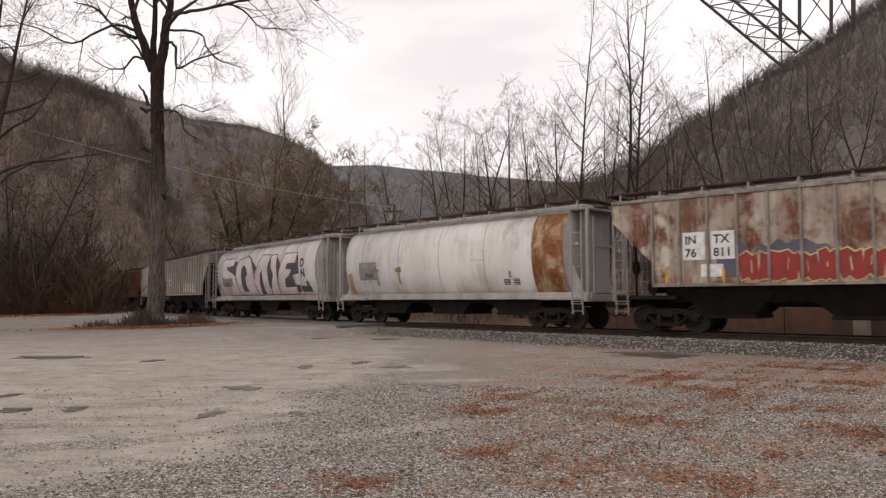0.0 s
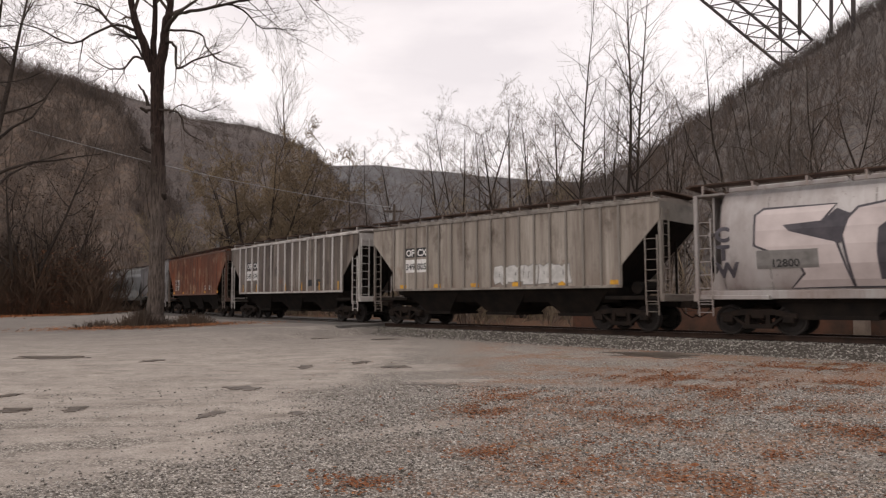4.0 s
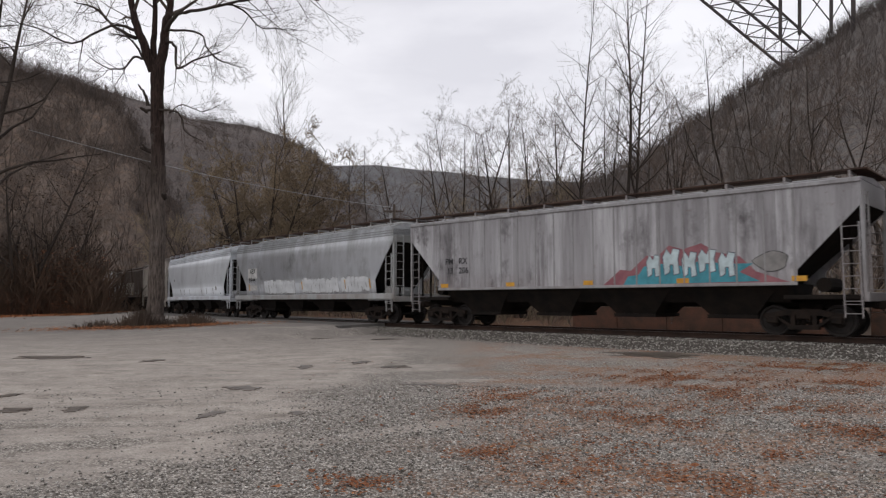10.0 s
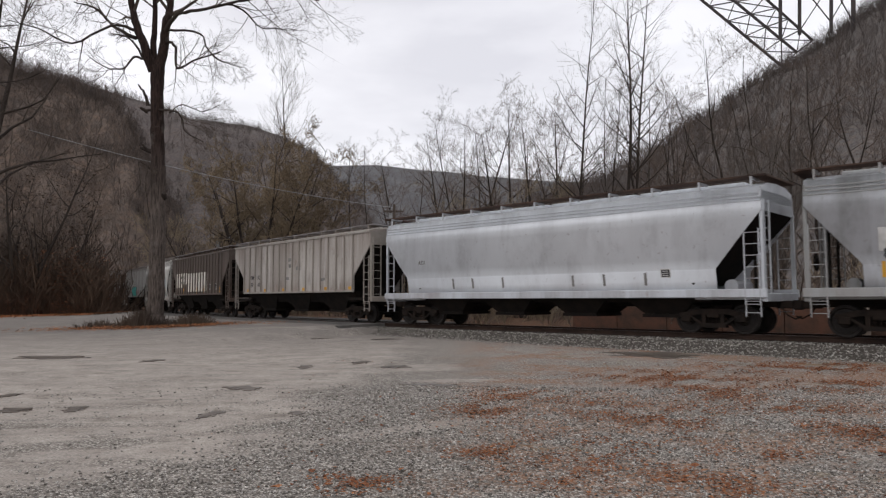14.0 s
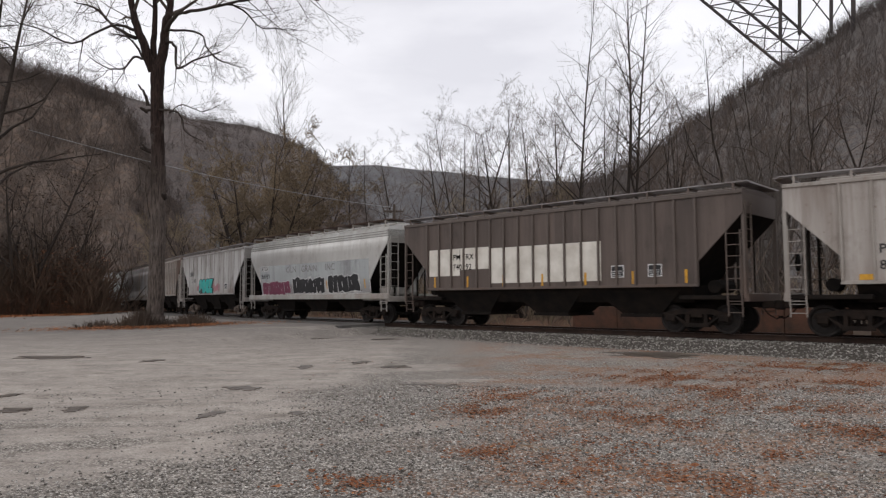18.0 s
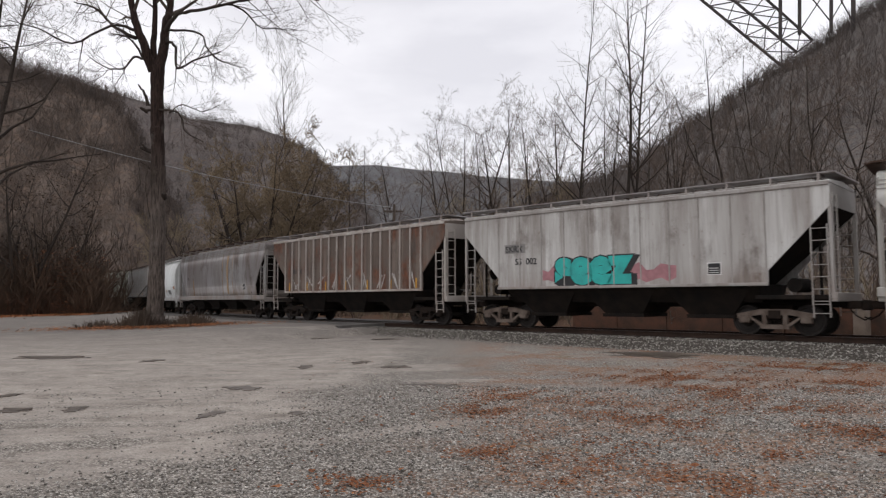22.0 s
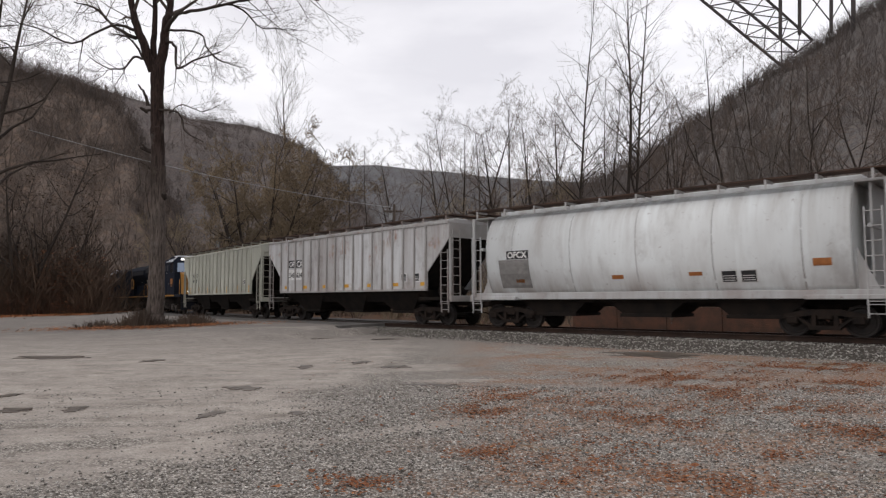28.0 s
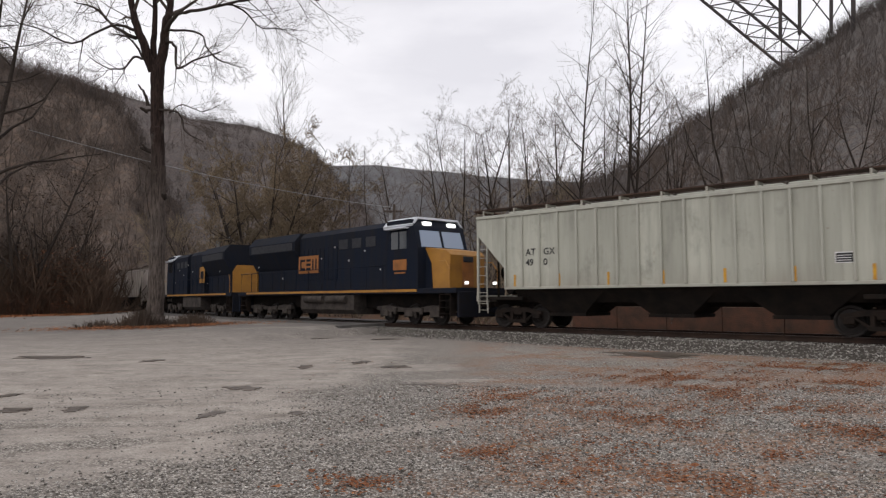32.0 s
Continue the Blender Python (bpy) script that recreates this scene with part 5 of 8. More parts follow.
def on_side(me, shape, proud=0.008, sign=-1, lift=0.0):
    """Lays a flat mesh, drawn in x and z, on the car's side: cut at every fold and pushed out to the sheet."""
    bm = bmesh.new()
    bm.from_mesh(me)
    lo, hi = min(v.co.z for v in bm.verts), max(v.co.z for v in bm.verts)
    pts = [z for _, z in SHAPES[shape].profile]
    cuts = list(pts)
    if SHAPES[shape].bulge:
        cuts = [a + (c - a) * q / 2 for a, c in zip(pts, pts[1:]) for q in (0, 1)]
    for z in cuts:
        if lo < z < hi:
            bmesh.ops.bisect_plane(bm, geom=bm.verts[:] + bm.edges[:] + bm.faces[:], plane_co=(0, 0, z), plane_no=(0, 0, 1))
    for v in bm.verts:
        v.co.y = sign * (half_width(shape, v.co.z) + proud)
    bm.to_mesh(me)
    bm.free()
    return me


RIDE = 0.07      # how far the bodies stand up on their springs
WAITING = []


def lettering(words, size, x, z, mat, bold=0.0, shear=0.0, squeeze=1.0, space=1.0):
    """Words in Blender's own font, starting at x, z on a car's side; finish_lettering() turns them into meshes."""
    cu = bpy.data.curves.new("words", "FONT")
    cu.body, cu.size, cu.offset, cu.shear, cu.space_character, cu.resolution_u = words, size, bold, shear, space, 3
    return cu, x, z, mat, squeeze


def finish_lettering():
    made = []
    for (cu, x, z, mat, squeeze), car, shape, name, label, proud in WAITING:
        ob = bpy.data.objects.new("words", cu)
        scene.collection.objects.link(ob)
        made.append(ob)
    deps = bpy.context.evaluated_depsgraph_get()
    meshes = [bpy.data.meshes.new_from_object(ob.evaluated_get(deps)) for ob in made]
    for ob, me, ((cu, x, z, mat, squeeze), car, shape, name, label, proud) in zip(made, meshes, WAITING):
        bpy.data.objects.remove(ob)
        bpy.data.curves.remove(cu)
        co = np.empty(len(me.vertices) * 3, np.float32)
        me.vertices.foreach_get("co", co)
        co = co.reshape(-1, 3)
        me.vertices.foreach_set("co", np.stack([x + co[:, 0] * squeeze, 0 * co[:, 0], z + co[:, 1]], 1).ravel())
        me.materials.clear()
        me.materials.append(mat)
        part(name, on_side(me, shape, proud), None, car, label)


def patch_mesh(x0, x1, z0, z1, mat, ragged=0.0, seed=0):
    """A painted field in x and z with a straight or ragged outline."""
    r = random.Random(seed)
    n = max(2, int((x1 - x0) / 0.25)) if ragged else 2
    xs = [x0 + (x1 - x0) * i / (n - 1) for i in range(n)]
    lo = [(x, 0, z0 + (r.uniform(0, ragged) if ragged else 0)) for x in xs]
    hi = [(x, 0, z1 - (r.uniform(0, 2 * ragged) if ragged else 0)) for x in xs]
    vs = lo + hi
    fs = [(i, i + 1, n + i + 1, n + i) for i in range(n - 1)]
    me = bpy.data.meshes.new("field")
    me.from_pydata(vs, [], fs)
    me.materials.append(mat)
    return me


def blob_mesh(outline, mat):
    me = bpy.data.meshes.new("shape")
    me.from_pydata([(x, 0, z) for x, z in outline], [], [tuple(range(len(outline)))])
    me.materials.append(mat)
    return me


def drawn(outline, mat):
    """A flat figure with a hollow outline, in triangles."""
    me = blob_mesh(outline, mat)
    bm = bmesh.new()
    bm.from_mesh(me)
    bmesh.ops.triangulate(bm, faces=bm.faces[:])
    bm.to_mesh(me)
    bm.free()
    return me


def swollen(outline, by):
    """The outline pushed outward along its corners."""
    n, out = len(outline), []
    area = sum(a[0] * b[1] - b[0] * a[1] for a, b in zip(outline, outline[1:] + outline[:1]))
    turn = 1 if area > 0 else -1
    for i in range(n):
        (x0, z0), (x1, z1), (x2, z2) = outline[i - 1], outline[i], outline[(i + 1) % n]
        a, b = Vector((x1 - x0, z1 - z0)).normalized(), Vector((x2 - x1, z2 - z1)).normalized()
        m = Vector((a.y + b.y, -a.x - b.x)) * turn
        m = m.normalized() if m.length > 0.1 else Vector((a.y, -a.x)) * turn
        out.append((x1 + m.x * by, z1 + m.y * by))
    return out


def make_wheelset(key="wheelset"):
    b = Build()
    for sgn in (-1, 1):
        y0 = sgn * 0.755
        prof = [(0.09, 0.10), (0.15, 0.09), (0.2, 0.045), (0.36, 0.03), (0.40, 0.07), (0.457, 0.072), (0.465, -0.045), (0.487, -0.055), (0.487, -0.075), (0.40, -0.075), (0.36, -0.03), (0.15, -0.06), (0.09, -0.08)]
        n, m = 20, len(prof)
        vs, fs = [], []
        for j in range(n):
            t = 2 * math.pi * j / n
            vs += [(r * math.cos(t), y0 + sgn * w, r * math.sin(t)) for r, w in prof]
        for j in range(n):
            for i in range(m):
                fs.append((j * m + i, ((j + 1) % n) * m + i, ((j + 1) % n) * m + (i + 1) % m, j * m + (i + 1) % m))
        b.add(vs, fs)
        for k in range(3):
            t = 2 * math.pi * k / 3
            b.rod((0.07 * math.cos(t), y0 + sgn * 0.1, 0.07 * math.sin(t)), (0.07 * math.cos(t), y0 + sgn * 0.33, 0.07 * math.sin(t)), 0.02, 5)
    b.tube([(0, -1.08, 0), (0, 1.08, 0)], 0.085, 10)
    return b.mesh("wheelset", mat_wheel)


def make_side_frame(mat):
    """A cast side frame in x and z: bearings at the ends, a dropped spring seat in the middle."""
    b = Build()
    top = [(-1.12, 0.52), (-1.12, 0.66), (-0.8, 0.72), (-0.42, 0.80), (0.42, 0.80), (0.8, 0.72), (1.12, 0.66), (1.12, 0.52), (0.8, 0.56), (0.45, 0.62), (-0.45, 0.62), (-0.8, 0.56)]
    b.prism(top, -0.09, 0.09)
    for s in (-1, 1):
        b.prism([(s * 0.72, 0.58), (s * 0.84, 0.6), (s * 0.36, 0.22), (s * 0.36, 0.34)], -0.08, 0.08)
        b.prism([(s * 0.24, 0.3), (s * 0.36, 0.3), (s * 0.36, 0.66), (s * 0.24, 0.66)], -0.08, 0.08)
        b.box(s * 0.89 - 0.16, s * 0.89 + 0.16, -0.13, 0.1, 0.37, 0.6, 0.03)
    b.prism([(-0.42, 0.2), (0.42, 0.2), (0.42, 0.33), (-0.42, 0.33)], -0.12, 0.12)
    return b.mesh("side_frame", mat)


def make_spring():
    line = [(0.05 * math.cos(1.3 * k), 0.05 * math.sin(1.3 * k), 0.33 + 0.0135 * k) for k in range(23)]
    return Build().tube(line, 0.016, 4).mesh("spring", mat_truck)


def add_truck(car, x, mat, spins, turn=0.0):
    truck = new("truck", cached("bolster", lambda: Build().box(-0.2, 0.2, -1.1, 1.1, 0.5, 0.78, 0.03).box(-0.35, 0.35, -0.35, 0.35, 0.76, 0.95, 0.03).mesh("bolster", mat_truck)))
    truck.parent, truck.matrix_basis = car, pose(x, 0, -RIDE, 0, 0, turn)
    truck["label"] = "two-axle freight truck of cast steel"
    for sgn in (-1, 1):
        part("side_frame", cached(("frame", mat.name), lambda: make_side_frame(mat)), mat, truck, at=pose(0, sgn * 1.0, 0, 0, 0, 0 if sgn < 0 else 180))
        for dx in (-0.15, 0.0, 0.15):
            part("spring", cached("spring", make_spring), mat_truck, truck, at=pose(dx, sgn * 1.0, 0))
    for dx in (-0.889, 0.889):
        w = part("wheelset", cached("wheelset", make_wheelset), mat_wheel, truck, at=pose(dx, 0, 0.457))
        spins.append((w, dx))
    return truck


def add_ladder(name, car, mat, height, rungs, at, width=0.44):
    """A ladder of two stiles and its rungs, each a piece of its own."""
    stile = cached(("stile", round(height, 2), mat.name), lambda: Build().box(-0.016, 0.016, -0.025, 0.025, 0, height).mesh("stile", mat))
    bar = cached(("rung", width, mat.name), lambda: Build().rod((-width, 0, 0), (0, 0, 0), 0.014, 5).mesh("rung", mat))
    first = part(name, stile, mat, car, at=at @ pose(width / 2, 0, 0))
    part("stile", stile, mat, first, at=pose(-width, 0, 0))
    for i in range(rungs):
        part("rung", bar, mat, first, at=pose(0, 0, 0.12 + (height - 0.24) * i / max(1, rungs - 1)))


def make_bay(length, ztop, half, zlow=0.42):
    """A hopper bay: sloped sheets down to a discharge gate."""
    b = Build()
    g = 0.72 if ztop > 1.4 else max(0.42, length / 2 - 0.95)
    top = [(-length / 2, -half, ztop), (length / 2, -half, ztop), (length / 2, half, ztop), (-length / 2, half, ztop)]
    low = [(-g, -0.85, zlow + 0.1), (g, -0.85, zlow + 0.1), (g, 0.85, zlow + 0.1), (-g, 0.85, zlow + 0.1)]
    b.add(top + low, [(0, 1, 2, 3), (4, 5, 6, 7), (0, 1, 5, 4), (1, 2, 6, 5), (2, 3, 7, 6), (3, 0, 4, 7)])
    b.box(-g - 0.08, g + 0.08, -0.92, 0.92, zlow, zlow + 0.12)
    return b


def hopper(name, label, shape, pitch, paint, trim=None, ribs=16, board=None, truck_mat=None, rib_mat=None, ladder_mat=None, hatch_mat=None):
    """A covered hopper car: x runs forward, z up from the rail, middle of the car at the origin."""
    car = thing(name, label, "freight car", group="cars of the freight train")
    trim, board, truck_mat = trim or paint, board or mat_grating, truck_mat or mat_truck
    rib_mat, ladder_mat = rib_mat or trim, ladder_mat or trim
    sh, L = SHAPES[shape], pitch - 1.05
    z0, spins = sh.profile[0][1], []
    body_len = L if shape != "drum" else L - 1.7
    for sgn in (-1, 1):
        part("side_panel", side_sheet(shape, body_len, sgn), paint, car, smooth=shape in ("smooth", "drum"))
    # roof sheet
    pts = [(y, z) for y, z in sh.profile if z > 4.0]
    if shape == "drum":
        outline = [(-y, z) for y, z in pts] + [(y, z) for y, z in reversed(pts[:-1])] + [(0.9, 4.3), (-0.9, 4.3)]
    else:
        outline = [(-y, z) for y, z in pts] + [(y, z) for y, z in reversed(pts[:-1])]
    part("roof", Build().slab(outline, -body_len / 2, body_len / 2), paint, car)
    if shape in ("rib", "flat"):
        for sgn in (-1, 1):
            part("top_chord", Build().box(-L / 2, L / 2, sgn * 1.5 - 0.05, sgn * 1.5 + 0.05, 4.32, 4.44, 0.015), trim, car)
            part("side_sill", Build().box(-L / 2 + sh.inset, L / 2 - sh.inset, sgn * 1.5 - 0.06, sgn * 1.5 + 0.04, 1.44, 1.54, 0.012), trim, car)
    else:
        for sgn in (-1, 1):
            w = half_width(shape, z0) + 0.06
            part("side_sill", Build().box(-L / 2 - 0.1, L / 2 + 0.1, sgn * w - 0.06, sgn * w + 0.06, z0 - 0.24, z0 + 0.03, 0.02), trim, car, "pale side sill")
    # ribs: upright posts on ribbed cars, fine horizontal creases on smooth ones
    if shape in ("rib", "flat"):
        wid, dep = (0.075, 0.085) if shape == "rib" else (0.05, 0.022)
        rib_me = Build().box(-wid / 2, wid / 2, -dep / 2, dep / 2, 1.54, 4.32, 0.01).mesh("rib", rib_mat)
        span = L - 2 * sh.inset - 0.1
        for sgn in (-1, 1):
            for i in range(ribs):
                part("rib", rib_me, rib_mat, car, at=pose(-span / 2 + span * i / (ribs - 1), sgn * (1.5 + dep / 2), 0))
    elif shape == "smooth":
        for sgn in (-1, 1):
            for z in (4.06, 4.18, 4.3):
                y = half_width("smooth", z)
                part("crease", Build().box(-L / 2, L / 2, sgn * y - 0.02, sgn * y + 0.02, z - 0.018, z + 0.018), trim, car)
    else:
        for sgn in (-1, 1):
            for i in range(5):
                x = -body_len / 2 + body_len * (i + 0.5) / 5
                outer = [(x, half_width(shape, z) + 0.006, z) for z in [1.3 + 0.19 * k for k in range(17)]]
                b = Build()
                b.add([(xx, sgn * y, z) for _, y, z in outer for xx in (x - 0.022, x + 0.022)], [(2 * k, 2 * k + 1, 2 * k + 3, 2 * k + 2) for k in range(16)])
                part("weld_seam", b, trim, car)
    # ends
    for e in (-1, 1):
        xe = e * L / 2
        if shape == "drum":
            xb = e * body_len / 2
            ring = [(-y, z) for y, z in sh.profile] + [(y, z) for y, z in reversed(sh.profile[:-1])]
            part("end_bulkhead", Build().slab(ring, xb - 0.05 * e, xb), paint, car)
            part("end_sheet", Build().slab([(-0.95, 1.28), (0.95, 1.28), (0.95, 4.34), (-0.95, 4.34)], xe - 0.5 * e, xe - 0.44 * e).slab([(-1.3, 3.05), (1.3, 3.05), (1.3, 3.16), (-1.3, 3.16)], xe - 0.5 * e, xe - 0.4 * e), trim, car)
            part("roof_overhang", Build().box(min(xb, xe), max(xb, xe), -1.15, 1.15, 4.36, 4.44, 0.02), trim, car)
            for sgn in (-1, 1):
                part("corner_post", Build().box(xe - 0.06, xe + 0.06, sgn * 1.25 - 0.05, sgn * 1.25 + 0.05, 1.05, 4.4, 0.01), trim, car)
                part("gusset", Build().prism([(xb, 1.3), (xb, 2.5), (xe - 0.3 * e, 1.3)], sgn * 1.02 - 0.02, sgn * 1.02 + 0.02), trim, car)
        else:
            xi = xe - e * (sh.inset + 0.75)
            part("end_sheet", Build().slab([(-1.46, sh.zc), (1.46, sh.zc), (1.46, 4.38), (-1.46, 4.38)], xe - 0.06 * e, xe), trim, car)
            b = Build()
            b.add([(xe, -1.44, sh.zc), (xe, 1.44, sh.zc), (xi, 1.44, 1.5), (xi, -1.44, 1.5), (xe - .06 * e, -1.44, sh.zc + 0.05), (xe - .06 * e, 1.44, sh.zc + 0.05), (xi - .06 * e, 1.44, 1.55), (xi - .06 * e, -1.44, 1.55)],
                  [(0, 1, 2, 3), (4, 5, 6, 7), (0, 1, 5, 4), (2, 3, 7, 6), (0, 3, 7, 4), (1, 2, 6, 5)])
            part("slope_sheet", b, mat_under, car, "near-black sloped end sheet")
            for sgn in (-1, 1):
                part("corner_post", Build().box(xe - 0.05 - 0.02 * e, xe + 0.05 - 0.02 * e, sgn * 1.42 - 0.05, sgn * 1.42 + 0.05, 1.05, sh.zc + 0.05, 0.01), trim, car)
                part("end_brace", Build().rod((xe - 0.5 * e, sgn * 0.7, 1.15), (xe - 0.5 * e, sgn * 0.7, 3.1), 0.05), mat_under, car)
        part("end_platform", Build().box(min(xe, xe - e * 2.2), max(xe, xe - e * 2.2), -1.38, 1.38, 1.02, 1.16, 0.02), trim if shape in ("smooth", "drum") else mat_under, car)
        part("end_beam", Build().box(xe - 0.08, xe + 0.08, -1.45, 1.45, 0.96, 1.22, 0.02), trim, car)
        for sgn in (-1, 1):
            hz = 3.2 if shape != "drum" else 3.6
            add_ladder("ladder", car, ladder_mat, hz - 0.85, 7, pose(xe - e * 0.32, sgn * 1.5, 0.85))
            add_ladder("step_iron", car, ladder_mat, 0.5, 2, pose(xe - e * 0.32, sgn * 1.46, 0.5))
        add_ladder("end_ladder", car, ladder_mat, 2.9, 8, pose(xe + e * 0.02, -1.1 * e, 1.2, 0, 0, 90))
        part("coupler", cached("coupler", lambda: Build().box(-0.15, 0.62, -0.1, 0.1, 0.74, 0.98, 0.03).box(0.38, 0.66, -0.16, 0.16, 0.7, 1.0, 0.04).mesh("coupler", mat_truck)), mat_truck, car, at=pose(xe, 0, 0, 0, 0, 0 if e > 0 else 180))
        part("air_hose", cached("air_hose", lambda: Build().tube([(0.1, -0.35, 0.8), (0.3, -0.4, 0.55), (0.5, -0.3, 0.42), (0.62, -0.1, 0.5)], 0.025, 6).mesh("air_hose", mat_under)), mat_under, car, at=pose(xe, 0, 0, 0, 0, 0 if e > 0 else 180))
        add_truck(car, e * (L / 2 - 1.75), truck_mat, spins)
    # brake gear on the rear end
    gear = trim if shape in ("smooth", "drum") else mat_under
    part("brake_wheel", Build().tube([(-L / 2 - 0.12, 0.55, 2.2), (-L / 2 - 0.06, 0.55, 2.2)], 0.28, 14), mat_under, car)
    part("brake_cylinder", Build().tube([(-L / 2 + 1.1, -0.7, 1.45), (-L / 2 + 1.1, 0.2, 1.45)], 0.2, 12), gear, car)
    part("air_tank", Build().tube([(L / 2 - 1.2, -0.9, 1.45), (L / 2 - 1.2, 0.4, 1.45)], 0.22, 12), gear, car)
    # the sill; its upper box is an added dark filler for shadow between bays
    part("centre_sill", Build().box(-L / 2, L / 2, -0.3, 0.3, 0.78, 1.12, 0.02).box(-L / 2 + 2.4, L / 2 - 2.4, -0.28, 0.28, 1.1, z0 + 0.1), mat_under, car)
    # the sloped skirt between the body and the bays
    hw = half_width(shape, z0)
    reach = L / 2 - (sh.inset + 0.35 if shape != "drum" else 2.3)
    part("hopper_skirt", Build().slab([(-hw + 0.1, z0), (-0.98, 0.93), (0.98, 0.93), (hw - 0.1, z0)], -reach, reach), mat_under, car, "near-black sloped skirt under the body")
    # hopper bays under the body
    nb = 3 if pitch < 18.0 else 4
    blen = (L - 2 * sh.inset - 0.9) / nb if shape != "drum" else (L - 3.6) / nb
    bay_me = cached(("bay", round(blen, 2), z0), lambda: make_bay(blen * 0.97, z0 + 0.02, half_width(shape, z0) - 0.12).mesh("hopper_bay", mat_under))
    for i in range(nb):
        part("hopper_bay", bay_me, mat_under, car, "near-black hopper bay with a discharge gate", at=pose((i - (nb - 1) / 2) * blen, 0, 0))
    # roof walk on brackets, and the loading hatches
    zr = 4.86 if shape == 'smooth' else 4.72
    for sgn in (-1, 1):
        for k in range(3):
            y = sgn * (0.86 + 0.24 * k)
            part("roof_walk", Build().box(-L / 2 - 0.15, L / 2 + 0.15, y - 0.09, y + 0.09, zr - 0.04, zr), board, car, "weathered steel roof walk")
        for i in range(11):
            x = -L / 2 + 0.3 + (L - 0.6) * i / 10
            part("walk_bracket", cached(("bracket", trim.name), lambda: Build().box(-0.025, 0.025, -0.28, 0.34, 0.12, 0.2).box(-0.03, 0.03, 0.33, 0.375, -0.1, 0.21).mesh("walk_bracket", trim)), trim, car, at=pose(x, sgn * 1.05, zr - 0.24, 0, 0, 0 if sgn > 0 else 180))
    for e in (-1, 1):
        part("cross_walk", Build().box(e * L / 2 - 0.3, e * L / 2 + 0.15, -1.3, 1.3, zr - 0.06, zr - 0.01), board, car)
    hm = hatch_mat or trim
    for i in range(4):
        x = (i - 1.5) * L / 4.4
        part("hatch_cover", cached(("hatch", round(L, 1), zr, hm.name), lambda: Build().box(-L / 9.2, L / 9.2, -0.4, 0.4, zr - 0.2, zr - 0.03, 0.03).mesh("hatch_cover", hm)), hm, car, at=pose(x, 0, 0))
    car["length"] = L
    return car, spins


def mark(car, shape, me, name, label="", proud=0.008):
    if isinstance(me, tuple):
        WAITING.append((me, car, shape, name, label, proud))
        return None
    return part(name, on_side(me, shape, proud), None, car, label)


def graffiti(car, shape, words, size, x, z, fill, line, label, bold=0.03, shear=0.0, squeeze=1.1, back=None, space=1.0):
    body = bold * size * 0.7
    if back:
        mark(car, shape, lettering(words, size, x + 0.09 * size, z - 0.03 * size, back, body + 0.035 * size, shear, squeeze, space), "graffiti_shadow", proud=0.006)
    mark(car, shape, lettering(words, size, x, z, line, body + 0.028 * size, shear, squeeze, space), "graffiti_outline", label, proud=0.011)
    mark(car, shape, lettering(words, size, x, z, fill, body, shear, squeeze, space), "graffiti_fill", label, proud=0.016)


BLOCKS = ([(-1, -0.9), (-0.3, -1), (-0.1, -0.8), (0.3, -1), (1, -0.95), (0.92, 0), (1.05, 1), (0.3, 0.9), (0.1, 0.7), (-0.2, 1), (-0.95, 0.9), (-1.05, 0)],
          [(-1, -1), (0.1, -0.9), (1, -1), (1.1, -0.4), (0.9, 0.3), (1, 0.95), (0.2, 1.05), (-0.3, 0.8), (-1, 1), (-0.9, 0.2)],
          [(-0.9, -1), (-0.2, -0.75), (0.2, -1), (1, -0.9), (1, 0.9), (0.4, 0.75), (-0.1, 1), (-1, 0.8), (-1.1, -0.3)])


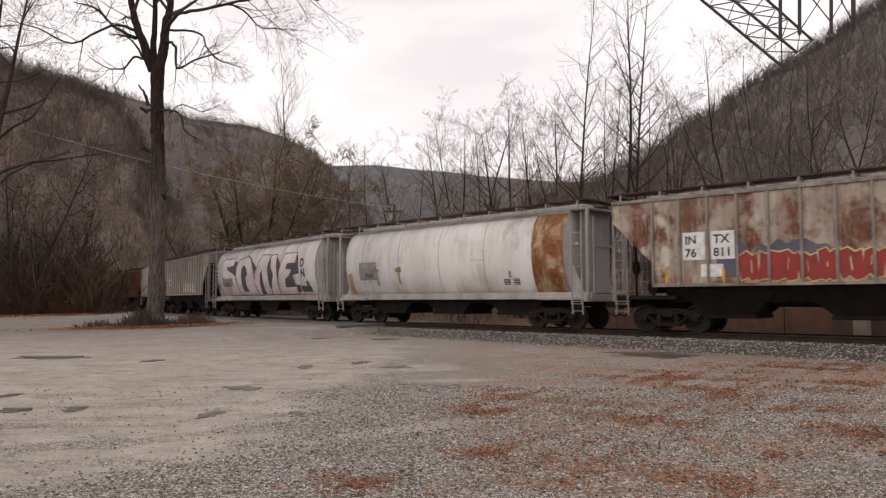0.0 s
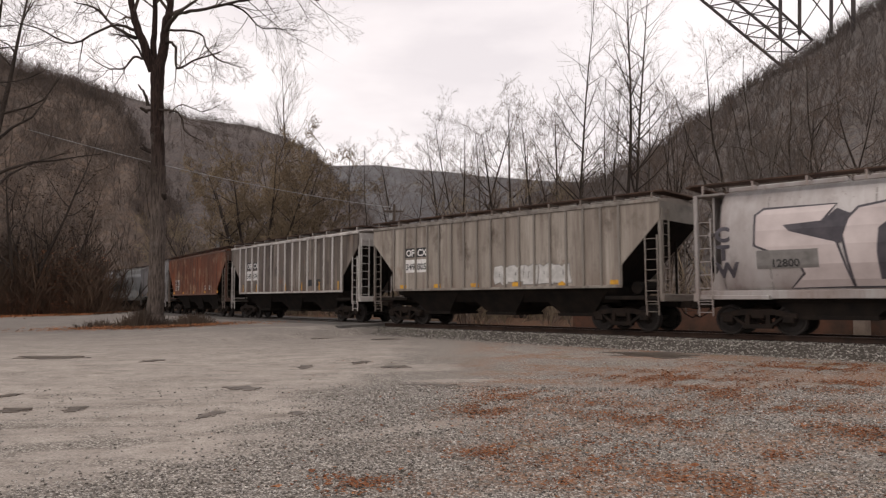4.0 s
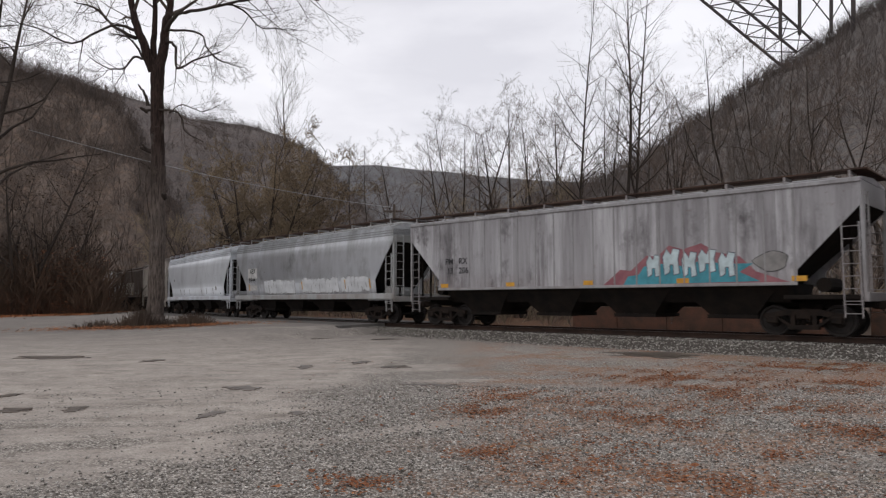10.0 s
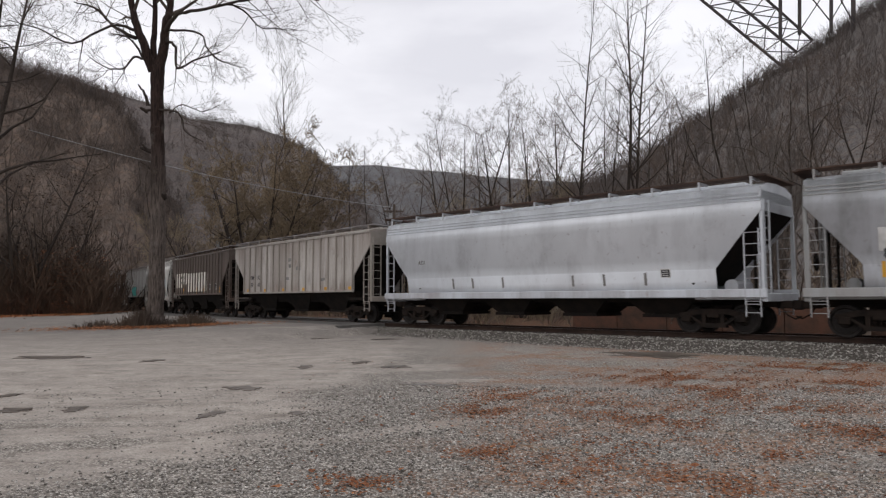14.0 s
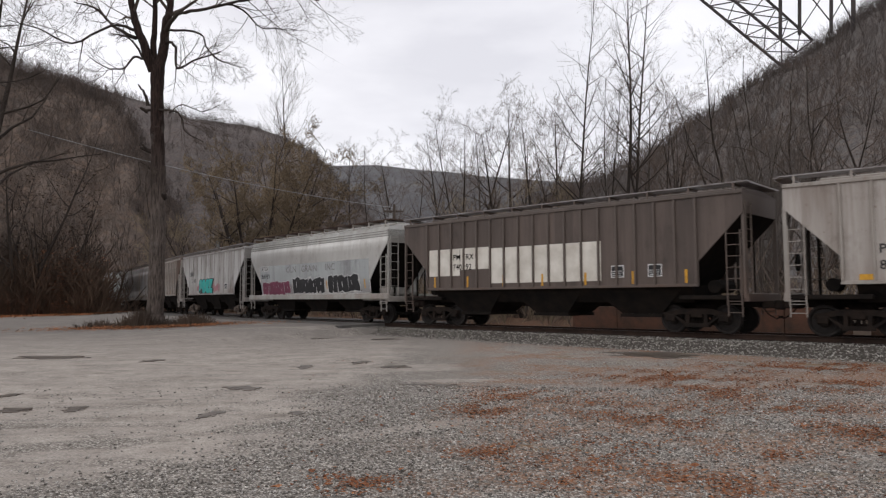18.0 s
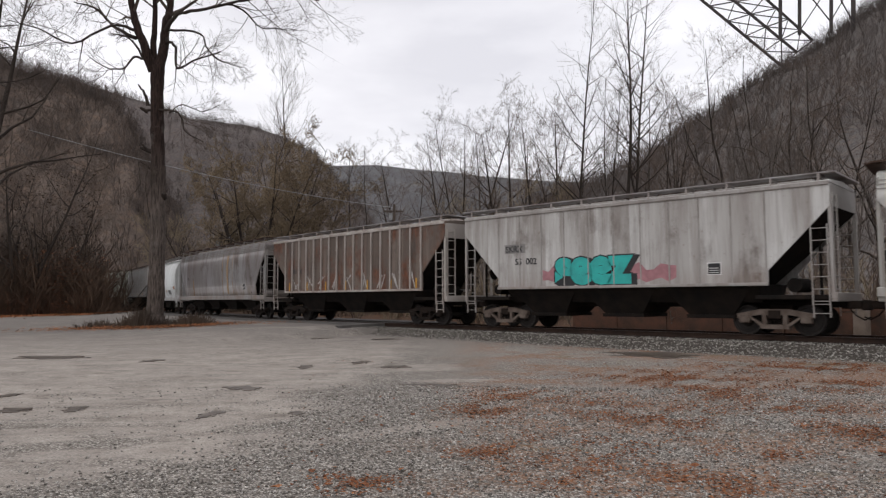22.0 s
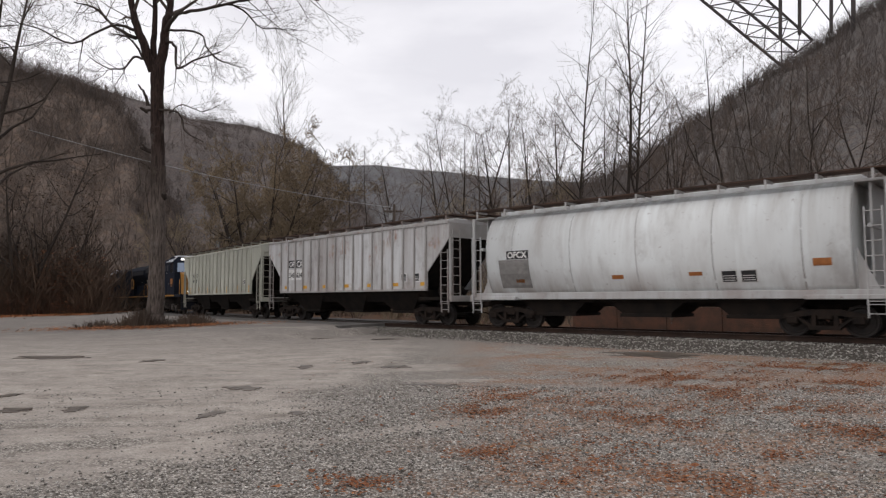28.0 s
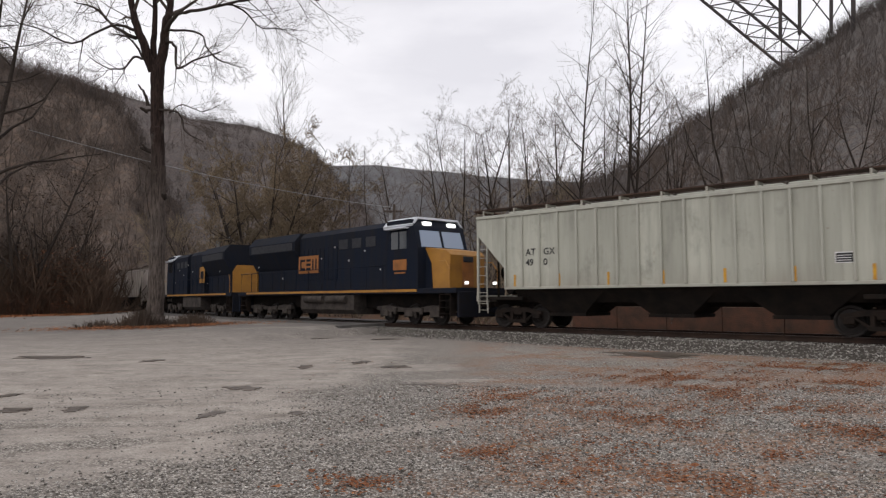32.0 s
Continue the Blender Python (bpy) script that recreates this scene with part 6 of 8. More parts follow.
def scrawl(car, shape, x0, x1, z0, z1, n, fill, line, seed, rounded=False, edge=0.05, label="", base=0.008):
    """Unreadable spray-paint figures: a row of thick strokes or bubbles with an edge of another colour."""
    r = random.Random(seed)
    outer, inner, slit = Build(), Build(), Build()
    w, h = (x1 - x0) / n, z1 - z0

    def figure(b, pts, grow, y):
        cx, cz = sum(p[0] for p in pts) / len(pts), sum(p[1] for p in pts) / len(pts)
        out = []
        for x, z in pts:
            d = math.hypot(x - cx, z - cz) or 1
            out.append((x + (x - cx) / d * grow, y, z + (z - cz) / d * grow))
        b.add(out, [tuple(range(len(out)))])

    for i in range(n):
        cx = x0 + w * (i + 0.5)
        y = 0.0008 * i
        if rounded:
            hh, ww = h * r.uniform(0.38, 0.52), w * r.uniform(0.5, 0.62)
            cz, ph = z0 + hh + r.uniform(0, h - 2 * hh) * 0.6, r.uniform(0, 6)
            pts = [(cx + ww * (1 + 0.16 * math.sin(3 * a + ph)) * math.cos(a), cz + hh * (1 + 0.14 * math.sin(2 * a + ph)) * math.sin(a)) for a in [2 * math.pi * k / 22 for k in range(22)]]
            figure(outer, pts, edge, y)
            figure(inner, pts, 0.0, y)
        else:
            ww, hh, slant = w * r.uniform(0.46, 0.54), h * r.uniform(0.43, 0.5), r.uniform(-0.06, 0.06) * h
            cz = z0 + hh + r.uniform(0, 1) * (h - 2 * hh)
            raw = r.choice(BLOCKS)
            pts = [(cx + ww * (a + r.uniform(-0.09, 0.09)) + slant * q, cz + hh * (q + r.uniform(-0.07, 0.07))) for a, q in raw]
            outer.add([(x, y, z) for x, z in swollen(pts, edge)], [tuple(range(len(pts)))])
            inner.add([(x, y, z) for x, z in pts], [tuple(range(len(pts)))])
            fx, lo, hi, t = r.uniform(-0.35, 0.35), r.uniform(-0.6, -0.1), r.uniform(0.15, 0.6), r.uniform(0.03, 0.07)
            slit.add([(cx + ww * (fx + a) + slant * q, y, cz + hh * q) for a, q in ((-t, lo), (t, lo + 0.1), (t * 0.8, hi), (-t, hi - 0.15))], [(0, 1, 2, 3)])
    for name, b, mat, proud in (("graffiti_outline", outer, line, base), ("graffiti_fill", inner, fill, base + 0.004 + 0.0009 * n),
                                 ("graffiti_slit", slit, line, base + 0.008 + 0.0018 * n)):
        for face in b.f:
            lift = b.v[face[0]][1]
            part(name, on_side(drawn([(b.v[i][0], b.v[i][2]) for i in face], mat), shape, proud + lift), None, car, label)


def data_panel(car, shape, x, z, w=0.36, h=0.3):
    mark(car, shape, patch_mesh(x, x + w, z, z + h, mat_white), "data_panel", "small stencilled data panel", 0.006)
    mark(car, shape, patch_mesh(x + 0.03, x + w - 0.03, z + 0.03, z + h - 0.03, mat_black), "data_panel_face", proud=0.01)
    for k in range(3):
        mark(car, shape, patch_mesh(x + 0.06, x + w - 0.08, z + 0.07 + 0.07 * k, z + 0.09 + 0.07 * k, mat_white), "data_line", proud=0.014)


def reflectors(car, shape, L, n=7, tall=True, z=1.56):
    for i in range(n):
        x = -L / 2 + 1.9 + (L - 3.8) * i / (n - 1)
        w, h = (0.09, 0.45) if tall else (0.42, 0.16)
        mark(car, shape, patch_mesh(x, x + w, z, z + h, mat_yellow), "reflector", "faded yellow reflector strip" if i == 0 else "", 0.016)

# rear ends of the cars along the line at the clip's start, leading car first
REARS = [v / 1.0348 for v in (21.45, 4.92, -12.59, -28.92, -45.85, -63.4, -83.1, -101.8, -120.5, -137.7, -154.5, -170.4, -185.8, -202.3, -221.8, -238.3, -255.7, -273.4, -294.6, -316.8, -334.0, -351.0)]
PITCH = [16.0] + [a - b for a, b in zip(REARS, REARS[1:])]
TRAIN = []      # (car, centre at the start, half distance between its trucks, wheelsets)


def couple(i, made, bogie=None):
    car, spins = made
    TRAIN.append((car, REARS[i] - 0.525 + PITCH[i] / 2, bogie or PITCH[i] / 2 - 2.27, spins))
    return car



def bays(shape, L, ribs, first, width):
    """Where a mark of this width stands in the middle of two neighbouring bays between ribs."""
    span = L - 2 * SHAPES[shape].inset - 0.1
    step = span / (ribs - 1)
    return [-span / 2 + step * (first + k) + (step - width) / 2 for k in (0, 1)]


# 0: cream ribbed car, blotched with rust, red graffiti
pt = car_paint("rusty_cream_paint", (0.54, 0.50, 0.43), (0.2, 0.13, 0.09), (0.17, 0.055, 0.025), 0.6, 0.85, 1.0, 0.9, panel=0.95)
pt_b = car_paint("cream_trim", (0.328, 0.296, 0.257), GRIME, RUST, 0.6, 0.3, 2.0)
c = couple(0, hopper("covered_hopper", "cream ribbed covered hopper car blotched with rust and red graffiti", "rib", PITCH[0], pt, pt_b, 14))
L = c["length"]
for x, words in zip(bays("rib", L, 14, 1, 0.74), (("IN", "76"), ("TX", "811"))):
    mark(c, "rib", patch_mesh(x, x + 0.74, 2.3, 3.2, mat_white), "number_panel", "white reporting panel", 0.007)
    for z, ws in ((2.82, words[0]), (2.4, words[1])):
        mark(c, "rib", lettering(ws, 0.38, x + 0.08, z, mat_black, 0.008), "reporting_mark", proud=0.012)
mark(c, "rib", patch_mesh(-L / 2 + 3.1, -L / 2 + 3.8, 1.75, 2.15, mat_white), "consolidated_panel", "small white stencil panel")
pale_spot = plain("spray_grey_white", (0.5, 0.5, 0.5), 0.6)
red, navy, lemon = plain("spray_red", (0.3, 0.035, 0.026), 0.5, 0, (0.2, 0.03, 0.03), 2.0), plain("spray_navy", (0.07, 0.075, 0.11), 0.5, 0, (0.13, 0.12, 0.13), 1.5), plain("spray_lemon", (0.6, 0.5, 0.25), 0.5)
mark(c, "rib", patch_mesh(-L / 2 + 3.6, L / 2 - 2.2, 1.56, 3.1, navy, 0.4, 3), "graffiti_ground", "dark blue-grey spray paint", 0.006)
scrawl(c, "rib", -L / 2 + 4.3, L / 2 - 4.0, 1.58, 2.5, 12, red, lemon, 3, False, 0.05, "red graffiti strokes edged in yellow")
scrawl(c, "rib", -L / 2 + 5.0, L / 2 - 4.6, 1.85, 2.4, 9, pale_spot, navy, 14, True, 0.03, "", 0.001)
reflectors(c, "rib", L)

# 1: pale drum-sided car with an orange rusted front end
pt = car_paint("pale_grey_drum_paint", (0.74, 0.735, 0.715), (0.26, 0.21, 0.18), (0.33, 0.15, 0.04), 0.34, 0.1, 4.0, panel=1.9, streaky=1.1, drip=0.5, pan=0.4)
pt_b = car_paint("pale_grey_trim", (0.390, 0.382, 0.367), (0.2, 0.17, 0.15), RUST, 0.5, 0.15, 5.0)
c = couple(1, hopper("covered_hopper", "pale grey drum-sided covered hopper car with a rusted front end", "drum", PITCH[1], pt, pt_b))
L = c["length"]
orange = car_paint("orange_rust_band", (0.45, 0.36, 0.24), (0.25, 0.10, 0.03), (0.24, 0.085, 0.02), 0.6, 0.95, 7.0, 1.4)
mark(c, "drum", patch_mesh(L / 2 - 2.35, L / 2 - 0.87, 1.3, 4.3, orange), "rust_band", "orange rust over the front panel", 0.008)
ochre = car_paint("ochre_streak", (0.40, 0.30, 0.18), (0.24, 0.14, 0.07), RUST, 0.7, 0.4, 9.0)
for x, z0, z1, w in ((-4.3, 1.7, 2.55, 0.14), (-4.55, 2.4, 2.5, 0.5), (-2.75, 1.75, 2.6, 0.16), (-2.9, 2.3, 2.6, 0.42), (-6.5, 1.35, 2.4, 0.35), (1.9, 2.65, 2.72, 0.7), (3.9, 1.9, 2.2, 0.12)):
    mark(c, "drum", patch_mesh(x, x + w, z0, z1, ochre, 0.05, int(x * 10)), "rust_streak", proud=0.009)
grey_panel = plain("grey_stencil_field", (0.24, 0.23, 0.22), 0.7)
mark(c, "drum", patch_mesh(-L / 2 + 1.9, -L / 2 + 3.2, 2.0, 2.85, grey_panel), "number_panel", "grey worn number panel", 0.009)
mark(c, "drum", lettering("5556", 0.3, -L / 2 + 2.3, 2.1, mat_black, 0.006), "car_number", proud=0.014)
data_panel(c, "drum", L / 2 - 3.9, 1.6)
data_panel(c, "drum", L / 2 - 3.4, 1.6)

# 2: grey drum car with huge letters
pt = car_paint("lilac_grey_paint", (0.6, 0.58, 0.57), (0.26, 0.2, 0.18), RUST, 0.5, 0.05, 11.0, streaky=1.1)
pt_b = car_paint("lilac_grey_trim", (0.359, 0.343, 0.335), (0.2, 0.16, 0.14), RUST, 0.5, 0.1, 12.0)
c = couple(2, hopper("covered_hopper", "grey drum-sided covered hopper car covered in huge letters", "drum", PITCH[2], pt, pt_b))
L = c["length"]
slate, ash = plain("spray_slate", (0.05, 0.046, 0.056), 0.6, 0, (0.085, 0.078, 0.088)), plain("spray_ash", (0.62, 0.55, 0.535), 0.6, 0, (0.42, 0.36, 0.35), 0.7)
# letters drawn as outlines in x and z
LETTERS = {
    's': [(-5.79, 3.74), (-3.85, 3.76), (-4.23, 3.3), (-5.25, 3.24), (-5.1, 3.08), (-3.89, 2.71), (-3.52, 1.4), (-5.11, 1.37), (-4.71, 1.77), (-4.83, 2.1), (-6.05, 2.68), (-6.01, 3.57)],
    'o': [(-3.71, 3.11), (-3.25, 3.6), (-2.03, 3.8), (-1.38, 3.58), (-0.97, 2.92), (-0.77, 1.4), (-3.44, 1.4), (-3.6, 2.33)],
    'n_stem': [(-0.84, 2.25), (-0.17, 3.4), (0.26, 3.78), (1.39, 3.73), (1.12, 2.87), (1.16, 1.39), (0.39, 1.39), (0.34, 2.91), (0.03, 2.64), (-0.2, 1.39), (-0.63, 1.39)],
    'n_arm': [(1.5, 3.69), (2.25, 3.71), (2.44, 2.86), (2.29, 1.41), (1.22, 1.41), (1.42, 1.74), (1.91, 2.59), (1.57, 2.98)],
    'e': [(2.99, 3.2), (3.35, 3.7), (4.84, 3.69), (4.72, 3.15), (3.79, 3.15), (3.5, 2.84), (4.28, 2.77), (4.0, 2.48), (3.43, 2.24), (3.28, 1.77), (4.63, 1.8), (4.52, 1.4), (2.47, 1.41), (2.6, 2.59)],
}
COUNTERS = [
    [(-5.25, 3.24), (-4.2, 3.28), (-3.81, 3.64), (-3.47, 3.46), (-3.75, 2.62), (-5.1, 3.05)],
    [(-2.88, 2.31), (-2.81, 3.0), (-2.43, 3.32), (-2.04, 3.09), (-1.86, 2.65), (-2.17, 2.48), (-2.18, 1.8), (-1.9, 1.61), (-2.82, 1.58)],
    [(-1.49, 3.67), (-0.47, 3.09), (-0.83, 2.61)],
    [(-0.2, 1.39), (0.06, 2.63), (0.35, 2.91), (0.42, 1.39)],
    [(1.46, 3.69), (1.53, 2.96), (1.88, 2.62), (1.42, 1.74), (1.16, 1.86), (1.09, 2.99)],
    [(2.25, 3.71), (2.87, 3.16), (2.43, 2.16)],
    [(4.86, 3.68), (5.08, 3.42), (5.2, 2.53), (4.44, 2.47), (4.65, 1.8), (3.28, 1.79), (3.41, 2.26), (4.02, 2.47), (4.28, 2.77), (3.54, 2.86), (3.82, 3.15), (4.72, 3.15)],
]
for outline in LETTERS.values():
    mark(c, "drum", drawn(swollen(outline, 0.075), slate), "graffiti_outline", "slate edge of a huge letter", proud=0.007)
    mark(c, "drum", drawn(outline, ash), "graffiti_fill", "pale pinkish huge letter", proud=0.012)
for x, w2, z, h2 in ((4.35, 0.75, 1.5, 0.42), (5.2, 1.15, 1.5, 0.36)):
    mark(c, "drum", patch_mesh(x, x + w2, z, z + h2, slate, 0.04, 4), "painted_block", "dark slate painted block", 0.008)
for outline in COUNTERS:
    mark(c, "drum", drawn(outline, slate), "graffiti_counter", "slate counter of a huge letter", proud=0.016)
for ws, x, z in (("C", -7.24, 2.84), ("T", -7.2, 2.27), ("W", -7.24, 1.73), ("D", 5.32, 2.91), ("N", 5.39, 2.32), ("B", 5.9, 1.63)):
    mark(c, "drum", lettering(ws, 0.62, x, z, slate, 0.03), "graffiti_letter", proud=0.012)
mark(c, "drum", patch_mesh(-L / 2 + 1.9, -L / 2 + 3.6, 1.95, 2.5, grey_panel), "number_panel", "grey worn number panel", 0.016)
mark(c, "drum", lettering("12800", 0.32, -L / 2 + 2.3, 2.0, mat_black, 0.006), "car_number", proud=0.02)

# 3: grey-beige ribbed car
pt = car_paint("grey_beige_paint", (0.38, 0.345, 0.30), (0.13, 0.10, 0.08), RUST, 0.7, 0.12, 14.0, panel=0.85)
pt_b = car_paint("grey_beige_trim", (0.281, 0.257, 0.226), GRIME, RUST, 0.6, 0.2, 15.0)
c = couple(3, hopper("covered_hopper", "grey-beige ribbed covered hopper car with faded tags", "rib", PITCH[3], pt, pt_b, 17))
L = c["length"]


def square_marks(c, shape, L, first, second, ribs, z=2.95, bay=1):
    for k, x in enumerate(bays(shape, L, ribs, bay, 0.7)):
        mark(c, shape, patch_mesh(x, x + 0.7, z, z + 0.42, mat_black), "reporting_panel", "black and white reporting panel", 0.008)
        mark(c, shape, lettering(first[2 * k:2 * k + 2], 0.42, x + 0.06, z + 0.06, mat_white, 0.012), "reporting_mark", proud=0.014)
        mark(c, shape, patch_mesh(x, x + 0.7, z - 0.68, z - 0.1, mat_white), "number_panel", "pale number panel", 0.007)
        mark(c, shape, lettering(second.split()[k], 0.4, x + 0.04, z - 0.56, mat_black, 0.006), "car_number", proud=0.014)


square_marks(c, "rib", L, "OFCX", "349 805", 17)
pale = plain("spray_pale_grey", (0.55, 0.54, 0.52), 0.6)
scrawl(c, "rib", 0.2, 3.8, 1.62, 2.4, 5, pale, grey_panel, 5, False, 0.03, "faded pale graffiti strokes")
reflectors(c, "rib", L, 6, False)

# 4: white ribbed car, brown between the ribs
pt = car_paint("brown_stained_white_paint", (0.25, 0.215, 0.185), (0.032, 0.022, 0.017), RUST, 0.8, 0.25, 17.0, panel=0.82, pan=1.0, drip=0.9)
pt_b = car_paint("white_rib_paint", (0.55, 0.53, 0.51), (0.16, 0.13, 0.11), RUST, 0.5, 0.1, 18.0)
c = couple(4, hopper("covered_hopper", "white ribbed covered hopper car stained brown between its ribs", "rib", PITCH[4], pt, pt_b, 15))
L = c["length"]
square_marks(c, "rib", L, "OFCX", "349 574", 15)
for x in (2.6, 3.5):
    mark(c, "rib", patch_mesh(x, x + 0.5, 1.8, 2.15, mat_black), "data_panel", "dark data panel", 0.01)
reflectors(c, "rib", L)

# 5: rust-brown car
pt = car_paint("red_oxide_paint", (0.2, 0.055, 0.02), (0.045, 0.018, 0.011), (0.42, 0.29, 0.2), 0.7, 0.5, 20.0, 0.9, panel=1.1)
pt_b = car_paint("red_oxide_trim", (0.133, 0.048, 0.028), GRIME, (0.3, 0.24, 0.2), 0.5, 0.2, 21.0)
pt_g = car_paint("soot_grey_trim", (0.156, 0.133, 0.113), GRIME, RUST, 0.6, 0.2, 22.0)
c = couple(5, hopper("covered_hopper", "rust-brown covered hopper car with yellow reflector squares", "flat", PITCH[5], pt, pt_b, 13, ladder_mat=pt_g))
L = c["length"]
for k, (ws, z) in enumerate((("PM RX", 2.35), ("17 461", 1.9))):
    for j in (0, 1):
        mark(c, "flat", patch_mesh(-L / 2 + 2.5 + 0.75 * j, -L / 2 + 2.97 + 0.75 * j, z - 0.04, z + 0.34, pale), "stencil_panel", "", 0.006)
    mark(c, "flat", lettering(ws, 0.34, -L / 2 + 2.52, z, mat_under, 0.008, 0, 1.1), "reporting_mark", proud=0.012)
data_panel(c, "flat", 3.0, 1.8)
data_panel(c, "flat", 4.2, 1.8)
reflectors(c, "flat", L, 5, False)

# 6: grey car with flush posts, teal graffiti
pt = car_paint("streaked_grey_paint", (0.47, 0.465, 0.475), (0.13, 0.12, 0.125), RUST, 0.75, 0.05, 24.0, panel=0.55, pan=0.95, drip=0.5)
pt_b = car_paint("streaked_grey_trim", (0.328, 0.324, 0.328), (0.17, 0.16, 0.16), RUST, 0.5, 0.12, 25.0)
c = couple(6, hopper("covered_hopper", "streaked grey covered hopper car with teal and pink graffiti", "flat", PITCH[6], pt, pt_b, 18))
L = c["length"]
teal, pink, ice = plain("spray_teal", (0.06, 0.27, 0.33), 0.5), plain("spray_pink", (0.42, 0.2, 0.22), 0.5), plain("spray_ice", (0.5, 0.6, 0.62), 0.5)
wine = plain("spray_wine", (0.2, 0.07, 0.085), 0.5, 0, (0.3, 0.13, 0.14), 2.0)
mid = L / 2 - 4.9
mark(c, "flat", drawn([(mid + a, 1.52 + q) for a, q in ((-3.3, 0), (-2.6, 0.55), (-2.2, 0.5), (-1.6, 1.0), (-1.2, 0.95), (-0.8, 1.3), (-0.3, 1.15), (0.3, 1.32), (0.8, 1.0), (1.5, 0.85), (2.0, 0.35), (3.0, 0))], wine), "graffiti_ground", "dusty wine-red spray paint", 0.005)
mark(c, "flat", drawn([(mid + a, 1.53 + q) for a, q in ((-2.5, 0), (-2.3, 0.3), (-1.9, 0.35), (-1.7, 0.62), (-1.0, 0.7), (-0.4, 0.6), (0.3, 0.75), (1.0, 0.62), (1.9, 0.6), (1.5, 0.35), (2.1, 0.05))], teal), "graffiti_cloud", "teal spray cloud", 0.009)
for k, (a, q, w2, h2) in enumerate(((-1.55, 0.25, 0.42, 0.72), (-0.95, 0.3, 0.5, 0.85), (-0.3, 0.22, 0.42, 0.8), (0.25, 0.35, 0.5, 0.72), (0.9, 0.2, 0.45, 0.75))):
    letter = [(mid + a + w2 * x, 1.55 + q + h2 * z) for x, z in ((0, 0), (0.3, 0.1), (0.35, 0.4), (0.6, 0.4), (0.65, 0), (1, 0.05), (0.9, 0.6), (1.05, 0.95), (0.6, 1.0), (0.45, 0.75), (0.15, 1.0), (-0.1, 0.7))]
    mark(c, "flat", drawn(swollen(letter, 0.035), navy), "graffiti_outline", "dark edge of a letter", 0.013)
    mark(c, "flat", drawn(letter, ice), "graffiti_fill", "pale ice-blue letter", 0.017)
scrawl(c, "flat", L / 2 - 2.9, L / 2 - 2.0, 1.9, 2.5, 1, grey_panel, mat_black, 9, True, 0.02, "", 0.01)
for j, ws in enumerate(("PM", "RX")):
    mark(c, "flat", lettering(ws, 0.36, -L / 2 + 2.15 + 0.78 * j, 2.55, mat_black, 0.006), "reporting_mark", proud=0.014)
for j, ws in enumerate(("13", "206")):
    mark(c, "flat", lettering(ws, 0.36, -L / 2 + 2.25 + 0.68 * j, 2.15, mat_black, 0.006), "car_number", proud=0.014)
reflectors(c, "flat", L, 5, False)

# 7: smooth grey car with bubble tags
pt = car_paint("smooth_grey_paint", (0.58, 0.6, 0.63), (0.19, 0.185, 0.175), RUST, 0.42, 0.02, 27.0, streaky=1.1)
pt_b = car_paint("smooth_grey_trim", (0.359, 0.370, 0.374), (0.2, 0.19, 0.17), RUST, 0.5, 0.08, 28.0)
c = couple(7, hopper("covered_hopper", "smooth grey covered hopper car with white bubble tags", "smooth", PITCH[7], pt, pt_b))
L = c["length"]
mark(c, "smooth", patch_mesh(-L / 2 + 1.85, -L / 2 + 3.1, 2.35, 3.0, pale), "number_panel", "pale reporting panel", 0.006)
mark(c, "smooth", lettering("AEX", 0.4, -L / 2 + 2.1, 2.68, mat_black, 0.008), "reporting_mark", proud=0.012)
mark(c, "smooth", lettering("8944", 0.4, -L / 2 + 1.95, 2.15, mat_black, 0.008, 0, 1.0, 1.15), "car_number", proud=0.012)
mark(c, "smooth", patch_mesh(-L / 2 + 2.0, -L / 2 + 3.0, 1.65, 1.95, pale), "stencil_panel", "pale stencil panel", 0.006)
bubble = plain("spray_bubble_grey", (0.6, 0.61, 0.62), 0.6, 0, (0.44, 0.45, 0.46), 1.5)
for k, (x, n) in enumerate(((-L / 2 + 4.0, 6), (-L / 2 + 8.6, 6), (-L / 2 + 12.6, 4))):
    scrawl(c, "smooth", x, x + 0.62 * n, 1.4, 2.25, n, bubble, grey_panel, 31 + k, False, 0.02, "pale grey bubble graffiti with thin dark edges")
reflectors(c, "smooth", L, 7, True, 1.62)

# 8: clean blue-white smooth car
pt = car_paint("blue_white_paint", (0.78, 0.81, 0.845), (0.3, 0.3, 0.31), RUST, 0.2, 0.02, 30.0, streaky=1.1, drip=0.3)
pt_b = car_paint("blue_white_trim", (0.56, 0.585, 0.62), (0.25, 0.25, 0.26), RUST, 0.35, 0.05, 31.0)
c = couple(8, hopper("covered_hopper", "clean blue-white smooth-sided covered hopper car", "smooth", PITCH[8], pt, pt_b))
L = c["length"]
mark(c, "smooth", lettering("AEX", 0.24, -L / 2 + 2.2, 2.6, grey_panel, 0.004), "reporting_mark", proud=0.012)
data_panel(c, "smooth", L / 2 - 3.3, 1.75)
for x in (-4.3, -3.2, -1.6, 1.7, 3.0, 4.6):
    mark(c, "smooth", patch_mesh(x, x + 0.1, 1.5, 1.95, grey_panel, 0.03, int(x)), "scuff", proud=0.008)

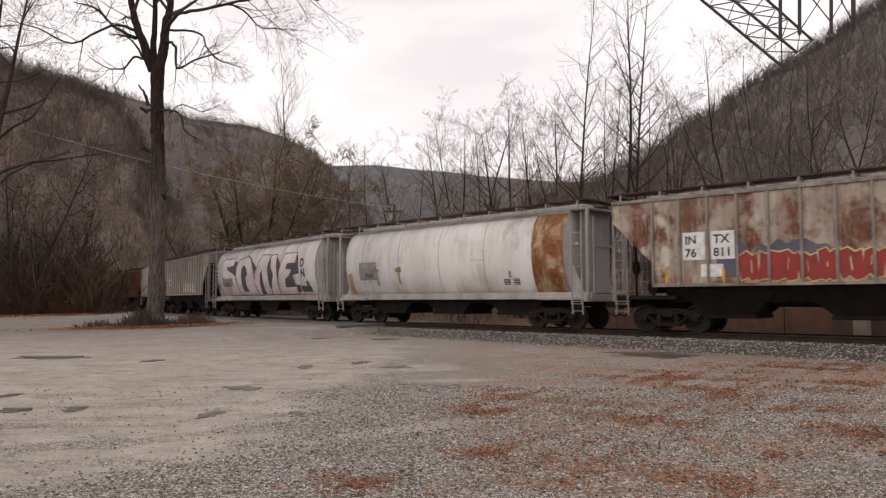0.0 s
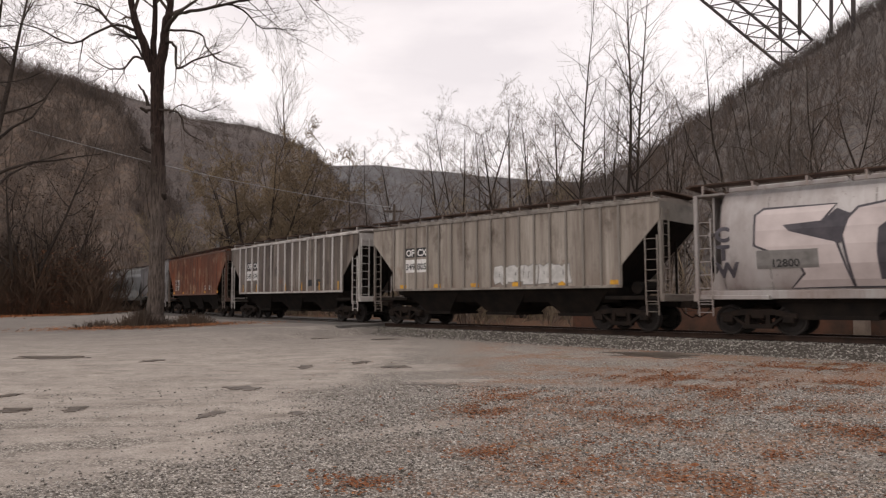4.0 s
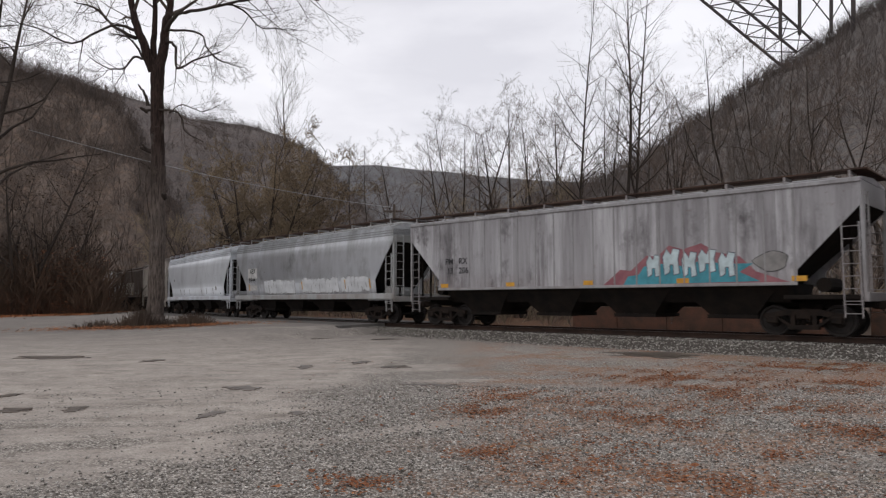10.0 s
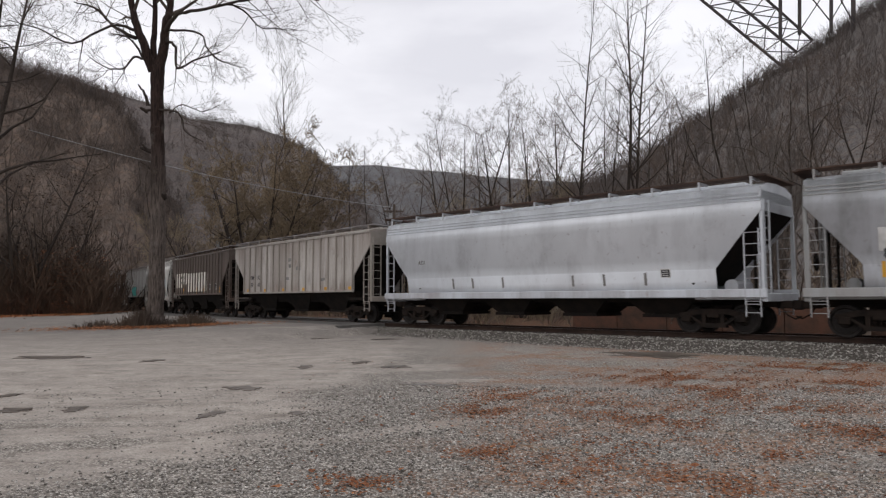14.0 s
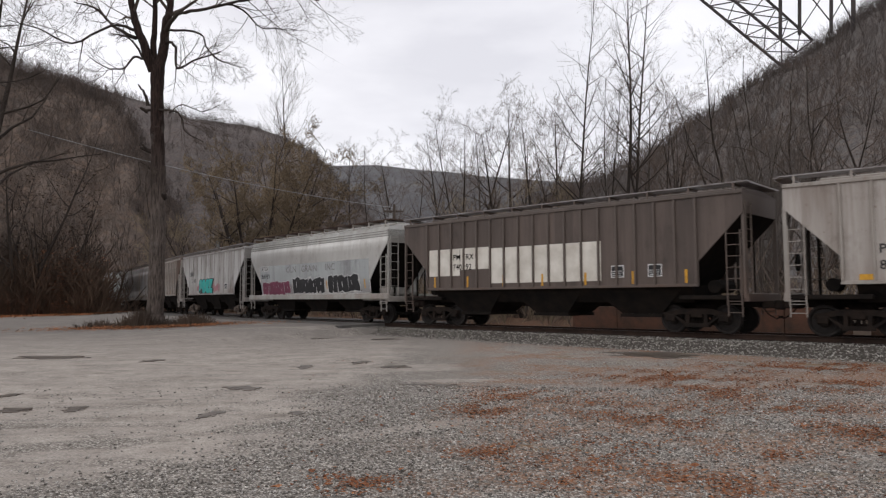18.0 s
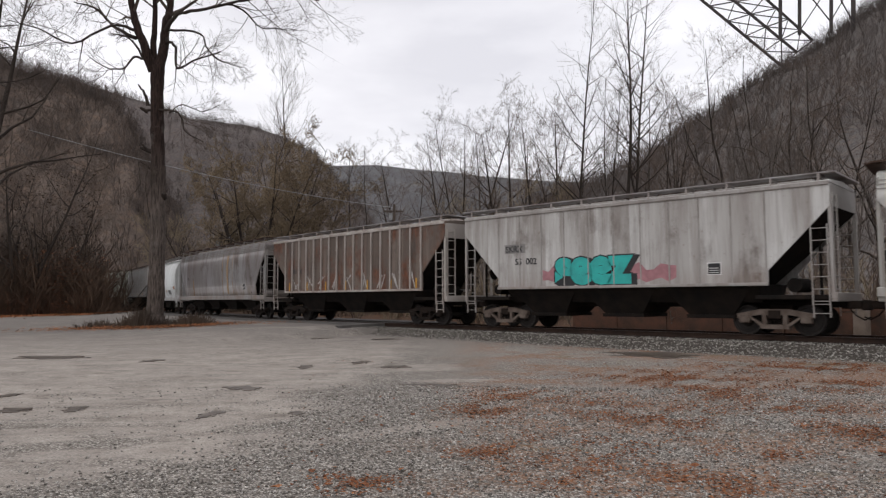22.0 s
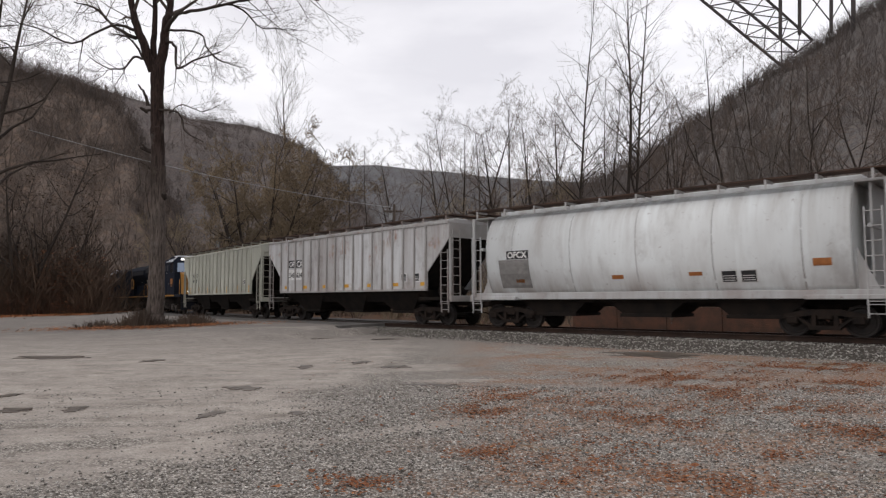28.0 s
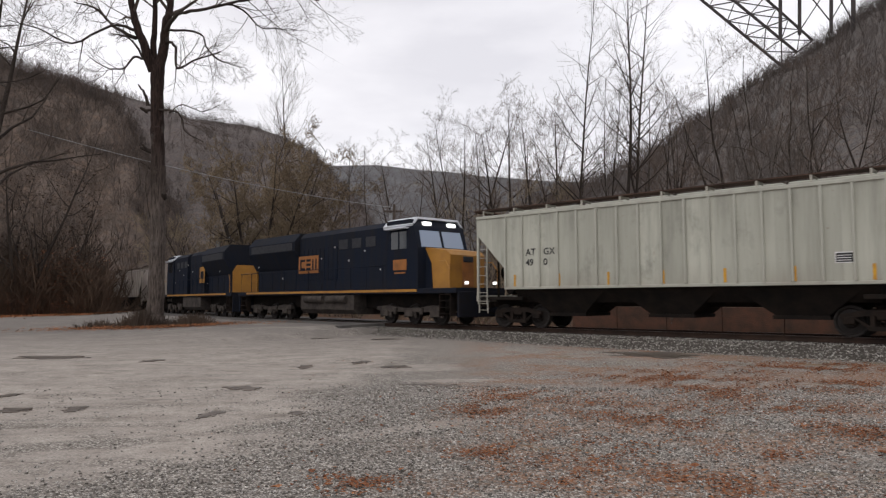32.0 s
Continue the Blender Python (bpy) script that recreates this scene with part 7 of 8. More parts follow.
# 9: light grey ribbed car
pt = car_paint("warm_white_paint", (0.52, 0.49, 0.455), (0.16, 0.12, 0.095), RUST, 0.5, 0.2, 33.0, panel=0.9, drip=0.8)
pt_b = car_paint("warm_white_trim", (0.359, 0.335, 0.304), (0.2, 0.16, 0.13), RUST, 0.4, 0.15, 34.0)
c = couple(9, hopper("covered_hopper", "warm white ribbed covered hopper car with a railed roof", "rib", PITCH[9], pt, pt_b, 17, board=mat_grating_pale))
L = c["length"]
for j, ws in enumerate(("PM", "RX")):
    mark(c, "rib", lettering(ws, 0.36, -L / 2 + 2.4 + 0.95 * j, 2.3, mat_black, 0.004), "reporting_mark", proud=0.012)
for j, ws in enumerate(("87", "47")):
    mark(c, "rib", lettering(ws, 0.36, -L / 2 + 2.4 + 0.95 * j, 1.85, mat_black, 0.004), "car_number", proud=0.012)
for x, z in ((-0.9, 2.1), (3.1, 2.0), (0.4, 2.6), (-0.5, 3.2), (-0.45, 2.85)):
    mark(c, "rib", patch_mesh(x, x + 0.5, z, z + 0.34, grey_panel, 0.12, int(x * 7)), "scrape", proud=0.007)
reflectors(c, "rib", L, 6, False)

# 10: brown car with a white field
pt = car_paint("dark_brown_paint", (0.125, 0.095, 0.08), (0.055, 0.042, 0.036), (0.19, 0.14, 0.11), 0.5, 0.2, 36.0, panel=0.8)
pt_b = car_paint("dark_brown_trim", (0.117, 0.092, 0.078), GRIME, RUST, 0.4, 0.1, 37.0)
c = couple(10, hopper("covered_hopper", "dark brown ribbed covered hopper car with a white field", "rib", PITCH[10], pt, pt_b, 18, board=mat_grating_pale))
L = c["length"]
field = plain("dirty_white_field", (0.70, 0.665, 0.60), 0.6, 0, (0.5, 0.46, 0.4), 1.5)
for x0, x1, z0, z1 in ((-L / 2 + 1.6, -L / 2 + 3.4, 2.05, 3.2), (-L / 2 + 3.42, -L / 2 + 5.0, 2.3, 3.2), (-L / 2 + 5.02, L / 2 - 5.0, 1.7, 3.12)):
    mark(c, "rib", patch_mesh(x0, x1, z0, z1, field), "white_field", "dirty white painted field", 0.006)
for x, words in zip(bays("rib", L, 18, 2, 0.55), (("PM", "740"), ("RX", "92"))):
    for z, ws in ((2.72, words[0]), (2.3, words[1])):
        mark(c, "rib", lettering(ws, 0.34, x, z, mat_under, 0.004), "reporting_mark", proud=0.012)
data_panel(c, "rib", L / 2 - 4.6, 1.8, 0.5, 0.42)
data_panel(c, "rib", L / 2 - 3.2, 1.8, 0.5, 0.42)
reflectors(c, "rib", L)

# 11: two-tone smooth car
pt = car_paint("two_tone_paint", (0.78, 0.775, 0.745), (0.24, 0.19, 0.15), RUST, 0.22, 0.08, 39.0, 0.8, streaky=1.1, drip=0.4)
pt_b = car_paint("two_tone_trim", (0.390, 0.382, 0.359), (0.2, 0.17, 0.14), RUST, 0.4, 0.15, 40.0)
c = couple(11, hopper("covered_hopper", "two-tone grey smooth covered hopper car with layered graffiti", "smooth", PITCH[11], pt, pt_b))
L = c["length"]
midgrey = car_paint("mid_grey_band", (0.40, 0.42, 0.42), (0.15, 0.14, 0.14), RUST, 0.4, 0.04, 41.0)
mark(c, "smooth", patch_mesh(-L / 2 + 1.45, L / 2 - 1.45, 1.4, 3.05, midgrey), "grey_band", "mid-grey painted lower side", 0.004)
for x, ws in ((-2.5, "OLN"), (-0.8, "GRAIN"), (1.7, "INC")):
    mark(c, "smooth", lettering(ws, 0.5, x, 2.6, grey_panel, 0.004, 0, 1.1), "name_lettering", "worn grey lettering", 0.008)
mark(c, "smooth", patch_mesh(-L / 2 + 1.55, -L / 2 + 2.5, 2.75, 3.1, pale), "number_panel", "", 0.008)
mark(c, "smooth", lettering("ATGX", 0.3, -L / 2 + 1.62, 2.8, mat_black, 0.004), "reporting_mark", proud=0.013)
mark(c, "smooth", lettering("816933", 0.36, -L / 2 + 1.55, 2.33, mat_black, 0.006), "car_number", proud=0.013)
white_spray = plain("spray_white", (0.62, 0.62, 0.61), 0.6, 0, (0.45, 0.44, 0.43), 2.0)
plum = plain("spray_plum", (0.2, 0.05, 0.09), 0.5)
scrawl(c, "smooth", -L / 2 + 1.7, -L / 2 + 5.0, 1.35, 2.15, 5, plum, pale, 17, False, 0.035, "plum graffiti strokes edged in white")
mark(c, "smooth", patch_mesh(-1.9, 4.9, 1.35, 2.35, pale, 0.16, 8), "graffiti_ground", "white spray field", 0.006)
scrawl(c, "smooth", -1.8, 1.6, 1.4, 2.3, 4, mat_black, white_spray, 19, False, 0.045, "black block graffiti edged in white", 0.012)
scrawl(c, "smooth", 1.9, 4.8, 1.4, 2.35, 3, mat_black, white_spray, 21, False, 0.045, "black block graffiti edged in white", 0.012)
reflectors(c, "smooth", L, 4, True, 1.62)

# 12: white car with a turquoise tag
pt = car_paint("stained_white_paint", (0.6, 0.6, 0.585), (0.17, 0.14, 0.12), RUST, 0.6, 0.15, 43.0, panel=0.7, pan=0.9)
pt_b = car_paint("stained_white_trim", (0.367, 0.351, 0.335), (0.2, 0.17, 0.15), RUST, 0.5, 0.15, 44.0)
c = couple(12, hopper("covered_hopper", "stained white covered hopper car with a turquoise tag", "flat", PITCH[12], pt, pt_b, 11, truck_mat=mat_truck_pale, board=mat_grating_pale))
L = c["length"]
mark(c, "flat", patch_mesh(-L / 2 + 3.9, -L / 2 + 9.2, 1.56, 2.5, pink, 0.25, 6), "graffiti_ground", "faint pink spray halo", 0.004)
mark(c, "flat", patch_mesh(-L / 2 + 2.1, -L / 2 + 3.1, 2.85, 3.2, grey_panel), "number_panel", "grey reporting panel", 0.008)
mark(c, "flat", lettering("SKRX", 0.34, -L / 2 + 2.15, 2.9, mat_black, 0.006), "reporting_mark", proud=0.014)
mark(c, "flat", lettering("55  002", 0.34, -L / 2 + 2.6, 2.4, mat_black, 0.006), "car_number", proud=0.014)
turq = plain("spray_turquoise", (0.03, 0.42, 0.38), 0.5, 0, (0.03, 0.3, 0.28))
graffiti(c, "flat", "seez", 1.75, -L / 2 + 4.5, 1.68, turq, mat_black, "turquoise graffiti letters edged in black and pink", 0.085, 0.0, 1.0, back=mat_black, space=0.97)
data_panel(c, "flat", L / 2 - 3.6, 1.8, 0.45, 0.4)

# 13: brown ribbed car with pale ribs
pt = car_paint("brown_grey_paint", (0.19, 0.15, 0.125), (0.06, 0.042, 0.033), (0.17, 0.06, 0.028), 0.6, 0.6, 46.0, panel=0.8, pan=1.0)
pt_b = car_paint("pale_rib_paint", (0.46, 0.43, 0.4), (0.2, 0.15, 0.12), RUST, 0.5, 0.25, 47.0)
c = couple(13, hopper("covered_hopper", "brown ribbed covered hopper car with pale ribs and white scrawls", "rib", PITCH[13], pt, pt_b, 17, board=mat_grating_pale))
L = c["length"]
for ws, x, z in (("IN TX", -L / 2 + 2.3, 2.5),):
    mark(c, "rib", lettering(ws, 0.36, x, z, mat_black, 0.006), "reporting_mark", proud=0.012)
thin_white = plain("spray_thin_white", (0.5, 0.48, 0.46), 0.6)
for k in range(9):
    r = random.Random(70 + k)
    x0 = -L / 2 + 2.1 + 1.3 * k
    b = []
    for q in range(2):
        a, m = r.uniform(0.4, 2.4), (x0 + r.uniform(0.2, 0.7), 1.95 + r.uniform(-0.1, 0.15))
        b.append([(m[0] + sx * 0.38 * math.cos(a) - sy * 0.03 * math.sin(a), m[1] + sx * 0.38 * math.sin(a) + sy * 0.03 * math.cos(a)) for sx, sy in ((-1, -1), (1, -1), (1, 1), (-1, 1))])
    for q, outline in enumerate(b):
        mark(c, "rib", blob_mesh(outline, thin_white), "graffiti_stroke", "thin white spray stroke" if k == 0 else "", 0.008 + 0.003 * q)
reflectors(c, "rib", L)

# 14: streaked smooth car
pt = car_paint("tan_streaked_paint", (0.52, 0.52, 0.535), (0.2, 0.155, 0.13), (0.3, 0.2, 0.07), 0.65, 0.12, 49.0, panel=1.6, streaky=1.5, drip=0.95)
pt_b = car_paint("tan_streaked_trim", (0.328, 0.320, 0.312), (0.2, 0.16, 0.13), RUST, 0.5, 0.1, 50.0)
c = couple(14, hopper("covered_hopper", "grey smooth covered hopper car streaked tan and brown", "smooth", PITCH[14], pt, pt_b))
L = c["length"]
for x, w in ((2.3, 0.32), (1.4, 0.1), (3.4, 0.08), (-5.3, 0.22)):
    mark(c, "smooth", patch_mesh(x, x + w, 1.4 if x > 0 else 1.35, 4.2 if x > 0 else 2.6, ochre, 0.06, int(x * 9)), "rust_streak", "long ochre rust streak", 0.007)
mark(c, "smooth", lettering("AEX", 0.26, -L / 2 + 2.2, 2.6, mat_black, 0.004), "reporting_mark", proud=0.012)
data_panel(c, "smooth", L / 2 - 3.6, 1.7, 0.5, 0.4)

# 15: white drum car
pt = car_paint("white_drum_paint", (0.74, 0.77, 0.77), (0.27, 0.23, 0.2), RUST, 0.24, 0.02, 52.0, panel=2.1, pan=0.35, drip=0.7, streaky=1.4)
pt_b = car_paint("white_drum_trim", (0.468, 0.476, 0.476), (0.25, 0.22, 0.2), RUST, 0.35, 0.08, 53.0)
c = couple(15, hopper("covered_hopper", "white drum-sided covered hopper car with brown streaks", "drum", PITCH[15], pt, pt_b))
L = c["length"]
mark(c, "drum", patch_mesh(-L / 2 + 1.5, -L / 2 + 2.95, 1.5, 2.6, grey_panel), "number_field", "grey painted-out number field", 0.009)
mark(c, "drum", patch_mesh(-L / 2 + 1.9, -L / 2 + 2.95, 2.62, 2.95, mat_black), "reporting_panel", "black reporting panel", 0.009)
mark(c, "drum", lettering("OFCX", 0.34, -L / 2 + 1.95, 2.67, mat_white, 0.012), "reporting_mark", proud=0.014)
for x in (L / 2 - 4.6, L / 2 - 4.0):
    data_panel(c, "drum", x, 1.55, 0.5, 0.4)
umber = plain("orange_patch", (0.38, 0.14, 0.04), 0.6)
for x, z, w, h in ((L / 2 - 1.9, 2.0, 0.5, 0.22), (-1.0, 1.75, 0.45, 0.14), (1.8, 1.8, 0.45, 0.12), (-5.2, 1.7, 0.4, 0.13)):
    mark(c, "drum", patch_mesh(x, x + w, z, z + h, umber), "orange_patch", "small orange patch", 0.009)

# 16: light ribbed car, rust along the bottom
pt = car_paint("light_blue_grey_paint", (0.58, 0.59, 0.60), (0.2, 0.165, 0.145), (0.3, 0.13, 0.06), 0.45, 0.4, 57.0, panel=0.9)
pt_b = car_paint("light_blue_grey_trim", (0.367, 0.367, 0.359), (0.2, 0.16, 0.14), RUST, 0.45, 0.2, 58.0)
c = couple(16, hopper("covered_hopper", "light grey ribbed covered hopper car rusting along the sill", "rib", PITCH[16], pt, pt_b, 17))
L = c["length"]
square_marks(c, "rib", L, "OFCX", "349 634", 17, z=2.85)
data_panel(c, "rib", 4.6, 1.85, 0.42, 0.4)
data_panel(c, "rib", 5.5, 1.85, 0.42, 0.4)
reflectors(c, "rib", L, 7, False, 1.67)

# 17: cream-green ribbed car
pt = car_paint("cream_green_paint", (0.5, 0.5, 0.425), (0.2, 0.2, 0.165), RUST, 0.4, 0.05, 60.0, panel=0.9, pan=0.7)
pt_b = car_paint("cream_green_trim", (0.437, 0.437, 0.374), (0.3, 0.29, 0.25), RUST, 0.3, 0.04, 61.0)
c = couple(17, hopper("covered_hopper", "cream-green ribbed covered hopper car with yellow grab marks", "rib", PITCH[17], pt, pt_b, 17))
L = c["length"]
for x, words in zip(bays("rib", L, 17, 1, 0.5), (("AT", "49"), ("GX", "0"))):
    for z, ws in ((2.75, words[0]), (2.35, words[1])):
        mark(c, "rib", lettering(ws, 0.36, x, z, mat_black, 0.006), "reporting_mark", proud=0.012)
data_panel(c, "rib", 5.2, 2.05, 0.5, 0.32)
reflectors(c, "rib", L, 7)

# 20, 21: the cars behind the engines
pt = car_paint("dusty_cream_paint", (0.52, 0.46, 0.42), (0.25, 0.18, 0.14), RUST, 0.5, 0.1, 63.0)
pt_b = car_paint("dusty_cream_trim", (0.374, 0.343, 0.312), (0.2, 0.16, 0.13), RUST, 0.5, 0.1, 64.0)
couple(20, hopper("covered_hopper", "dusty cream drum-sided covered hopper car behind the engines", "drum", PITCH[20], pt, pt_b))
couple(21, hopper("covered_hopper", "dusty cream ribbed covered hopper car behind the engines", "rib", PITCH[21], pt, pt_b, 16))

finish_lettering()

# ---- the engines ----
mat_navy = car_paint("navy_engine_paint", (0.006, 0.011, 0.024), (0.016, 0.015, 0.016), (0.03, 0.02, 0.014), 0.6, 0.08, 70.0, rough=0.78)
mat_gold = plain("engine_yellow", (0.40, 0.19, 0.03), 0.5, 0, (0.26, 0.12, 0.025), 1.2)
mat_goldlogo = plain("faded_engine_yellow", (0.33, 0.12, 0.025), 0.5, 0, (0.2, 0.08, 0.02), 2.0)
mat_cabroof = plain("pale_cab_roof", (0.62, 0.64, 0.68), 0.5, 0, (0.4, 0.42, 0.45), 1.0)
mat_glass, _n, _l, _b = material("cab_glass", 0.06)
_b.inputs["Base Color"].default_value = (0.2, 0.26, 0.36, 1)
_b.inputs["Specular IOR Level"].default_value = 0.9
mat_lampglow, _n, _l, _b = material("lit_lamp", 0.4)
_b.inputs["Emission Color"].default_value, _b.inputs["Emission Strength"].default_value = (1, 0.97, 0.92, 1), 1.6
mat_gear = plain("dusty_engine_gear", (0.075, 0.063, 0.055), 0.85, 0, (0.03, 0.026, 0.024), 2.5, 0.004)
mat_dark_glass, _n, _l, _b = material("dark_cab_glass", 0.08)
_b.inputs["Base Color"].default_value = (0.02, 0.024, 0.03, 1)
_b.inputs["Specular IOR Level"].default_value = 0.6
mat_vent = plain("radiator_grille", (0.015, 0.017, 0.022), 0.7, 0, (0.03, 0.03, 0.035), 6.0)


def tri_truck(car, x, spins):
    truck = new("truck", cached("bolster3", lambda: Build().box(-1.9, 1.9, -0.6, 0.6, 0.62, 0.9, 0.04).mesh("bolster", mat_truck)))
    truck.parent, truck.matrix_basis = car, pose(x, 0, -RIDE)
    truck["label"] = "three-axle engine truck"

    def frame3():
        b = Build()
        b.prism([(-2.5, 0.62), (-2.5, 0.8), (-1.6, 0.86), (-0.6, 0.74), (0.6, 0.74), (1.6, 0.86), (2.5, 0.8), (2.5, 0.62), (1.5, 0.56), (-1.5, 0.56)], -0.1, 0.1)
        for xx in (-1.85, 0, 1.85):
            b.box(xx - 0.26, xx + 0.26, -0.16, 0.1, 0.34, 0.64, 0.03)
            for s in (-1, 1):
                b.tube([(xx + s * 0.36, -0.02, 0.3), (xx + s * 0.36, -0.02, 0.66)], 0.08, 8)
        b.tube([(-0.95, -0.17, 0.75), (-0.95, -0.17, 0.45)], 0.09, 8).tube([(0.95, -0.17, 0.75), (0.95, -0.17, 0.45)], 0.09, 8)
        return b.mesh("side_frame", mat_gear)
    for sgn in (-1, 1):
        part("side_frame", cached("frame3", frame3), mat_truck, truck, at=pose(0, sgn * 1.02, 0, 0, 0, 0 if sgn < 0 else 180))
    for dx in (-1.85, 0, 1.85):
        spins.append((part("wheelset", cached("wheelset", make_wheelset), mat_wheel, truck, at=pose(dx, 0, 0.457)), dx))


def engine(label, logo, nose_lit):
    """A six-axle road engine, cab towards +x."""
    car, spins = thing("diesel_locomotive", label, "locomotive", group="engines in the train"), []
    L = 20.6
    H = L / 2
    part("deck", Build().box(-H, H, -1.5, 1.5, 1.32, 1.55, 0.02), mat_navy, car)
    for sgn in (-1, 1):
        part("sill_stripe", Build().box(-H + 1.2, H - 2.6, sgn * 1.512 - 0.012, sgn * 1.512 + 0.012, 1.4, 1.52), mat_gold, car, "yellow sill stripe")
    part("fuel_tank", Build().slab([(-1.4, 0.55), (-1.15, 0.32), (1.15, 0.32), (1.4, 0.55), (1.4, 1.3), (-1.4, 1.3)], -2.6, 2.6), mat_gear, car, "dusty fuel tank")
    # added near-black box that closes the see-through gap between trucks and tank
    part("underframe", Build().box(-H + 0.4, H - 0.4, -0.62, 0.62, 0.62, 1.34, 0.03), mat_under, car, "sooty underframe")
    for k, x in enumerate((-2.0, 0.2)):
        part("air_reservoir", Build().tube([(x, -1.42, 1.08), (x + 1.8, -1.42, 1.08)], 0.2, 12), mat_gear, car)
    # long hood in stages, with the flared radiator at its end
    part("long_hood", Build().slab([(-0.95, 1.55), (0.95, 1.55), (0.95, 4.2), (0.7, 4.4), (-0.7, 4.4), (-0.95, 4.2)], -H + 1.7, H - 6.4), mat_navy, car)
    part("engine_room", Build().slab([(-1.25, 1.56), (1.25, 1.56), (1.25, 4.3), (1.0, 4.56), (-1.0, 4.56), (-1.25, 4.3)], -H + 7.3, H - 9.2), mat_navy, car)
    part("blower_room", Build().slab([(-1.45, 1.56), (1.45, 1.56), (1.45, 4.28), (1.1, 4.54), (-1.1, 4.54), (-1.45, 4.28)], H - 9.1, H - 4.9), mat_navy, car)
    part("radiator", Build().slab([(-1.0, 2.75), (1.0, 2.75), (1.55, 3.65), (1.55, 4.15), (1.15, 4.6), (-1.15, 4.6), (-1.55, 4.15), (-1.55, 3.65)], -H + 1.5, -H + 7.2), mat_navy, car, "flared radiator housing")
    for sgn in (-1, 1):
        part("grille", Build().box(-H + 1.9, -H + 6.9, sgn * 1.555 - 0.012, sgn * 1.555 + 0.012, 3.7, 4.1), mat_vent, car)
        for i in range(9):
            x = -H + 7.6 + i * 0.42
            part("hood_door", Build().box(x - 0.19, x + 0.19, sgn * 1.26 - 0.012, sgn * 1.26 + 0.012, 2.1, 3.7, 0.006), mat_navy, car)
        for x in (H - 8.6, H - 7.4, H - 6.2):
            part("vent", Build().box(x - 0.4, x + 0.4, sgn * 1.46 - 0.012, sgn * 1.46 + 0.012, 3.5, 3.95, 0.006), mat_vent, car)
    part("exhaust_stack", Build().box(-0.2, 1.1, -0.5, 0.5, 4.3, 4.62, 0.05), mat_vent, car)
    part("hood_end", Build().slab([(-0.97, 1.58), (0.97, 1.58), (0.97, 2.9), (0.7, 3.3), (-0.7, 3.3), (-0.97, 2.9)], -H + 1.44, -H + 1.5), mat_gold, car, "yellow hood end")
    # cab
    xc0, xc1 = H - 4.8, H - 2.5
    part("cab", Build().prism([(xc0, 1.5), (xc1, 1.5), (xc1, 3.25), (xc1 - 0.28, 4.2), (xc1 - 0.5, 4.5), (xc0, 4.5)], -1.52, 1.52), mat_navy, car, "navy cab")
    part("cab_roof", Build().slab([(-1.52, 4.2), (-1.2, 4.52), (1.2, 4.52), (1.52, 4.2), (1.56, 4.28), (1.22, 4.6), (-1.22, 4.6), (-1.56, 4.28)], xc0 - 0.25, xc1 - 0.35), mat_cabroof, car, "pale cab roof")
    for sgn in (-1, 1):
        part("side_window", Build().box(xc0 + 0.35, xc0 + 1.5, sgn * 1.527 - 0.01, sgn * 1.527 + 0.01, 3.25, 4.0, 0.005), mat_dark_glass, car)
        part("sunshade", Build().prism([(xc0 + 0.2, 4.1), (xc0 + 1.65, 4.1), (xc0 + 1.65, 4.16), (xc0 + 0.2, 4.16)], min(sgn * 1.52, sgn * 1.85), max(sgn * 1.52, sgn * 1.85)), mat_cabroof, car, "pale window sunshade")
        part("window_post", Build().box(xc0 + 0.9, xc0 + 0.97, sgn * 1.545 - 0.01, sgn * 1.545 + 0.01, 3.25, 4.0), mat_navy, car)
        b = Build()
        b.add([(xc1 + 0.012, sgn * 0.08, 3.3), (xc1 + 0.012, sgn * 1.3, 3.3), (xc1 - 0.26, sgn * 1.25, 4.12), (xc1 - 0.26, sgn * 0.08, 4.12),
               (xc1 - 0.03, sgn * 0.08, 3.3), (xc1 - 0.03, sgn * 1.3, 3.3), (xc1 - 0.3, sgn * 1.25, 4.12), (xc1 - 0.3, sgn * 0.08, 4.12)], [(0, 1, 2, 3), (4, 5, 6, 7), (0, 1, 5, 4), (1, 2, 6, 5), (2, 3, 7, 6), (3, 0, 4, 7)])
        part("windscreen", b, mat_glass, car, "pale reflecting windscreen")
        part("number_board", Build().box(xc1 - 0.4, xc1 - 0.2, sgn * 0.75 - 0.22, sgn * 0.75 + 0.22, 4.24, 4.4, 0.02), mat_lampglow, car, "lit number board")
        part("ditch_light", Build().tube([(H - 0.1, sgn * 0.85, 1.75), (H + 0.05, sgn * 0.85, 1.75)], 0.06, 10), mat_lampglow if nose_lit else mat_glass, car, "ditch light")
    part("nose", Build().prism([(xc1, 1.55), (H - 0.9, 1.55), (H - 0.85, 2.9), (H - 1.1, 3.1), (xc1, 3.28)], -1.05, 1.05), mat_gold, car, "yellow short nose")
    part("nose_side", Build().prism([(xc1, 1.56), (xc1 + 0.5, 1.56), (xc1 + 0.4, 2.6), (xc1, 3.2)], -1.07, 1.07), mat_navy, car)
    part("nose_door", Build().box(H - 0.87, H - 0.84, -0.35, 0.35, 1.6, 2.85, 0.01), mat_goldlogo, car)
    part("headlight", Build().box(H - 0.98, H - 0.8, -0.3, 0.3, 2.62, 2.85, 0.03), mat_vent, car)
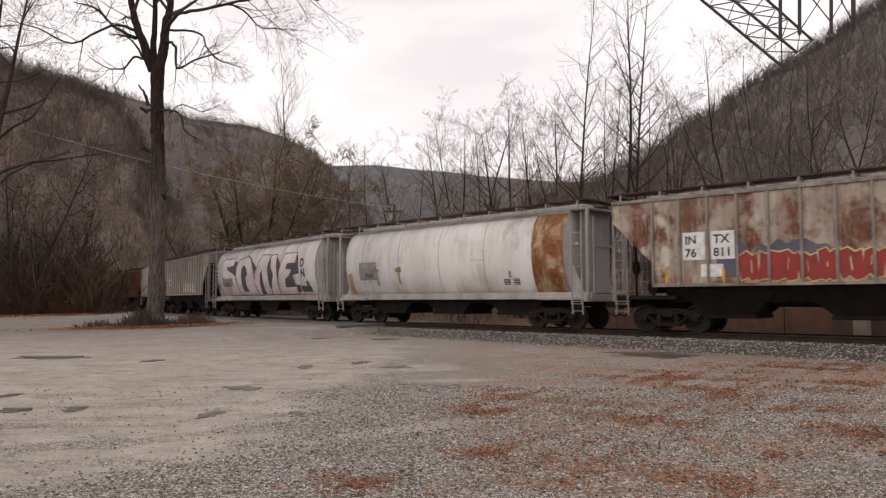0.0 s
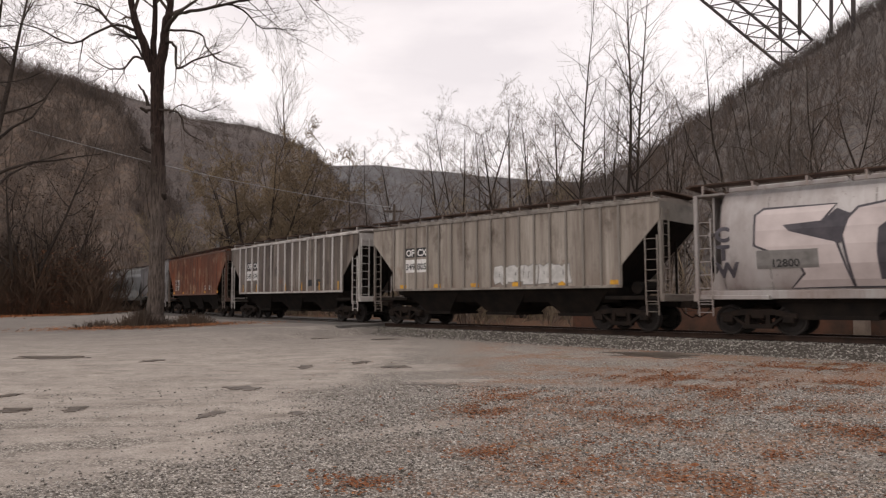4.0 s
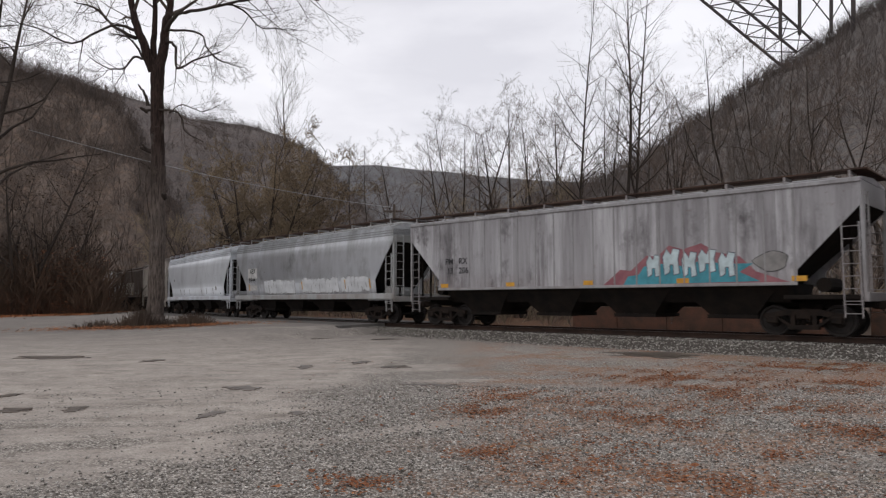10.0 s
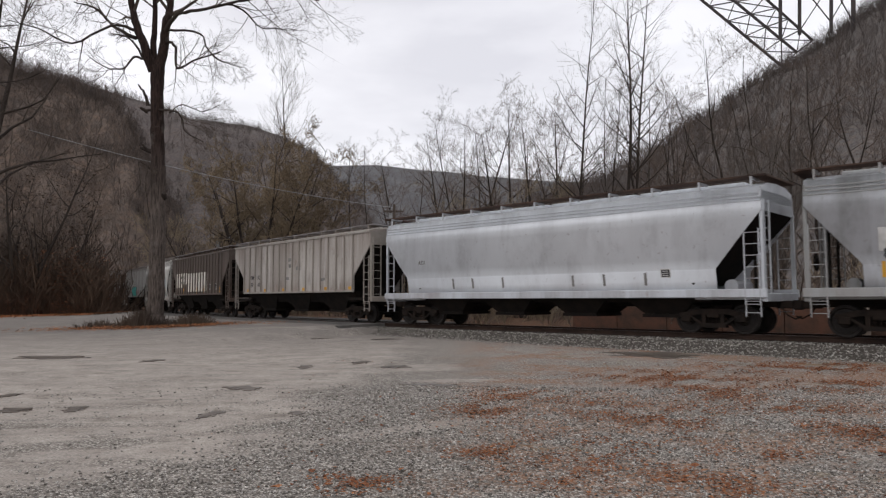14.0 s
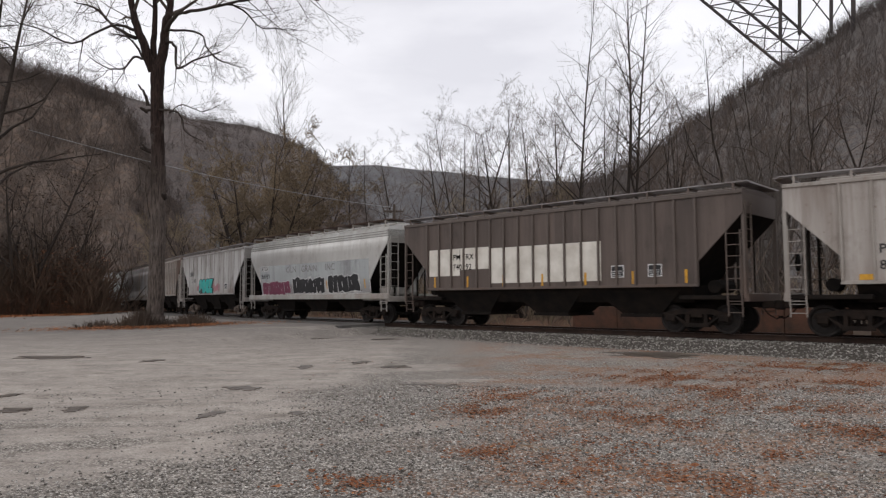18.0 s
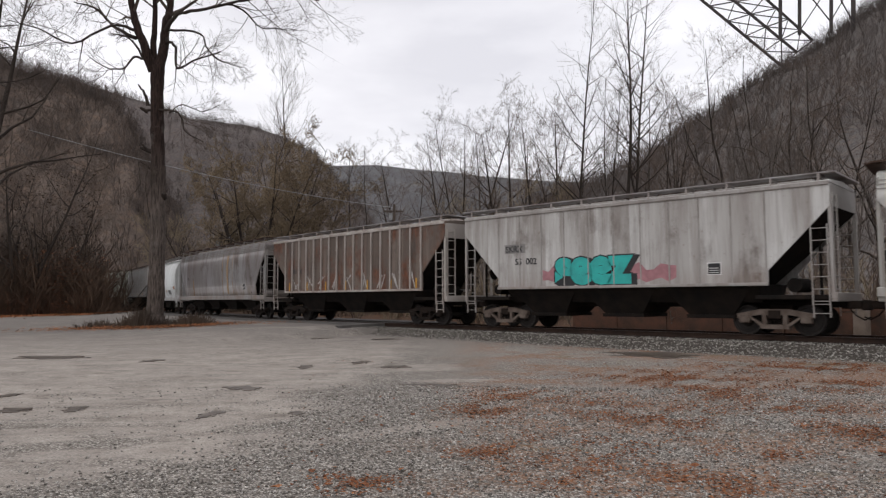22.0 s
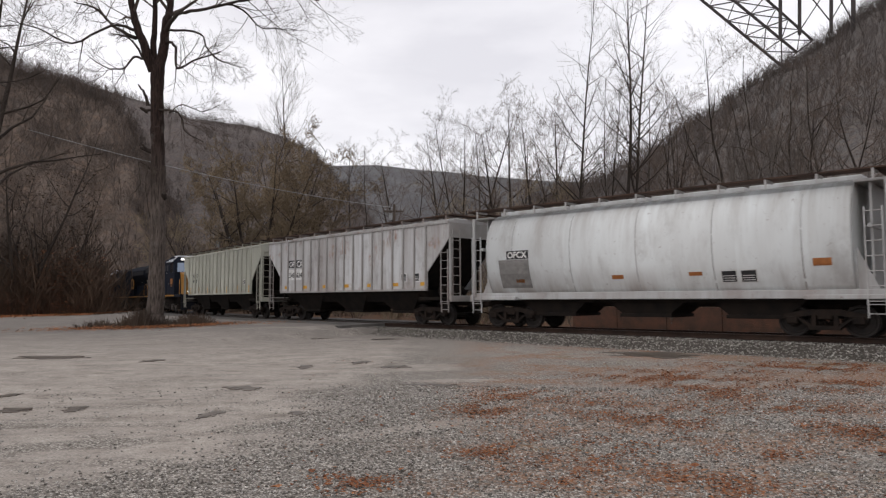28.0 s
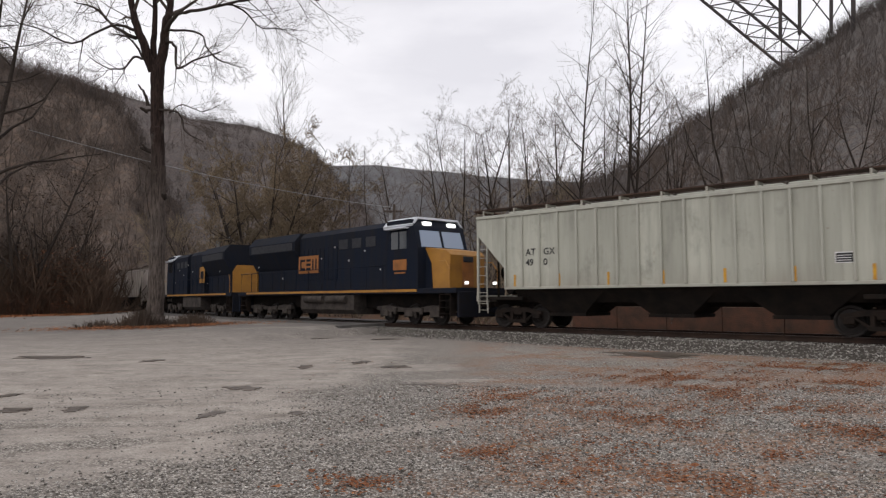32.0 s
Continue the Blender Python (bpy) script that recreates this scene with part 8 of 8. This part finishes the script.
    # plain shapes for the maker's and owner's marks
    for sgn in (-1, 1):
        y = sgn * 1.275
        b = Build().box(-3.1 + 0.0, -1.0, y - 0.008, y + 0.008, 2.45, 3.35)
        if logo:
            part("emblem", b, mat_goldlogo, car, "faded orange emblem block")
            for x0, x1, z0, z1 in ((-2.9, -2.4, 2.62, 2.74), (-2.9, -2.78, 2.62, 3.18), (-2.9, -2.4, 3.06, 3.18), (-2.25, -1.8, 2.62, 2.74), (-2.25, -1.8, 2.84, 2.96), (-2.25, -1.8, 3.06, 3.18), (-1.62, -1.5, 2.62, 3.18), (-1.3, -1.18, 2.62, 3.18)):
                part("emblem_bar", Build().box(x0, x1, y + sgn * 0.012 - 0.006, y + sgn * 0.012 + 0.006, z0, z1), mat_navy, car)
            part("cab_emblem", Build().box(xc0 + 0.5, xc0 + 1.5, sgn * 1.53 - 0.008, sgn * 1.53 + 0.008, 2.35, 2.8), mat_goldlogo, car)
            part("cab_emblem_bar", Build().box(xc0 + 0.6, xc0 + 1.4, sgn * 1.535 - 0.008, sgn * 1.535 + 0.008, 2.2, 2.26), mat_goldlogo, car)
        else:
            part("emblem", Build().box(-3.1, -1.7, y - 0.008, y + 0.008, 2.3, 3.4), mat_gold, car, "yellow emblem block")
            part("emblem_bar", Build().box(-2.8, -2.0, y + sgn * 0.012 - 0.006, y + sgn * 0.012 + 0.006, 2.6, 3.1), mat_navy, car)
        for x, z in ((-4.6, 2.2), (-0.4, 3.1), (0.9, 3.6), (2.2, 2.9), (3.6, 3.3), (4.9, 2.4), (-7.6, 2.9)):
            part("service_plate", Build().box(x, x + 0.07, sgn * 1.47 - 0.008, sgn * 1.47 + 0.008, z, z + 0.07), mat_white, car)
        # handrails and steps
        b = Build()
        b.rod((-H + 0.3, sgn * 1.45, 2.6), (H - 5.0, sgn * 1.45, 2.6), 0.02)
        part("handrail", b, mat_navy, car)
        for i in range(12):
            x = -H + 0.4 + (L - 5.6) * i / 11
            part("stanchion", cached(("stanchion", label), lambda: Build().rod((0, 0, 1.5), (0, 0, 2.6), 0.02).mesh("stanchion", mat_navy)), mat_navy, car, at=pose(x, sgn * 1.45, 0))
        for e in (-1, 1):
            xe = e * (H - 0.75)
            b = Build().box(xe - 0.36, xe - 0.33, sgn * 1.15, sgn * 1.48, 0.35, 1.5).box(xe + 0.33, xe + 0.36, sgn * 1.15, sgn * 1.48, 0.35, 1.5)
            for k in range(4):
                b.box(xe - 0.34, xe + 0.34, sgn * 1.15, sgn * 1.48, 0.42 + 0.28 * k, 0.45 + 0.28 * k)
            part("steps", b, mat_truck, car)
            part("corner_rail", Build().tube([(xe + 0.3 * e, sgn * 1.46, 1.5), (xe + 0.3 * e, sgn * 1.46, 2.3), (xe, sgn * 1.42, 2.65), (xe - 0.5 * e, sgn * 1.3, 2.65)], 0.024, 6), mat_gold, car, "yellow grab rail")
    for e in (-1, 1):
        part("pilot", Build().box(e * H - 0.06, e * H + 0.06, -1.4, 1.4, 0.3, 1.4, 0.02), mat_navy, car)
        part("coupler", cached("coupler", lambda: None), mat_truck, car, at=pose(e * H, 0, 0, 0, 0, 0 if e > 0 else 180))
        tri_truck(car, e * 6.7, spins)
    for k in range(3):
        part("roof_horn", Build().tube([(xc0 + 0.6, -0.3 + 0.3 * k, 4.66), (xc0 + 1.0, -0.3 + 0.3 * k, 4.66)], [0.03, 0.08], 8), mat_vent, car)
    raised = set()
    for ob in car.children_recursive:
        me = ob.data
        if me and me.name not in raised and ob.parent is car and ob.name.split(".")[0] not in ("truck", "coupler", "fuel_tank", "air_reservoir", "steps", "pilot"):
            raised.add(me.name)
            for v in me.vertices:
                if v.co.z > 1.6:
                    v.co.z = 1.6 + (v.co.z - 1.6) * 1.075
    return car, spins


car, spins = engine("navy and yellow diesel locomotive with a pale cab roof", True, True)
TRAIN.append((car, REARS[17] - 0.3 - 10.85, 6.7, spins))
car, spins = engine("dark navy diesel locomotive running cab rearward", False, True)
TRAIN.append((car, REARS[17] - 0.3 - 21.7 - 10.85, -6.7, spins))


def pose_on_track(s, half):
    """A car's pose with its two trucks on the line; half is negative for one that faces rearward."""
    a, b = track(s + half), track(s - half)
    d, mid = a - b, (a + b) / 2 + Vector((0, 0, RIDE))
    return Matrix.LocRotScale(mid, Euler((0, -math.atan2(d.z, math.hypot(d.x, d.y)), math.atan2(d.y, d.x))), None)


def motions():
    steps = [i * 0.25 for i in range(129)]
    turns = [2 * i / FPS for i in range(481)]
    for car, start, half, spins in TRAIN:
        walk(car, [(t, pose_on_track(start + travel(t), half)) for t in steps])
        way = 1 if half > 0 else -1
        for wheel, dx in spins:
            walk(wheel, [(t, pose(dx, 0, 0.457, 0, math.degrees(way * travel(t) / 0.457), 0)) for t in turns])


motions()
